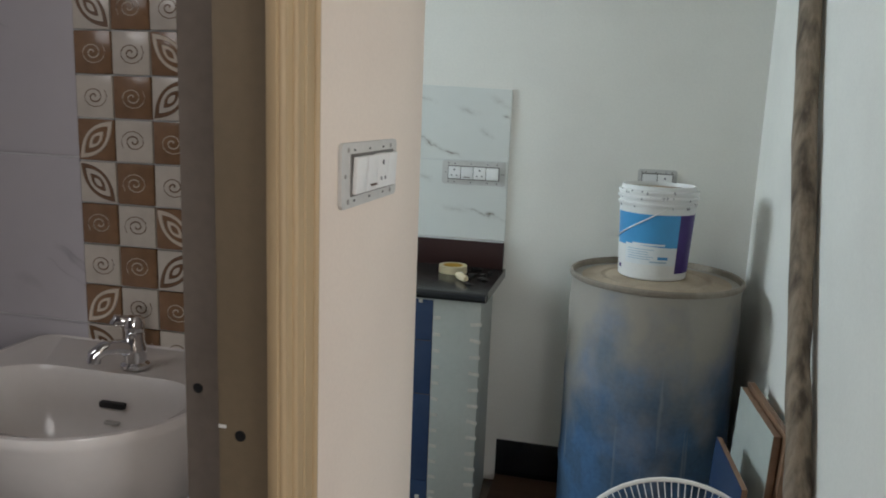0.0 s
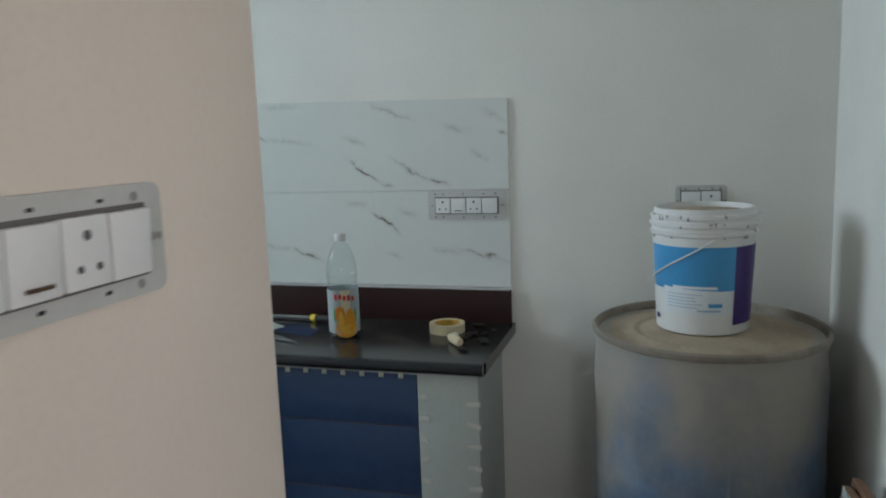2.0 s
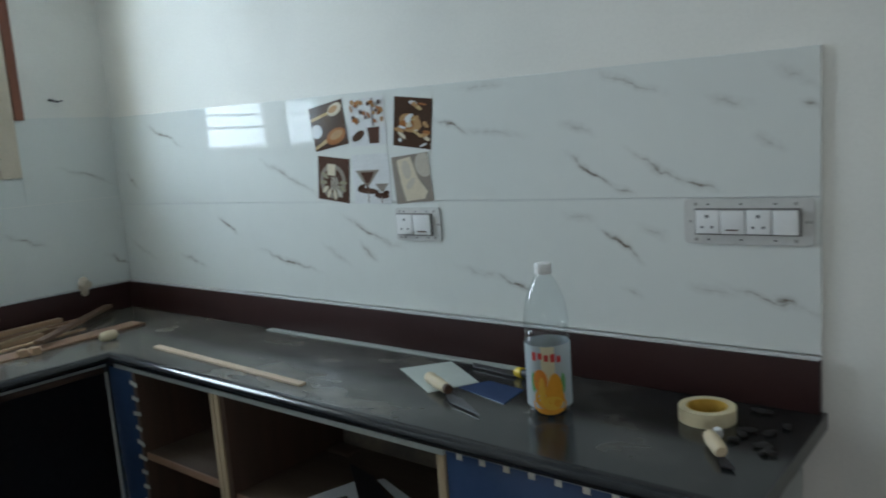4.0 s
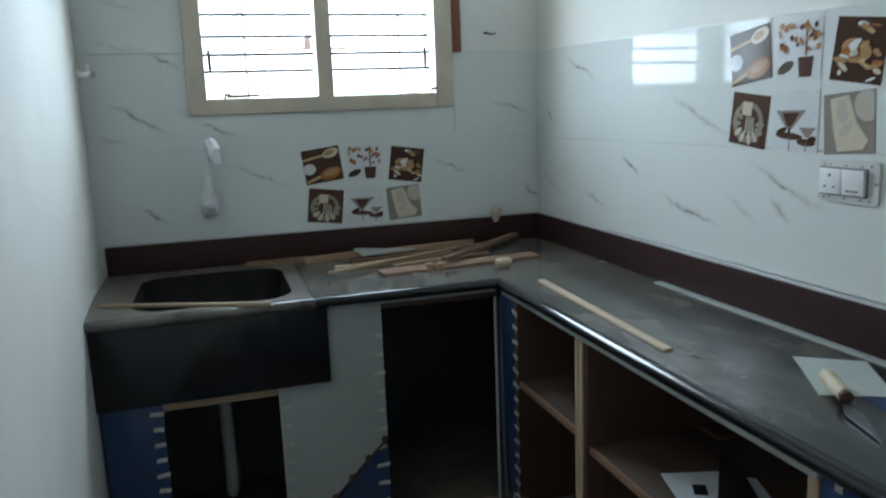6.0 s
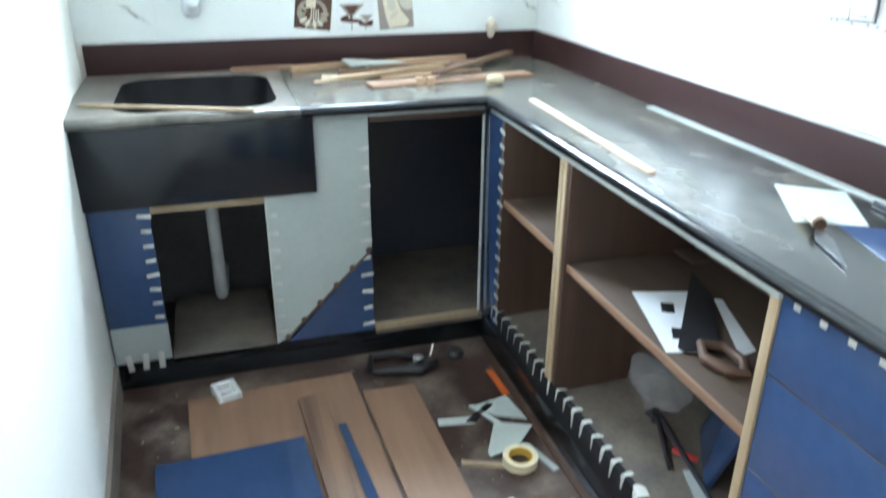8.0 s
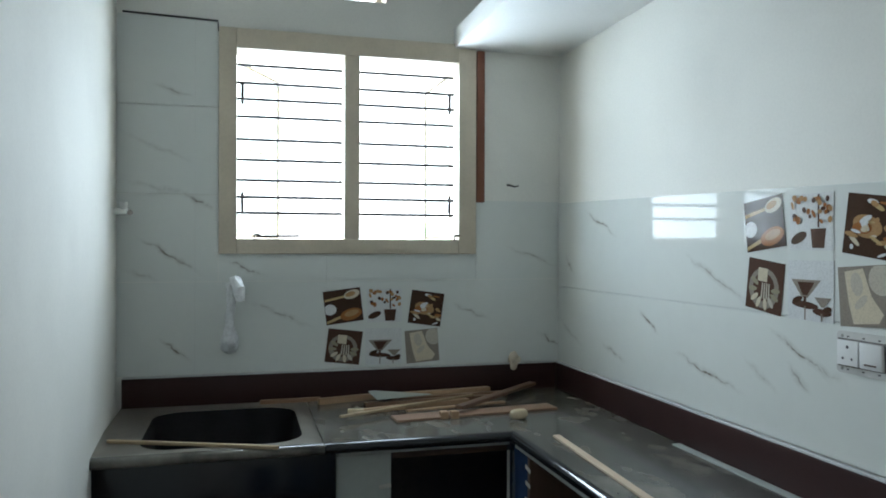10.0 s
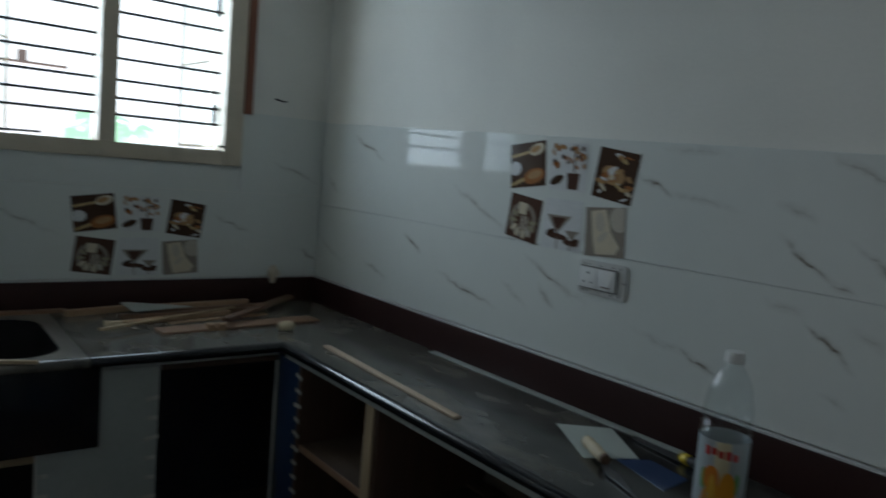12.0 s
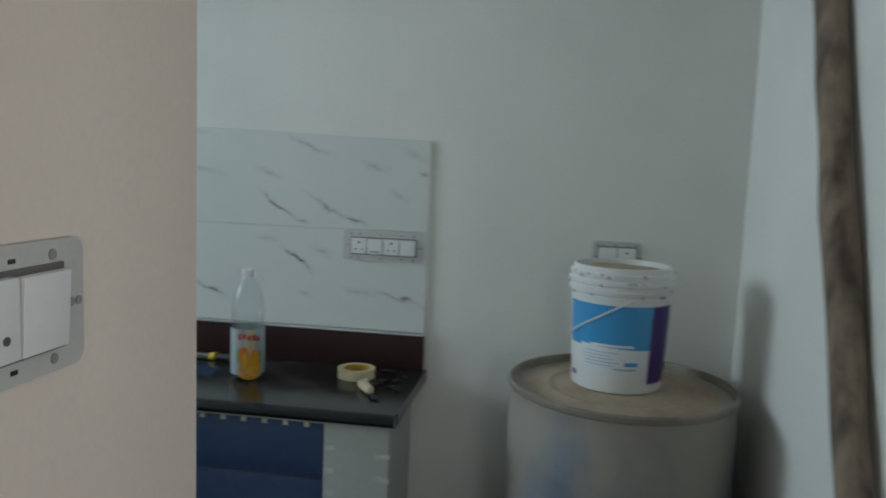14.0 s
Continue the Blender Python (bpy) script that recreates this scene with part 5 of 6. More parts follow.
def picture(bg, shapes):
    """A printed square, 1 x 1 in x and z, with flat figures laid on it."""
    bm = B()
    box(bm, -0.5, 0.5, -0.008, 0.0, -0.5, 0.5, 0.0, PK.index(bg))
    for j, (kind, col, *v) in enumerate(shapes):
        y = -0.0105 - 0.0011 * j
        if kind == "e":
            cx, cz, rx, rz, a = v
            q = [(cx + rx * math.cos(t) * math.cos(radians(a)) - rz * math.sin(t) * math.sin(radians(a)),
                  cz + rx * math.cos(t) * math.sin(radians(a)) + rz * math.sin(t) * math.cos(radians(a))) for t in [2 * math.pi * k / 18 for k in range(18)]]
        else:
            q = v[0]
        f = bm.faces.new([bm.verts.new((min(0.49, max(-0.49, x)), y, min(0.49, max(-0.49, z)))) for x, z in q])
        f.material_index = PK.index(col)
        if f.normal.y > 0:
            f.normal_flip()
    bm.normal_update()
    for f in bm.faces:
        if len(f.verts) > 4 or f.calc_center_median().y < -0.0101:
            if f.normal.y > 0:
                f.normal_flip()
    return finish("food_picture", bm, list(PC.values()))


rp = random.Random(21)
P1 = picture("umber", [("e", "cream", 0.26, 0.32, 0.22, 0.13, 14), ("p", "straw", [(-0.48, 0.18), (0.05, 0.25), (0.05, 0.31), (-0.48, 0.25)]), ("e", "tan", 0.22, 0.33, 0.14, 0.07, 14),
                       ("e", "white", -0.36, -0.06, 0.17, 0.16, 0), ("e", "sienna", 0.18, -0.27, 0.30, 0.17, 12), ("e", "tan", 0.2, -0.24, 0.2, 0.09, 12),
                       ("p", "straw", [(-0.48, -0.47), (-0.1, -0.36), (-0.12, -0.28), (-0.48, -0.40)])])
P2 = picture("white", [("p", "coffee", [(0.03, -0.46), (0.3, -0.46), (0.34, -0.12), (-0.01, -0.12)]), ("p", "coffee", [(0.15, -0.1), (0.19, -0.1), (0.19, 0.48), (0.15, 0.48)]),
                       ("e", "umber", -0.28, -0.28, 0.2, 0.09, 24)] +
             [("e", rp.choice(["sienna", "coffee", "tan"]), rp.uniform(-0.42, 0.44), rp.uniform(0.0, 0.44), rp.uniform(0.03, 0.08), rp.uniform(0.03, 0.06), rp.uniform(0, 180)) for _ in range(30)])
P3 = picture("umber", [("e", "tan", -0.05, 0.0, 0.3, 0.17, -10), ("e", "sienna", -0.15, -0.05, 0.2, 0.1, 5)] +
             [("e", rp.choice(["cream", "tan", "sienna", "white", "straw"]), rp.uniform(-0.4, 0.42), rp.uniform(-0.44, 0.44), rp.uniform(0.03, 0.15), rp.uniform(0.02, 0.05), rp.uniform(-40, 30)) for _ in range(26)])
P4 = picture("coffee", [("e", "taupe", -0.02, -0.05, 0.42, 0.40, 0), ("e", "coffee", -0.02, -0.03, 0.30, 0.28, 0), ("p", "cream", [(-0.2, 0.08), (0.06, 0.08), (0.06, 0.34), (-0.2, 0.34)])] +
             [("e", rp.choice(["cream", "bread", "olive"]), 0.32 * math.cos(a), -0.08 + 0.28 * math.sin(a), 0.12, 0.05, math.degrees(a)) for a in (2.6, 3.2, 3.8, 4.3, 4.9, 5.4, 5.9, 0.1)] +
             [("p", "bread", [(0.0 + k * 0.07, -0.25), (0.04 + k * 0.07, -0.25), (0.03 + k * 0.06, 0.06), (0.0 + k * 0.06, 0.06)]) for k in range(-1, 3)])
P5 = picture("white", [("p", "taupe", [(-0.42, 0.18), (0.24, 0.18), (-0.05, -0.12), (-0.18, -0.12)]), ("p", "coffee", [(-0.28, 0.14), (0.1, 0.14), (-0.06, -0.08), (-0.16, -0.08)]),
                       ("p", "coffee", [(-0.14, -0.1), (-0.08, -0.1), (-0.08, -0.22), (-0.14, -0.22)]), ("e", "coffee", -0.11, -0.24, 0.3, 0.06, -4), ("e", "umber", -0.28, -0.16, 0.12, 0.05, 20),
                       ("p", "taupe", [(-0.12, -0.26), (-0.09, -0.26), (-0.09, -0.49), (-0.12, -0.49)]), ("p", "taupe", [(0.1, -0.1), (0.46, -0.1), (0.31, -0.26), (0.25, -0.26)]),
                       ("e", "coffee", 0.26, -0.34, 0.2, 0.06, -4), ("e", "umber", 0.38, -0.29, 0.09, 0.05, 10), ("p", "taupe", [(0.24, -0.36), (0.27, -0.36), (0.27, -0.49), (0.24, -0.49)])])
P6 = picture("taupe", [("e", "bread", 0.36, 0.26, 0.24, 0.26, 20), ("p", "cream", [(-0.36, 0.42), (0.02, 0.46), (0.16, 0.0), (0.38, -0.3), (0.28, -0.44), (-0.22, -0.46), (-0.3, -0.12)]),
                       ("e", "bread", -0.05, -0.1, 0.16, 0.07, 40), ("e", "bread", -0.12, 0.2, 0.12, 0.2, 10)])
LAY = [(P1, -0.207, 0.073, 0.134, 0.120, 7, "wooden spoons with spices"), (P2, -0.058, 0.073, 0.128, 0.122, 0, "pot and scattered coffee beans"), (P3, 0.098, 0.060, 0.124, 0.122, -8, "mixed nuts and chocolate"),
       (P4, -0.205, -0.072, 0.124, 0.120, -7, "plate with butter and garlic"), (P5, -0.060, -0.075, 0.134, 0.130, 0, "two cups drawn in brown"), (P6, 0.083, -0.078, 0.124, 0.120, 4, "pieces of bread on a board")]
for mesh, dx, dz, w, h, roll, what in LAY:
    for at, turn in (((-1.225, TILE_N - 0.0005, 1.361), 0), ((TILE_W + 0.0005, 2.597, 1.092), 90)):
        ob = new("food_picture", mesh)
        ob.matrix_basis = pose(*at, 0, 0, turn) @ pose(dx, 0, dz, 0, -roll, 0) @ Matrix.Diagonal((w, 0.1, h, 1))
        tagged(ob, "printed tile picture of " + what, "picture", "food pictures")

# ---------- kitchen fittings on the walls ----------
def crumple(bm):
    """Loose film round a fitting: fine folds."""
    bmesh.ops.subdivide_edges(bm, edges=bm.edges[:], cuts=2, use_grid_fill=True)
    for v in bm.verts:
        v.co += 0.0055 * noise.noise_vector(v.co * 75)


ktap = thing("sink_tap", (TILE_W, 2.0, 1.03), "white plastic-wrapped tap on the tiles above the sink", "tap")
bm = B()
tube(bm, [(TILE_W, 1.997, 1.035), (TILE_W + 0.022, 1.998, 1.038), (TILE_W + 0.036, 2.000, 1.06), (TILE_W + 0.040, 2.000, 1.09), (TILE_W + 0.042, 1.999, 1.12), (TILE_W + 0.045, 2.004, 1.18)], [0.026, 0.030, 0.028, 0.020, 0.015, 0.015], 14)
crumple(bm)
part("body", bm, M_BAG, ktap)
bm = B()
tube(bm, [(TILE_W + 0.045, 2.004, 1.17), (TILE_W + 0.045, 2.006, 1.21), (TILE_W + 0.055, 2.009, 1.245), (TILE_W + 0.085, 2.018, 1.262), (TILE_W + 0.115, 2.03, 1.235), (TILE_W + 0.12, 2.034, 1.195)],
     [0.016, 0.019, 0.021, 0.020, 0.020, 0.015], 12)
crumple(bm)
part("spout", bm, M_BAG, ktap, "spout in crumpled white film")
bm = B()
lathe(bm, [(0.028, 0), (0.028, 0.006), (0.02, 0.009)], 20, m=pose(TILE_W, 1.997, 1.05, 0, 90, 0))
part("flange", bm, M_WHITE, ktap)
stop = thing("wall_valve", (-2.54, south_face(-2.54), 1.47), "small chrome valve on the white wall", "valve")
bm = B()
y = south_face(-2.54)
tube(bm, [(-2.54, y, 1.49), (-2.54, y + 0.05, 1.49)], 0.012, 12)
tube(bm, [(-2.54, y + 0.045, 1.49), (-2.50, y + 0.055, 1.485)], 0.009, 10)
part("body", bm, M_CHROME, stop)
bm = B()
tube(bm, [(-2.54, y + 0.03, 1.49), (-2.54, y + 0.03, 1.52)], [0.01, 0.013], 10)
part("knob", bm, M_WHITE, stop)
bm = B()
rg = random.Random(3)
for k in range(7):
    bmesh.ops.create_icosphere(bm, subdivisions=2, radius=0.014, matrix=pose(rg.uniform(0, 0.012), rg.uniform(-0.02, 0.02), rg.uniform(0, 0.045)) @ Matrix.Diagonal((0.7, 1, 1.2, 1)))
for v in bm.verts:
    v.co += 0.006 * noise.noise_vector(v.co * 60)
single("plastic_rag", bm, M_FRAME, (TILE_W + 0.016, 3.025, 0.93), "crumpled yellowish plastic bag on the upstand", "rag")
# Black tube drawn along the tile top for its dark gap line.
bm = B()
tube(bm, [(TILE_W + 0.001, 1.655, 2.158), (TILE_W + 0.002, 1.80, 2.154), (TILE_W + 0.001, 1.958, 2.150), (TILE_W + 0.001, 1.962, 2.115)], 0.0035, 6)
single("tile_top_line", bm, M_BLACK, (0, 0, 0), "thin dark line standing in for the gap above the tiles", "cable")

bm = B()
tube(bm, [(XW, 3.015, 1.614), (XW + 0.018, 3.016, 1.612), (XW + 0.022, 3.035, 1.606), (XW + 0.020, 3.052, 1.610)], [0.004, 0.0035, 0.003, 0.002], 8)
single("wall_hook", bm, M_BAR, (0, 0, 0), "small bent iron nail in the painted wall", "nail")

# ---------- things on the worktop ----------
def board_at(name, p, q, w, th, z, m, label, category, group="", tilt=0.0):
    """A strip of timber from p to q (plan), resting at height z."""
    L = math.hypot(q[0] - p[0], q[1] - p[1])
    bm = B()
    box(bm, 0, L, -w / 2, w / 2, 0, th, min(0.0015, th / 4))
    a = math.degrees(math.atan2(q[1] - p[1], q[0] - p[0]))
    return single(name, bm, m, (0, 0, 0), label, category, group, rot=pose(p[0], p[1], z, 0, 0, a) @ pose(0, 0, 0, 0, -tilt, 0))


board_at("pine_stick", (-2.155, 1.685), (-1.975, 2.134), 0.014, 0.009, CT, M_EDGE, "thin pine stick lying across the sink", "stick")
board_at("pine_strip", (-1.91, 2.905), (-1.22, 2.872), 0.021, 0.006, CT, M_PALE, "straight pale pine strip on the worktop", "stick")
board_at("edge_strip", (-1.75, 3.190), (-0.84, 3.190), 0.024, 0.003, CT, M_SAGE, "pale laminate strip against the upstand", "strip")
OFF = [((-2.568, 2.10), (-2.575, 2.305), 0.014, 0.014, 0, M_BOARD), ((-2.515, 2.293), (-2.565, 2.52), 0.022, 0.020, 0, M_PLY), ((-2.545, 2.55), (-2.585, 2.93), 0.028, 0.020, 0, M_PLY),
       ((-2.50, 2.56), (-2.535, 2.98), 0.026, 0.012, 0, M_BOARD), ((-2.34, 2.405), (-2.43, 2.80), 0.028, 0.014, 0, M_PLY), ((-2.222, 2.497), (-2.275, 3.05), 0.075, 0.008, 0, M_BOARD),
       ((-2.235, 2.712), (-2.575, 3.10), 0.030, 0.012, 0.0205, M_OLD), ((-2.23, 2.331), (-2.456, 2.826), 0.013, 0.008, 0.0145, M_EDGE), ((-2.44, 2.44), (-2.47, 2.90), 0.022, 0.014, 0, M_OLD),
       ((-2.33, 2.56), (-2.39, 2.92), 0.02, 0.006, 0, M_PLY), ((-2.345, 2.37), (-2.335, 2.42), 0.022, 0.016, 0, M_HANDLE)]
for p, q, w, th, up_, m in OFF:
    board_at("wood_offcut", p, q, w, th, CT + up_, m, "rough sawn offcut in a loose pile by the window", "offcut", "pile of offcuts")
bm = B()
prism(bm, [(-0.10, -0.075), (0.105, -0.055), (0.10, -0.045), (-0.06, 0.085), (-0.085, 0.08)], 0, 0.002)
single("laminate_scrap", bm, M_SAGE, (0, 0, 0), "grey laminate scrap on the pile of offcuts", "scrap", rot=pose(-2.515, 2.57, CT + 0.0225, 0, 0, 98))
for p, l in (((-2.232, 2.655), 0.022), ((-2.226, 2.688), 0.022)):
    bm = B()
    box(bm, -0.014, 0.014, -0.012, 0.012, 0, l, 0.002)
    single("wood_block", bm, M_PLY, (p[0] + 0.02, p[1], CT), "small square block of wood", "block", "wood blocks")
bm = B()
lathe(bm, [(0.008, 0), (0.015, 0.008), (0.017, 0.025), (0.015, 0.05), (0.009, 0.058)], 14, m=pose(0, 0, 0.0165, 0, 90, 0), squash=0.9)
single("mallet_head", bm, M_HANDLE, (0, 0, 0), "pale turned piece of wood", "handle", rot=pose(-2.135, 2.85, CT, 0, 0, 100))
bm = B()
prism(bm, [(-1.096, 3.070), (-1.018, 3.170), (-0.864, 3.074), (-0.921, 2.968)], 0, 0.0012)
single("laminate_sample", bm, M_CARD, (0, 0, CT), "pale green-grey laminate sample on the worktop", "sample")
bm = B()
prism(bm, [(-0.885, 3.026), (-0.848, 3.092), (-0.748, 3.076), (-0.736, 2.985)], 0, 0.0012)
single("laminate_sample", bm, M_BLUE, (0, 0, CT), "navy laminate sample on the worktop", "sample")


def chisel():
    ob = thing("chisel", (-0.961, 3.018, CT + 0.0013), "chisel with a pale turned handle and pointed blade", "chisel", rot=-27)
    bm = B()
    lathe(bm, [(0.006, 0), (0.012, 0.004), (0.0138, 0.018), (0.0098, 0.030), (0.0135, 0.044), (0.0125, 0.07), (0.0105, 0.082), (0.0122, 0.092), (0.010, 0.098)], 16, m=pose(0, 0, 0.0150, 0, 90, 0))
    part("handle", bm, M_HANDLE, ob, local=True)
    bm = B()
    lathe(bm, [(0.0105, 0.098), (0.0108, 0.108), (0.009, 0.11)], 16, m=pose(0, 0, 0.0150, 0, 90, 0))
    part("ferrule", bm, M_SAWH, ob, local=True)
    bm = B()
    prism(bm, [(0.108, -0.006), (0.13, -0.012), (0.15, -0.016), (0.252, 0.001), (0.15, 0.012), (0.13, 0.007), (0.108, 0.006)], 0.002, 0.005)
    part("blade", bm, M_DULLSTEEL, ob, local=True)


chisel()
knife = thing("hacksaw_knife", (-0.956, 3.162, CT), "flat blade with a black and yellow handle", "knife", rot=-7)
bm = B()
prism(bm, [(0, 0.012), (0.15, 0.012), (0.15, -0.012), (0.02, -0.010)], 0.004, 0.006)
part("blade", bm, M_DULLSTEEL, knife, local=True)
bm = B()
lathe(bm, [(0.008, 0.145), (0.011, 0.15), (0.012, 0.165)], 12, m=pose(0, 0, 0.012, 0, 90, 0))
part("ring", bm, M_YELLOW, knife, "yellow ring", local=True)
bm = B()
lathe(bm, [(0.009, 0.165), (0.0105, 0.18), (0.012, 0.24), (0.008, 0.255)], 12, m=pose(0, 0, 0.012, 0, 90, 0))
part("handle", bm, M_BLACK, knife, local=True)

bottle = thing("bottle", (-0.636, 3.000, CT), "empty clear plastic juice bottle with an orange fruit label", "bottle", rot=-28)
bottle.scale = (1, 1, 0.967)
RBOT = 0.0425
prof = [(0.030, 0), (RBOT - 0.002, 0.004), (RBOT, 0.012), (RBOT - 0.002, 0.02), (RBOT, 0.028)]
bm = B()
lathe(bm, prof + [(RBOT - 0.0005, 0.034), (RBOT - 0.0005, 0.150), (RBOT, 0.154), (RBOT - 0.004, 0.160), (RBOT, 0.166), (RBOT - 0.004, 0.173), (RBOT + 0.0005, 0.180), (RBOT, 0.190), (RBOT - 0.0015, 0.205), (0.0375, 0.226), (0.031, 0.248),
                  (0.0225, 0.265), (0.0155, 0.275), (0.0145, 0.282), (0.016, 0.284), (0.013, 0.286)], 48)
part("body", bm, M_CLEAR, bottle, "clear ribbed plastic", local=True)


def band(bm, r, a0, a1, z0, z1, mi, n=10):
    lo = [bm.verts.new((r * math.cos(radians(a0 + (a1 - a0) * k / n)), r * math.sin(radians(a0 + (a1 - a0) * k / n)), z0)) for k in range(n + 1)]
    hi = [bm.verts.new((v.co.x, v.co.y, z1)) for v in lo]
    for k in range(n):
        f = bm.faces.new((lo[k], lo[k + 1], hi[k + 1], hi[k]))
        f.material_index, f.smooth = mi, True


def blob(bm, r, a, z, wa, wz, mi, tilt=0.0, n=18):
    """A rounded print on the bottle: wa in degrees, wz in metres."""
    q = []
    for k in range(n):
        t = 2 * math.pi * k / n
        u, v = math.cos(t), math.sin(t)
        u, v = u * math.cos(tilt) - v * math.sin(tilt) * 0.6, u * math.sin(tilt) * 0.6 + v * math.cos(tilt)
        aa = radians(a + wa * u)
        q.append(bm.verts.new((r * math.cos(aa), r * math.sin(aa), z + wz * v)))
    c = bm.verts.new((r * math.cos(radians(a)), r * math.sin(radians(a)), z))
    for k in range(n):
        f = bm.faces.new((c, q[k], q[(k + 1) % n]))
        f.material_index = mi


bm = B()
band(bm, RBOT + 0.0006, 0, 360, 0.020, 0.145, 0, 48)
label = part("label", bm, M_SEELABEL, bottle, "pale see-through label", local=True)


def printed(name, m, make):
    """One print on the label, as a piece of it."""
    bm = B()
    make(bm)
    ob = new(name, finish(name, bm, m))
    ob.parent = label
    return ob


for c in (-34, 146):
    printed("panel_print", M_CREAMPRINT, lambda bm: band(bm, RBOT + 0.0009, c - 14, c + 20, 0.036, 0.144, 0, 10))
    printed("leaf_print", M_LGREEN, lambda bm: blob(bm, RBOT + 0.0012, c - 37, 0.072, 7, 0.020, 0))
    printed("leaf_print", M_LGREEN, lambda bm: blob(bm, RBOT + 0.0012, c + 41, 0.070, 7, 0.020, 0))
    printed("fruit_print", M_JDEEP, lambda bm: blob(bm, RBOT + 0.0016, c - 18, 0.076, 19, 0.024, 0, -0.3))
    printed("fruit_print", M_JUICE, lambda bm: blob(bm, RBOT + 0.0020, c + 4, 0.042, 38, 0.024, 0))
    printed("fruit_print", M_JUICE, lambda bm: blob(bm, RBOT + 0.0016, c + 4, 0.028, 44, 0.020, 0))
    printed("fruit_print", M_JLIGHT, lambda bm: blob(bm, RBOT + 0.0023, c - 14, 0.056, 10, 0.033, 0, 0.7))
    printed("fruit_print", M_JUICE, lambda bm: blob(bm, RBOT + 0.0026, c + 18, 0.056, 19, 0.036, 0, -0.15))
    printed("fruit_print", M_JLIGHT, lambda bm: blob(bm, RBOT + 0.0029, c + 10, 0.032, 26, 0.014, 0))
    for k in range(5):
        zc, hh = 0.127 - 0.0016 * k + (0.002 if k % 2 else 0), (0.0105, 0.008, 0.008, 0.010, 0.008)[k]
        printed("word_bar", M_RED, lambda bm: band(bm, RBOT + 0.0020, c - 37 + k * 15.5, c - 26 + k * 15.5, zc - hh, zc + hh * 0.6, 0, 4))
bm = B()
lathe(bm, [(0.0152, 0.280), (0.0158, 0.282), (0.0158, 0.298), (0.014, 0.301)], 24)
part("cap", bm, M_WHITE, bottle, "white screw cap", local=True)


def tape_roll(at, R, h, tail=False):
    ob = thing("tape_roll", at, "roll of cream masking tape with an amber core", "tape", "tape rolls")
    bm = B()
    seg = 48
    pr = [(R - 0.014, 0), (R, 0.0006), (R, h), (R - 0.014, h)]
    rings = [[bm.verts.new((r * math.cos(2 * math.pi * k / seg), r * math.sin(2 * math.pi * k / seg), z)) for k in range(seg)] for r, z in pr]
    for i in range(4):
        a, b = rings[i], rings[(i + 1) % 4]
        for k in range(seg):
            bm.faces.new((a[k], a[(k + 1) % seg], b[(k + 1) % seg], b[k])).smooth = i in (1, 3)
    part("tape", bm, M_TAPEROLL, ob, local=True)
    bm = B()
    pr = [(R - 0.0165, 0.0005), (R - 0.0142, 0.0005), (R - 0.0142, h - 0.0005), (R - 0.0165, h - 0.0005)]
    rings = [[bm.verts.new((r * math.cos(2 * math.pi * k / seg), r * math.sin(2 * math.pi * k / seg), z)) for k in range(seg)] for r, z in pr]
    for i in range(4):
        a, b = rings[i], rings[(i + 1) % 4]
        for k in range(seg):
            bm.faces.new((a[k], a[(k + 1) % seg], b[(k + 1) % seg], b[k])).smooth = i in (1, 3)
    part("core", bm, M_TAPECORE, ob, "amber card core", local=True)
    return ob


tape_roll((-0.366, 3.095, CT), 0.050, 0.026)
brush = thing("scraper", (-0.326, 2.995, CT), "stubby tool with a pale wooden handle", "scraper", rot=-55)
bm = B()
lathe(bm, [(0.004, -0.005), (0.011, 0), (0.013, 0.02), (0.012, 0.06), (0.008, 0.068)], 14, m=pose(0, 0, 0.0135, 0, 90, 0))
part("handle", bm, M_HANDLE, brush, local=True)
bm = B()
prism(bm, [(0.066, -0.004), (0.10, -0.010), (0.112, 0.008), (0.066, 0.005)], 0.003, 0.006)
part("blade", bm, M_BAR, brush, local=True)
bm = B()
lathe(bm, [(0.006, 0), (0.009, 0.006), (0.008, 0.016), (0.003, 0.019)], 12)
single("plastic_stopper", bm, M_WHITE, (-0.322, 3.022, CT), "small white plastic stopper on the worktop", "stopper")
rd = random.Random(12)
for k in range(9):
    bm = B()
    bmesh.ops.create_icosphere(bm, subdivisions=2, radius=0.012, matrix=Matrix.Diagonal((rd.uniform(0.8, 2), rd.uniform(0.5, 1), 0.3, 1)))
    for v in bm.verts:
        v.co += 0.004 * noise.noise_vector(v.co * 90 + Vector((k, 0, 0)))
    single("shaving", bm, M_DARKDIRT, (0, 0, 0), "dark curled shaving on the worktop", "shaving", "shavings",
           rot=pose(rd.uniform(-0.30, -0.22), rd.uniform(2.99, 3.17), CT + 0.004, 0, 0, rd.uniform(0, 180)))

# ---------- inside the cabinets ----------
bm = B()
prism(bm, [(-1.282, 2.90), (-1.244, 3.03), (-1.012, 2.895), (-1.03, 2.83)], 0, 0.001)
pap = single("paper_sheet", bm, M_PAPER, (0, 0, 0.534), "white printed sheet on the cabinet shelf", "paper", "papers")
for x, y in ((-1.19, 2.935), (-1.085, 2.895)):
    bm = B()
    box(bm, x - 0.022, x + 0.022, y - 0.014, y + 0.014, 0.001, 0.0018, turn=Matrix.Translation((x, y, 0)) @ Matrix.Rotation(radians(-28), 4, "Z") @ Matrix.Translation((-x, -y, 0)))
    ob = new("printed_mark", finish("printed_mark", bm, M_BLACK))
    ob.parent = pap
bm = B()
prism(bm, [(-1.20, 3.06), (-1.19, 3.075), (-0.985, 3.005), (-0.975, 2.96)], 0, 0.001)
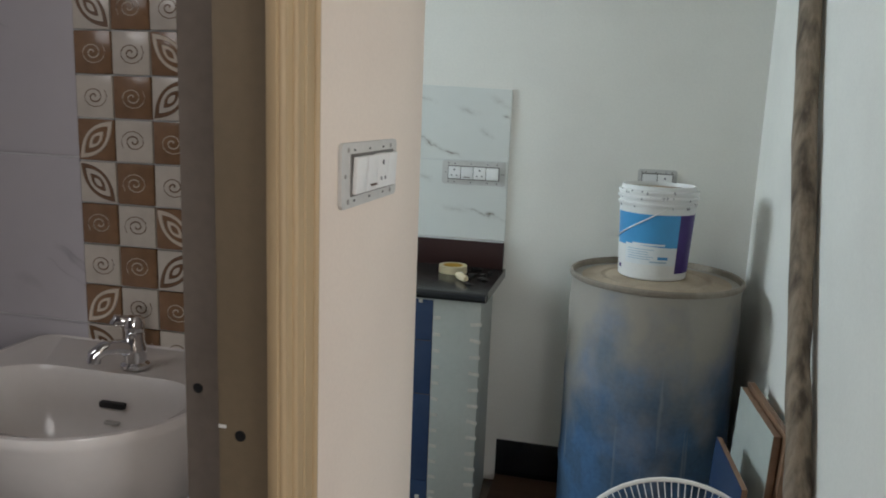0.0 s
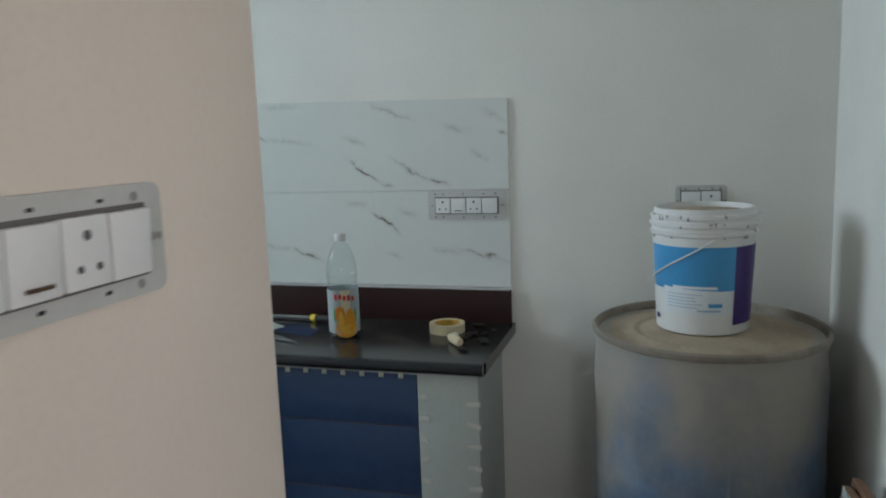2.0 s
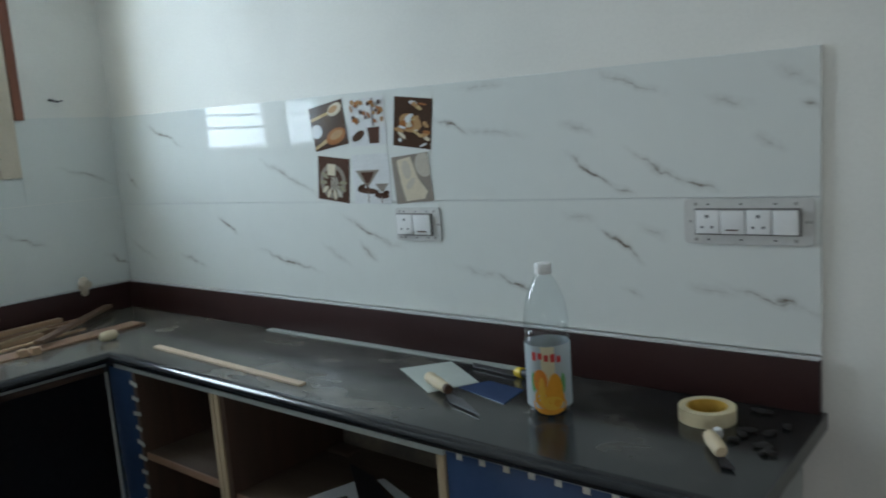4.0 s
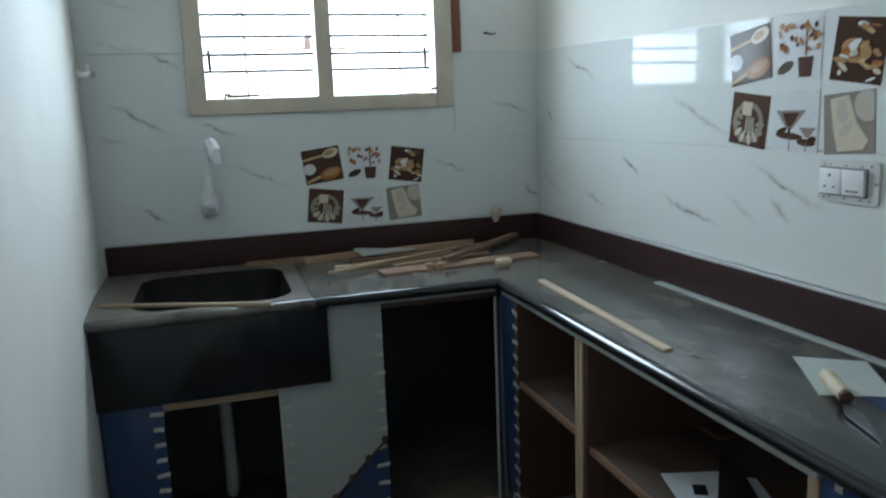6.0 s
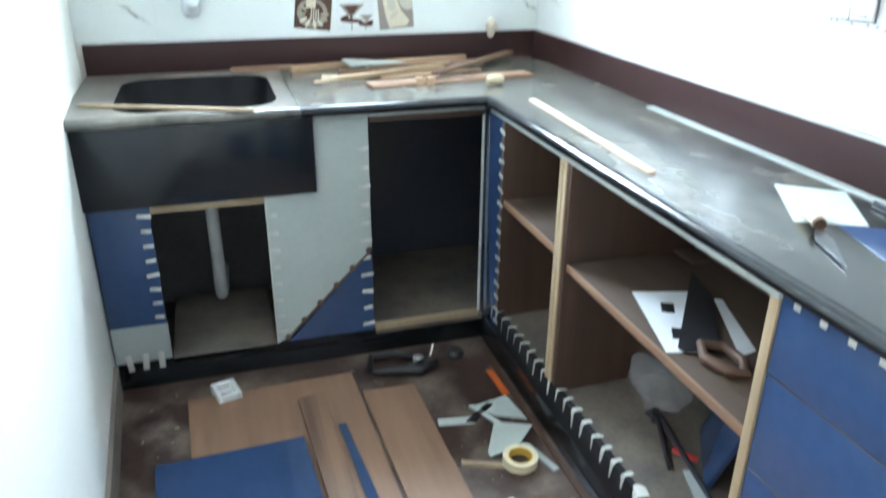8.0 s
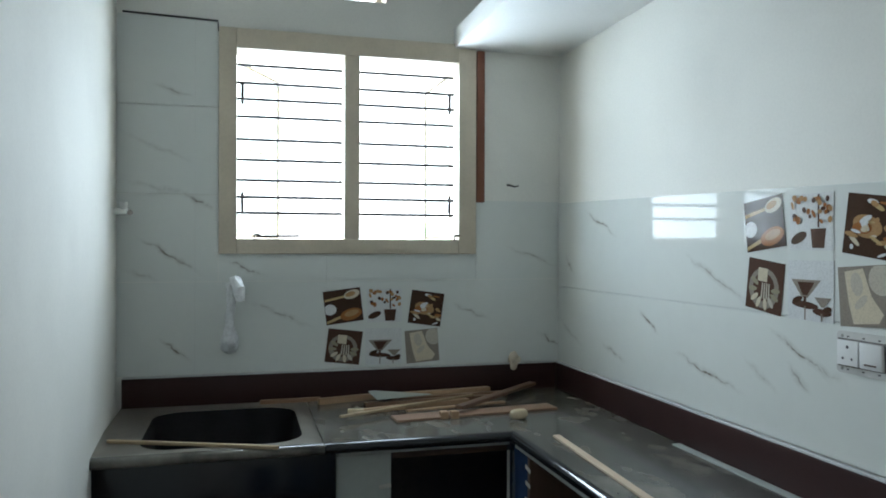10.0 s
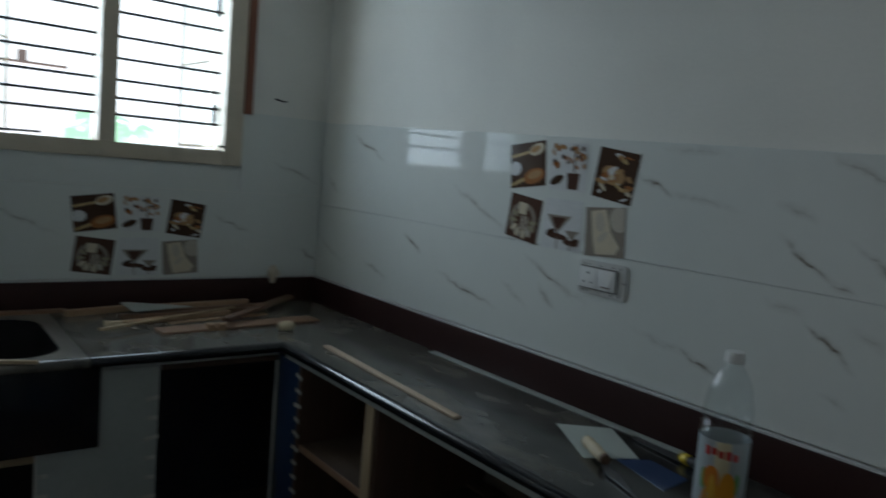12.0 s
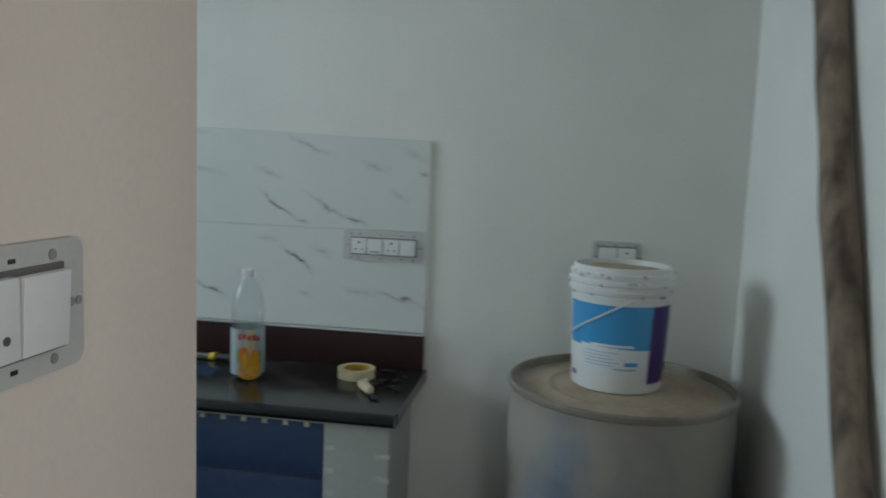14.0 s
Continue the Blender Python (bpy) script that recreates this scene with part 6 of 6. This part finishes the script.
single("paper_sheet", bm, M_PAPER, (0, 0, 0.534), "white folded sheet beside the saw", "paper", "papers")
saw = thing("hand_saw", (-1.16, 3.0, 0.534), "old hand saw with a dark wooden handle", "saw")
bm = B()
prism(bm, [(-1.325, 3.085), (-1.21, 3.06), (-1.0, 2.935), (-1.012, 2.86), (-1.03, 2.855)], 0.540, 0.542)
part("blade", bm, M_BAR, saw)
bm = B()
tube(bm, [(-1.02, 2.90, 0.546), (-0.975, 2.877, 0.546), (-0.92, 2.892, 0.546), (-0.905, 2.917, 0.546), (-0.945, 2.942, 0.546), (-1.0, 2.94, 0.546)], 0.011, 10, closed=True)
part("handle", bm, M_SAWH, saw)
bm = B()
box(bm, -1.455, -1.37, 3.12, 3.17, 0.5335, 0.543, 0.002)
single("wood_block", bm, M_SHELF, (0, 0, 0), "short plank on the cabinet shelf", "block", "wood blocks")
pl = thing("pincers", (-1.3, 3.04, 0.10), "long black iron pincers on the bottom board", "pincers")
for a, b, c in (((-1.36, 3.05), (-1.32, 3.055), (-1.16, 2.985)), ((-1.36, 3.07), (-1.30, 3.06), (-1.02, 3.01))):
    bm = B()
    tube(bm, [(a[0], a[1], 0.112), (b[0], b[1], 0.114), (c[0], c[1], 0.108)], [0.010, 0.008, 0.005], 10)
    part("lever", bm, M_BAR, pl)
bm = B()
lathe(bm, [(0.013, 0), (0.014, 0.02), (0.009, 0.022)], 14, m=Matrix.Translation((-1.33, 3.056, 0.102)))
part("rivet", bm, M_BAR, pl)
pl.matrix_basis = pose(-1.238, 2.99, 0.160)
bm = B()
prism(bm, [(-1.15, 3.015), (-1.142, 3.045), (-1.004, 3.0), (-1.006, 2.97)], 0, 0.003)
single("steel_rule", bm, M_SAGE, (0.062, -0.05, 0.160), "grey metal rule in the cabinet", "rule")
bm = B()
tube(bm, [(-1.215, 3.03, 0.108), (-1.165, 3.065, 0.108)], 0.007, 8)
single("pencil", bm, M_RED, (0.062, -0.05, 0.060), "short red pencil stub in the cabinet", "pencil")
bm = B()
box(bm, -0.115, 0.105, -0.006, 0.006, 0, 0.28, 0.0015)
single("laminate_offcut", bm, M_BLUE, (0, 0, 0), "navy laminated board standing in the cabinet", "board", rot=pose(-1.108, 3.035, 0.160, -20, 0, -32))
bm = B()
bmesh.ops.create_icosphere(bm, subdivisions=4, radius=0.06, matrix=Matrix.Diagonal((1.8, 1.0, 0.9, 1)))
for v in bm.verts:
    v.co += 0.03 * noise.noise_vector(v.co * 22)
single("plastic_bag", bm, M_FILM, (-1.335, 3.05, 0.222), "crumpled clear plastic bag in the cabinet", "bag")

# ---------- things on the floor ----------
def sheet(name, pts, z, th, m, label, category, group=""):
    bm = B()
    prism(bm, pts, 0, th)
    return single(name, bm, m, (0, 0, z), label, category, group)


sheet("plywood_sheet", [(-1.918, 1.865), (-1.932, 2.352), (-0.95, 2.380), (-0.95, 1.90)], 0.0, 0.012, M_BOARD, "tan plywood sheet on the floor", "board", "boards on the floor")
sheet("plywood_sheet", [(-1.823, 2.366), (-1.818, 2.524), (-0.90, 2.545), (-0.90, 2.395)], 0.0, 0.010, M_BOARD, "long tan plywood strip on the floor", "board", "boards on the floor")
sheet("laminate_sheet", [(-1.625, 1.787), (-1.640, 2.167), (-1.00, 2.205), (-1.05, 1.815)], 0.013, 0.010, M_BLUE, "glossy navy laminated sheet on the plywood", "board", "boards on the floor")
sheet("old_plank", [(-1.794, 2.172), (-1.81, 2.250), (-0.95, 2.272), (-0.95, 2.212)], 0.0245, 0.016, M_OLD, "dark weathered plank with gouged grain", "plank", "boards on the floor")
sheet("laminate_strip", [(-1.672, 2.268), (-1.672, 2.288), (-0.95, 2.345), (-0.95, 2.305)], 0.0125, 0.006, M_BLUE, "narrow navy laminate strip", "strip", "boards on the floor")
sheet("narrow_plank", [(-1.262, 2.640), (-1.258, 2.722), (-0.80, 2.745), (-0.80, 2.655)], 0.0, 0.012, M_OLD, "narrow brown plank by the plinth", "plank", "boards on the floor")
sheet("wood_strip", [(-1.95, 2.795), (-1.95, 2.805), (-1.0, 2.805), (-1.0, 2.795)], 0.0, 0.008, M_SAWH, "thin strip of wood along the plinth", "strip", "boards on the floor")
sheet("orange_strip", [(-1.835, 2.765), (-1.83, 2.785), (-1.695, 2.79), (-1.70, 2.768)], 0.0, 0.004, M_ORANGE, "short orange plastic strip", "strip")
sheet("white_sheet", [(-1.44, 1.742), (-1.445, 1.785), (-1.10, 1.80), (-1.10, 1.745)], 0.0, 0.006, M_PAPER, "white offcut under the navy sheet", "board")
for pts, z in (([(-1.635, 2.545), (-1.62, 2.65), (-1.588, 2.644), (-1.606, 2.54)], 0.0), ([(-1.665, 2.655), (-1.69, 2.775), (-1.565, 2.792), (-1.605, 2.71)], 0.0),
               ([(-1.665, 2.648), (-1.668, 2.664), (-1.525, 2.735), (-1.515, 2.715)], 0.004), ([(-1.568, 2.692), (-1.525, 2.79), (-1.447, 2.713), (-1.428, 2.631), (-1.45, 2.63)], 0.0085),
               ([(-1.475, 2.73), (-1.46, 2.755), (-1.345, 2.790), (-1.34, 2.772)], 0.0)):
    sheet("laminate_scrap", pts, z, 0.0035, M_CARD, "angular pale grey laminate scrap", "scrap", "laminate scraps")
sheet("plastic_strip", [(-1.60, 2.62), (-1.59, 2.64), (-1.655, 2.72), (-1.665, 2.705)], 0.0035, 0.004, M_BLACK, "short black strip under the scraps", "strip")
sheet("pine_batten", [(-1.445, 2.553), (-1.43, 2.551), (-1.385, 2.66), (-1.40, 2.665)], 0.0, 0.008, M_EDGE, "short raw pine batten on the floor", "stick")
tape_roll((-1.385, 2.695, 0.012), 0.046, 0.024)
sd = thing("screwdriver", (-1.27, 2.437, 0.010), "red-handled screwdriver on the plywood", "screwdriver", rot=36)
bm = B()
lathe(bm, [(0.004, 0.0), (0.0075, 0.006), (0.0085, 0.03), (0.009, 0.10), (0.011, 0.115), (0.011, 0.128), (0.006, 0.136)], 14, m=pose(0.015, 0, 0.0115, 0, 90, 0))
part("handle", bm, M_RED, sd, local=True)
bm = B()
tube(bm, [(-0.022, 0, 0.0105), (0.018, 0, 0.0115)], 0.004, 8)
part("shaft", bm, M_STEEL, sd, local=True)
kn = thing("spool", (-1.23, 2.63, 0.0), "small white and amber plastic fitting", "fitting")
bm = B()
lathe(bm, [(0.012, 0), (0.012, 0.02), (0.008, 0.022)], 12, m=Matrix.Translation((-1.252, 2.618, 0)))
part("cap", bm, M_WHITE, kn)
bm = B()
tube(bm, [(-1.245, 2.62, 0.010), (-1.20, 2.645, 0.018)], 0.005, 8)
tube(bm, [(-1.20, 2.625, 0.02), (-1.19, 2.655, 0.02)], 0.008, 8)
part("stem", bm, M_TAPECORE, kn)
bx = thing("junction_box", (-1.925, 1.975, 0.0), "small square white plastic frame on the floor", "box", rot=15)
bm = B()
for x0, x1, y0, y1 in ((-0.045, 0.045, -0.035, -0.022), (-0.045, 0.045, 0.022, 0.035), (-0.045, -0.03, -0.022, 0.022), (0.03, 0.045, -0.022, 0.022)):
    box(bm, x0, x1, y0, y1, 0, 0.028, 0.003)
part("frame", bm, M_WHITE, bx, local=True)
bm = B()
box(bm, -0.03, 0.03, -0.022, 0.022, 0.0, 0.006)
part("base", bm, M_PLATE, bx, local=True)
dr = thing("power_tool", (-1.93, 2.53, 0), "black hand tool with bright metal fittings and a loop frame", "tool")
bm = B()
tube(bm, [(-1.925, 2.41, 0.012), (-1.985, 2.425, 0.02), (-1.985, 2.50, 0.022), (-1.95, 2.56, 0.022)], 0.011, 8)
part("frame", bm, M_BLACK, dr)
bm = B()
tube(bm, [(-1.91, 2.42, 0.012), (-1.895, 2.49, 0.016), (-1.87, 2.56, 0.02), (-1.90, 2.62, 0.022)], [0.01, 0.014, 0.02, 0.012], 10)
part("handle", bm, M_BLACK, dr)
bm = B()
lathe(bm, [(0.014, 0), (0.018, 0.01), (0.018, 0.03), (0.01, 0.036)], 14, m=pose(-1.93, 2.57, 0.0))
part("chuck", bm, M_STEEL, dr)
bm = B()
tube(bm, [(-1.94, 2.61, 0.01), (-1.955, 2.625, 0.055)], 0.006, 8)
part("lever", bm, M_CHROME, dr)
bm = B()
lathe(bm, [(0.028, 0), (0.03, 0.012), (0.02, 0.024)], 16, m=Matrix.Translation((-1.95, 2.70, 0)))
single("rubber_cap", bm, M_BLACK, (0, 0, 0), "black rubber cap by the plinth", "cap")
bm = B()
tube(bm, [(-1.42, 1.76, 0.022), (-1.36, 1.782, 0.022), (-1.28, 1.775, 0.018)], [0.014, 0.018, 0.012], 10)
single("chair_rung", bm, M_SAWH, (0, 0, 0), "dark curved wooden handle on the white offcut", "rung")
rd = random.Random(77)
bm = B()
for k in range(240):
    x, y = rd.uniform(-1.98, -0.75), rd.uniform(1.74, 2.78)
    s = rd.uniform(0.002, 0.007)
    box(bm, -s, s, -s * 0.4, s * 0.4, 0, 0.0015, 0, 0, turn=pose(x, y, 0.0002, 0, 0, rd.uniform(0, 180)))
tagged(new("sawdust_chips", finish("sawdust_chips", bm, M_CONC)), "pale wood chips scattered over the floor", "wood chips", kind="stuff")

# ---------- the corner by the drum ----------
sheet("floor_plank", [(-0.19, 2.86), (-0.19, 3.20), (0.05, 3.20), (0.05, 2.86)], 0.0, 0.04, M_SAWH, "dark brown board on the floor behind the drum", "board")
pole = B()
tube(pole, [(0.588, 1.90, 0.0), (0.592, 2.03, 0.33), (0.600, 2.165, 0.64), (0.597, 2.275, 0.88), (0.603, 2.385, 1.12), (0.598, 2.475, 1.36), (0.602, 2.605, 1.69), (0.599, 2.72, 2.0), (0.602, 2.83, 2.32)],
     [0.027, 0.025, 0.028, 0.025, 0.028, 0.026, 0.029, 0.027, 0.026], 16)
bmesh.ops.subdivide_edges(pole, edges=pole.edges[:], cuts=2, use_grid_fill=True)
for v in pole.verts:
    v.co += 0.006 * noise.noise_vector(Vector((v.co.x * 25, v.co.y * 25, v.co.z * 7)))
single("wooden_pole", pole, M_POLE, (0, 0, 0), "rough weathered pole leaning along the white wall", "pole")


def leaning(name, x, y0, y1, h, th, m_face, label, lean):
    ob = thing(name, (x, (y0 + y1) / 2, 0), label, "board", "boards by the drum", rot=4)
    L = (y1 - y0) / 2
    bm = B()
    box(bm, -th, -0.001, -L, L, 0, h, 0.001)
    bmesh.ops.transform(bm, matrix=Matrix.Rotation(radians(lean), 4, "Y"), verts=bm.verts)
    part("core", bm, M_BOARD, ob, "raw wood core", local=True)
    bm = B()
    box(bm, -th - 0.0015, -th, -L, L, 0, h)
    bmesh.ops.transform(bm, matrix=Matrix.Rotation(radians(lean), 4, "Y"), verts=bm.verts)
    part("face", bm, m_face, ob, "laminate face", local=True)
    return ob


leaning("laminated_board", 0.562, 2.33, 2.66, 0.680, 0.018, M_CARD, "pale grey laminated board leaning by the drum", 2)
leaning("laminated_board", 0.583, 2.31, 2.68, 0.69, 0.016, M_BOARD, "raw wood board leaning by the drum", 2)
leaning("laminated_board", 0.604, 2.32, 2.66, 0.67, 0.016, M_BOARD, "raw wood board leaning by the drum", 1)
leaning("laminated_board", 0.482, 2.25, 2.54, 0.575, 0.014, M_BLUE, "navy laminated board leaning by the drum", 3)

FC, FR = (0.345, 2.05, 0.458), 0.216
fan = thing("table_fan", (FC[0], FC[1], 0), "white table fan with a wire guard, on the floor", "fan")
bm = B()
tube(bm, [(FC[0] + FR * math.cos(2 * math.pi * k / 48), FC[1], FC[2] + FR * math.sin(2 * math.pi * k / 48)) for k in range(48)], 0.005, 8, closed=True)
guard = part("guard_ring", bm, M_WHITE, fan)
for k in range(96):
    a = 2 * math.pi * k / 96
    bm = B()
    tube(bm, [(FC[0] + r * math.cos(a), FC[1] + d, FC[2] + r * math.sin(a)) for r, d in ((0.05, -0.05), (0.13, -0.045), (0.185, -0.025), (FR, 0.0))], 0.0011, 4)
    part("guard_wire", bm, M_WHITE, guard)
bm = B()
lathe(bm, [(0.055, -0.004), (0.055, 0.006), (0.045, 0.010)], 28, m=pose(FC[0], FC[1] - 0.048, FC[2], 90))
part("guard_badge", bm, M_WHITE, fan)
for k in range(3):
    bm = B()
    pts = [(0.03, -0.03), (0.15, -0.07), (0.17, 0.0), (0.13, 0.06), (0.03, 0.02)]
    prism(bm, pts, -0.002, 0.002, m=pose(FC[0], FC[1], FC[2]) @ Matrix.Rotation(math.pi / 2, 4, "X") @ Matrix.Rotation(2 * math.pi * k / 3, 4, "Z") @ Matrix.Rotation(0.3, 4, "X"))
    part("blade", bm, M_CLEAR, fan, "clear plastic blade")
bm = B()
lathe(bm, [(0.02, -0.02), (0.05, 0.0), (0.06, 0.05), (0.05, 0.11), (0.02, 0.13)], 24, m=pose(FC[0], FC[1] + 0.15, FC[2], 90))
part("motor", bm, M_WHITE, fan)
bm = B()
tube(bm, [(FC[0], FC[1] + 0.08, 0.02), (FC[0], FC[1] + 0.08, FC[2])], 0.018, 12)
part("stem", bm, M_WHITE, fan)
bm = B()
lathe(bm, [(0.13, 0), (0.135, 0.01), (0.12, 0.03), (0.03, 0.05)], 36, m=Matrix.Translation((FC[0], FC[1] + 0.08, 0)))
part("base", bm, M_WHITE, fan)

# ---------- glowing distance -------
def glow(name, color, strength):
    """Plain emission: bright sunlit distance is given its own glow."""
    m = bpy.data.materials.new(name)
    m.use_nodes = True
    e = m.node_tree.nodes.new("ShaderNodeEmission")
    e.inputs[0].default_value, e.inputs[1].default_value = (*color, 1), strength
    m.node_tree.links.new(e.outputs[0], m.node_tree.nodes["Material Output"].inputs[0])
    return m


bm = B()
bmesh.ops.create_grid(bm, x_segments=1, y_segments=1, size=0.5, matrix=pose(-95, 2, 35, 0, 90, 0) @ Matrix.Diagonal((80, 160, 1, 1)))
setting("backdrop", bm, glow("bright_haze", (0.96, 1.0, 0.97), 6.5), "bright hazy sky", "backdrop")
# The facade emits light so that it looks sun-bleached through the window.
bm = B()
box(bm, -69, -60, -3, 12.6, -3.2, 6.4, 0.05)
setting("backdrop_house", bm, glow("glowing_facade", (1.0, 0.99, 0.97), 6.0), "pale house far off, lit by its own glow", "backdrop")
bm = B()
box(bm, -69.2, -59.8, 6.4, 12.8, 6.42, 6.60, 0.02)
box(bm, -60.4, -59.9, 9.6, 10.25, 6.60, 7.35, 0.03)
setting("backdrop_parapet", bm, M_ROOF, "reddish parapet with a small chimney on the far house", "backdrop")
rh = random.Random(3)
# Leaves give off their pale green themselves, in place of sunlight.
bm = B()
for cy, cz, reach in ((15.4, 2.9, 2.0), (17.6, 2.4, 1.7), (13.9, 2.0, 1.5)):
    for k in range(26):
        a, lift, old = rh.uniform(0, 6.28), rh.uniform(0.1, 1.2), Vector((-61, cy, cz))
        for j in range(1, 9):
            q = j / 8
            p = Vector((-61 + 0.4 * math.cos(a) * q, cy + math.cos(a) * reach * q, cz + reach * (lift * q - 0.9 * q * q)))
            for sg in (-1, 1):
                bm.faces.new([bm.verts.new(v) for v in (old, p, p + Vector((0, sg * 0.12, -0.35)))])
            old = p
setting("backdrop_palms", bm, glow("glowing_leaves", (0.50, 0.95, 0.56), 4.4), "pale green palm crowns far off, lit by their own glow", "backdrop")

# ---------- wall tiles ----------
def grout_and_tiles():
    """Marble print tiles on the north and west walls, two rows, with fine joints."""
    J = [-2.615, -2.395, -1.95, -1.505, -1.06, -0.62, -0.205]
    Z0, ZJ = 0.9415, 1.226

    def top_at(x):
        return 1.482 + (-0.205 - x) * 0.027

    for x0, x1 in zip(J, J[1:]):
        a, b = x0 + 0.0001, x1 - 0.0001
        slab_tile(wall_north, a, b, TILE_N, YN + 0.001, Z0, ZJ - 0.001, M_TILE)
        bm = B()
        prism(bm, [(a, ZJ + 0.001), (b, ZJ + 0.001), (b, top_at(b)), (a, top_at(a))], TILE_N, YN + 0.001, m=Matrix(((1, 0, 0, 0), (0, 0, 1, 0), (0, 1, 0, 0), (0, 0, 0, 1))))
        es = [e for e in bm.edges if all(abs(v.co.y - TILE_N) < 1e-6 for v in e.verts) and abs(e.verts[0].co.x - e.verts[1].co.x) > 0.05]
        bmesh.ops.bevel(bm, geom=es, offset=0.0012, segments=1, affect="EDGES")
        ob = new("tile", finish("tile", bm, M_TILE))
        ob.parent = wall_north
    bm = B()
    box(bm, -2.614, -0.206, YN - 0.0045, YN + 0.001, Z0, 1.478)
    g = new("grout", finish("grout", bm, M_GROUT))
    g.parent = wall_north
    ys = [south_face(XW) + 0.002, 1.885, 2.33, 2.775, TILE_N - 0.001]
    rows = [(Z0, 1.255), (1.257, 1.552), (1.554, 1.852), (1.854, 2.152)]
    for y0, y1 in zip(ys, ys[1:]):
        for r, (z0, z1) in enumerate(rows):
            cells = [(y0 + 0.0001, y1 - 0.0001)]
            for a, b in cells:
                if r == 0:
                    slab_tile(wall_west, XW - 0.001, TILE_W, a, b, z0, z1, M_TILEW)
                    continue
                if a < 1.958:
                    slab_tile(wall_west, XW - 0.001, TILE_W, a, min(b, 1.960), z0, z1, M_TILEW)
                if r == 1 and b > 1.962 and a < 2.886:
                    slab_tile(wall_west, XW - 0.001, TILE_W, max(a, 1.9615), min(b, 2.886), z0, 1.351, M_TILEW)
                if r == 1 and b > 2.888:
                    slab_tile(wall_west, XW - 0.001, TILE_W, max(a, 2.8875), b, z0, z1, M_TILEW)


grout_and_tiles()
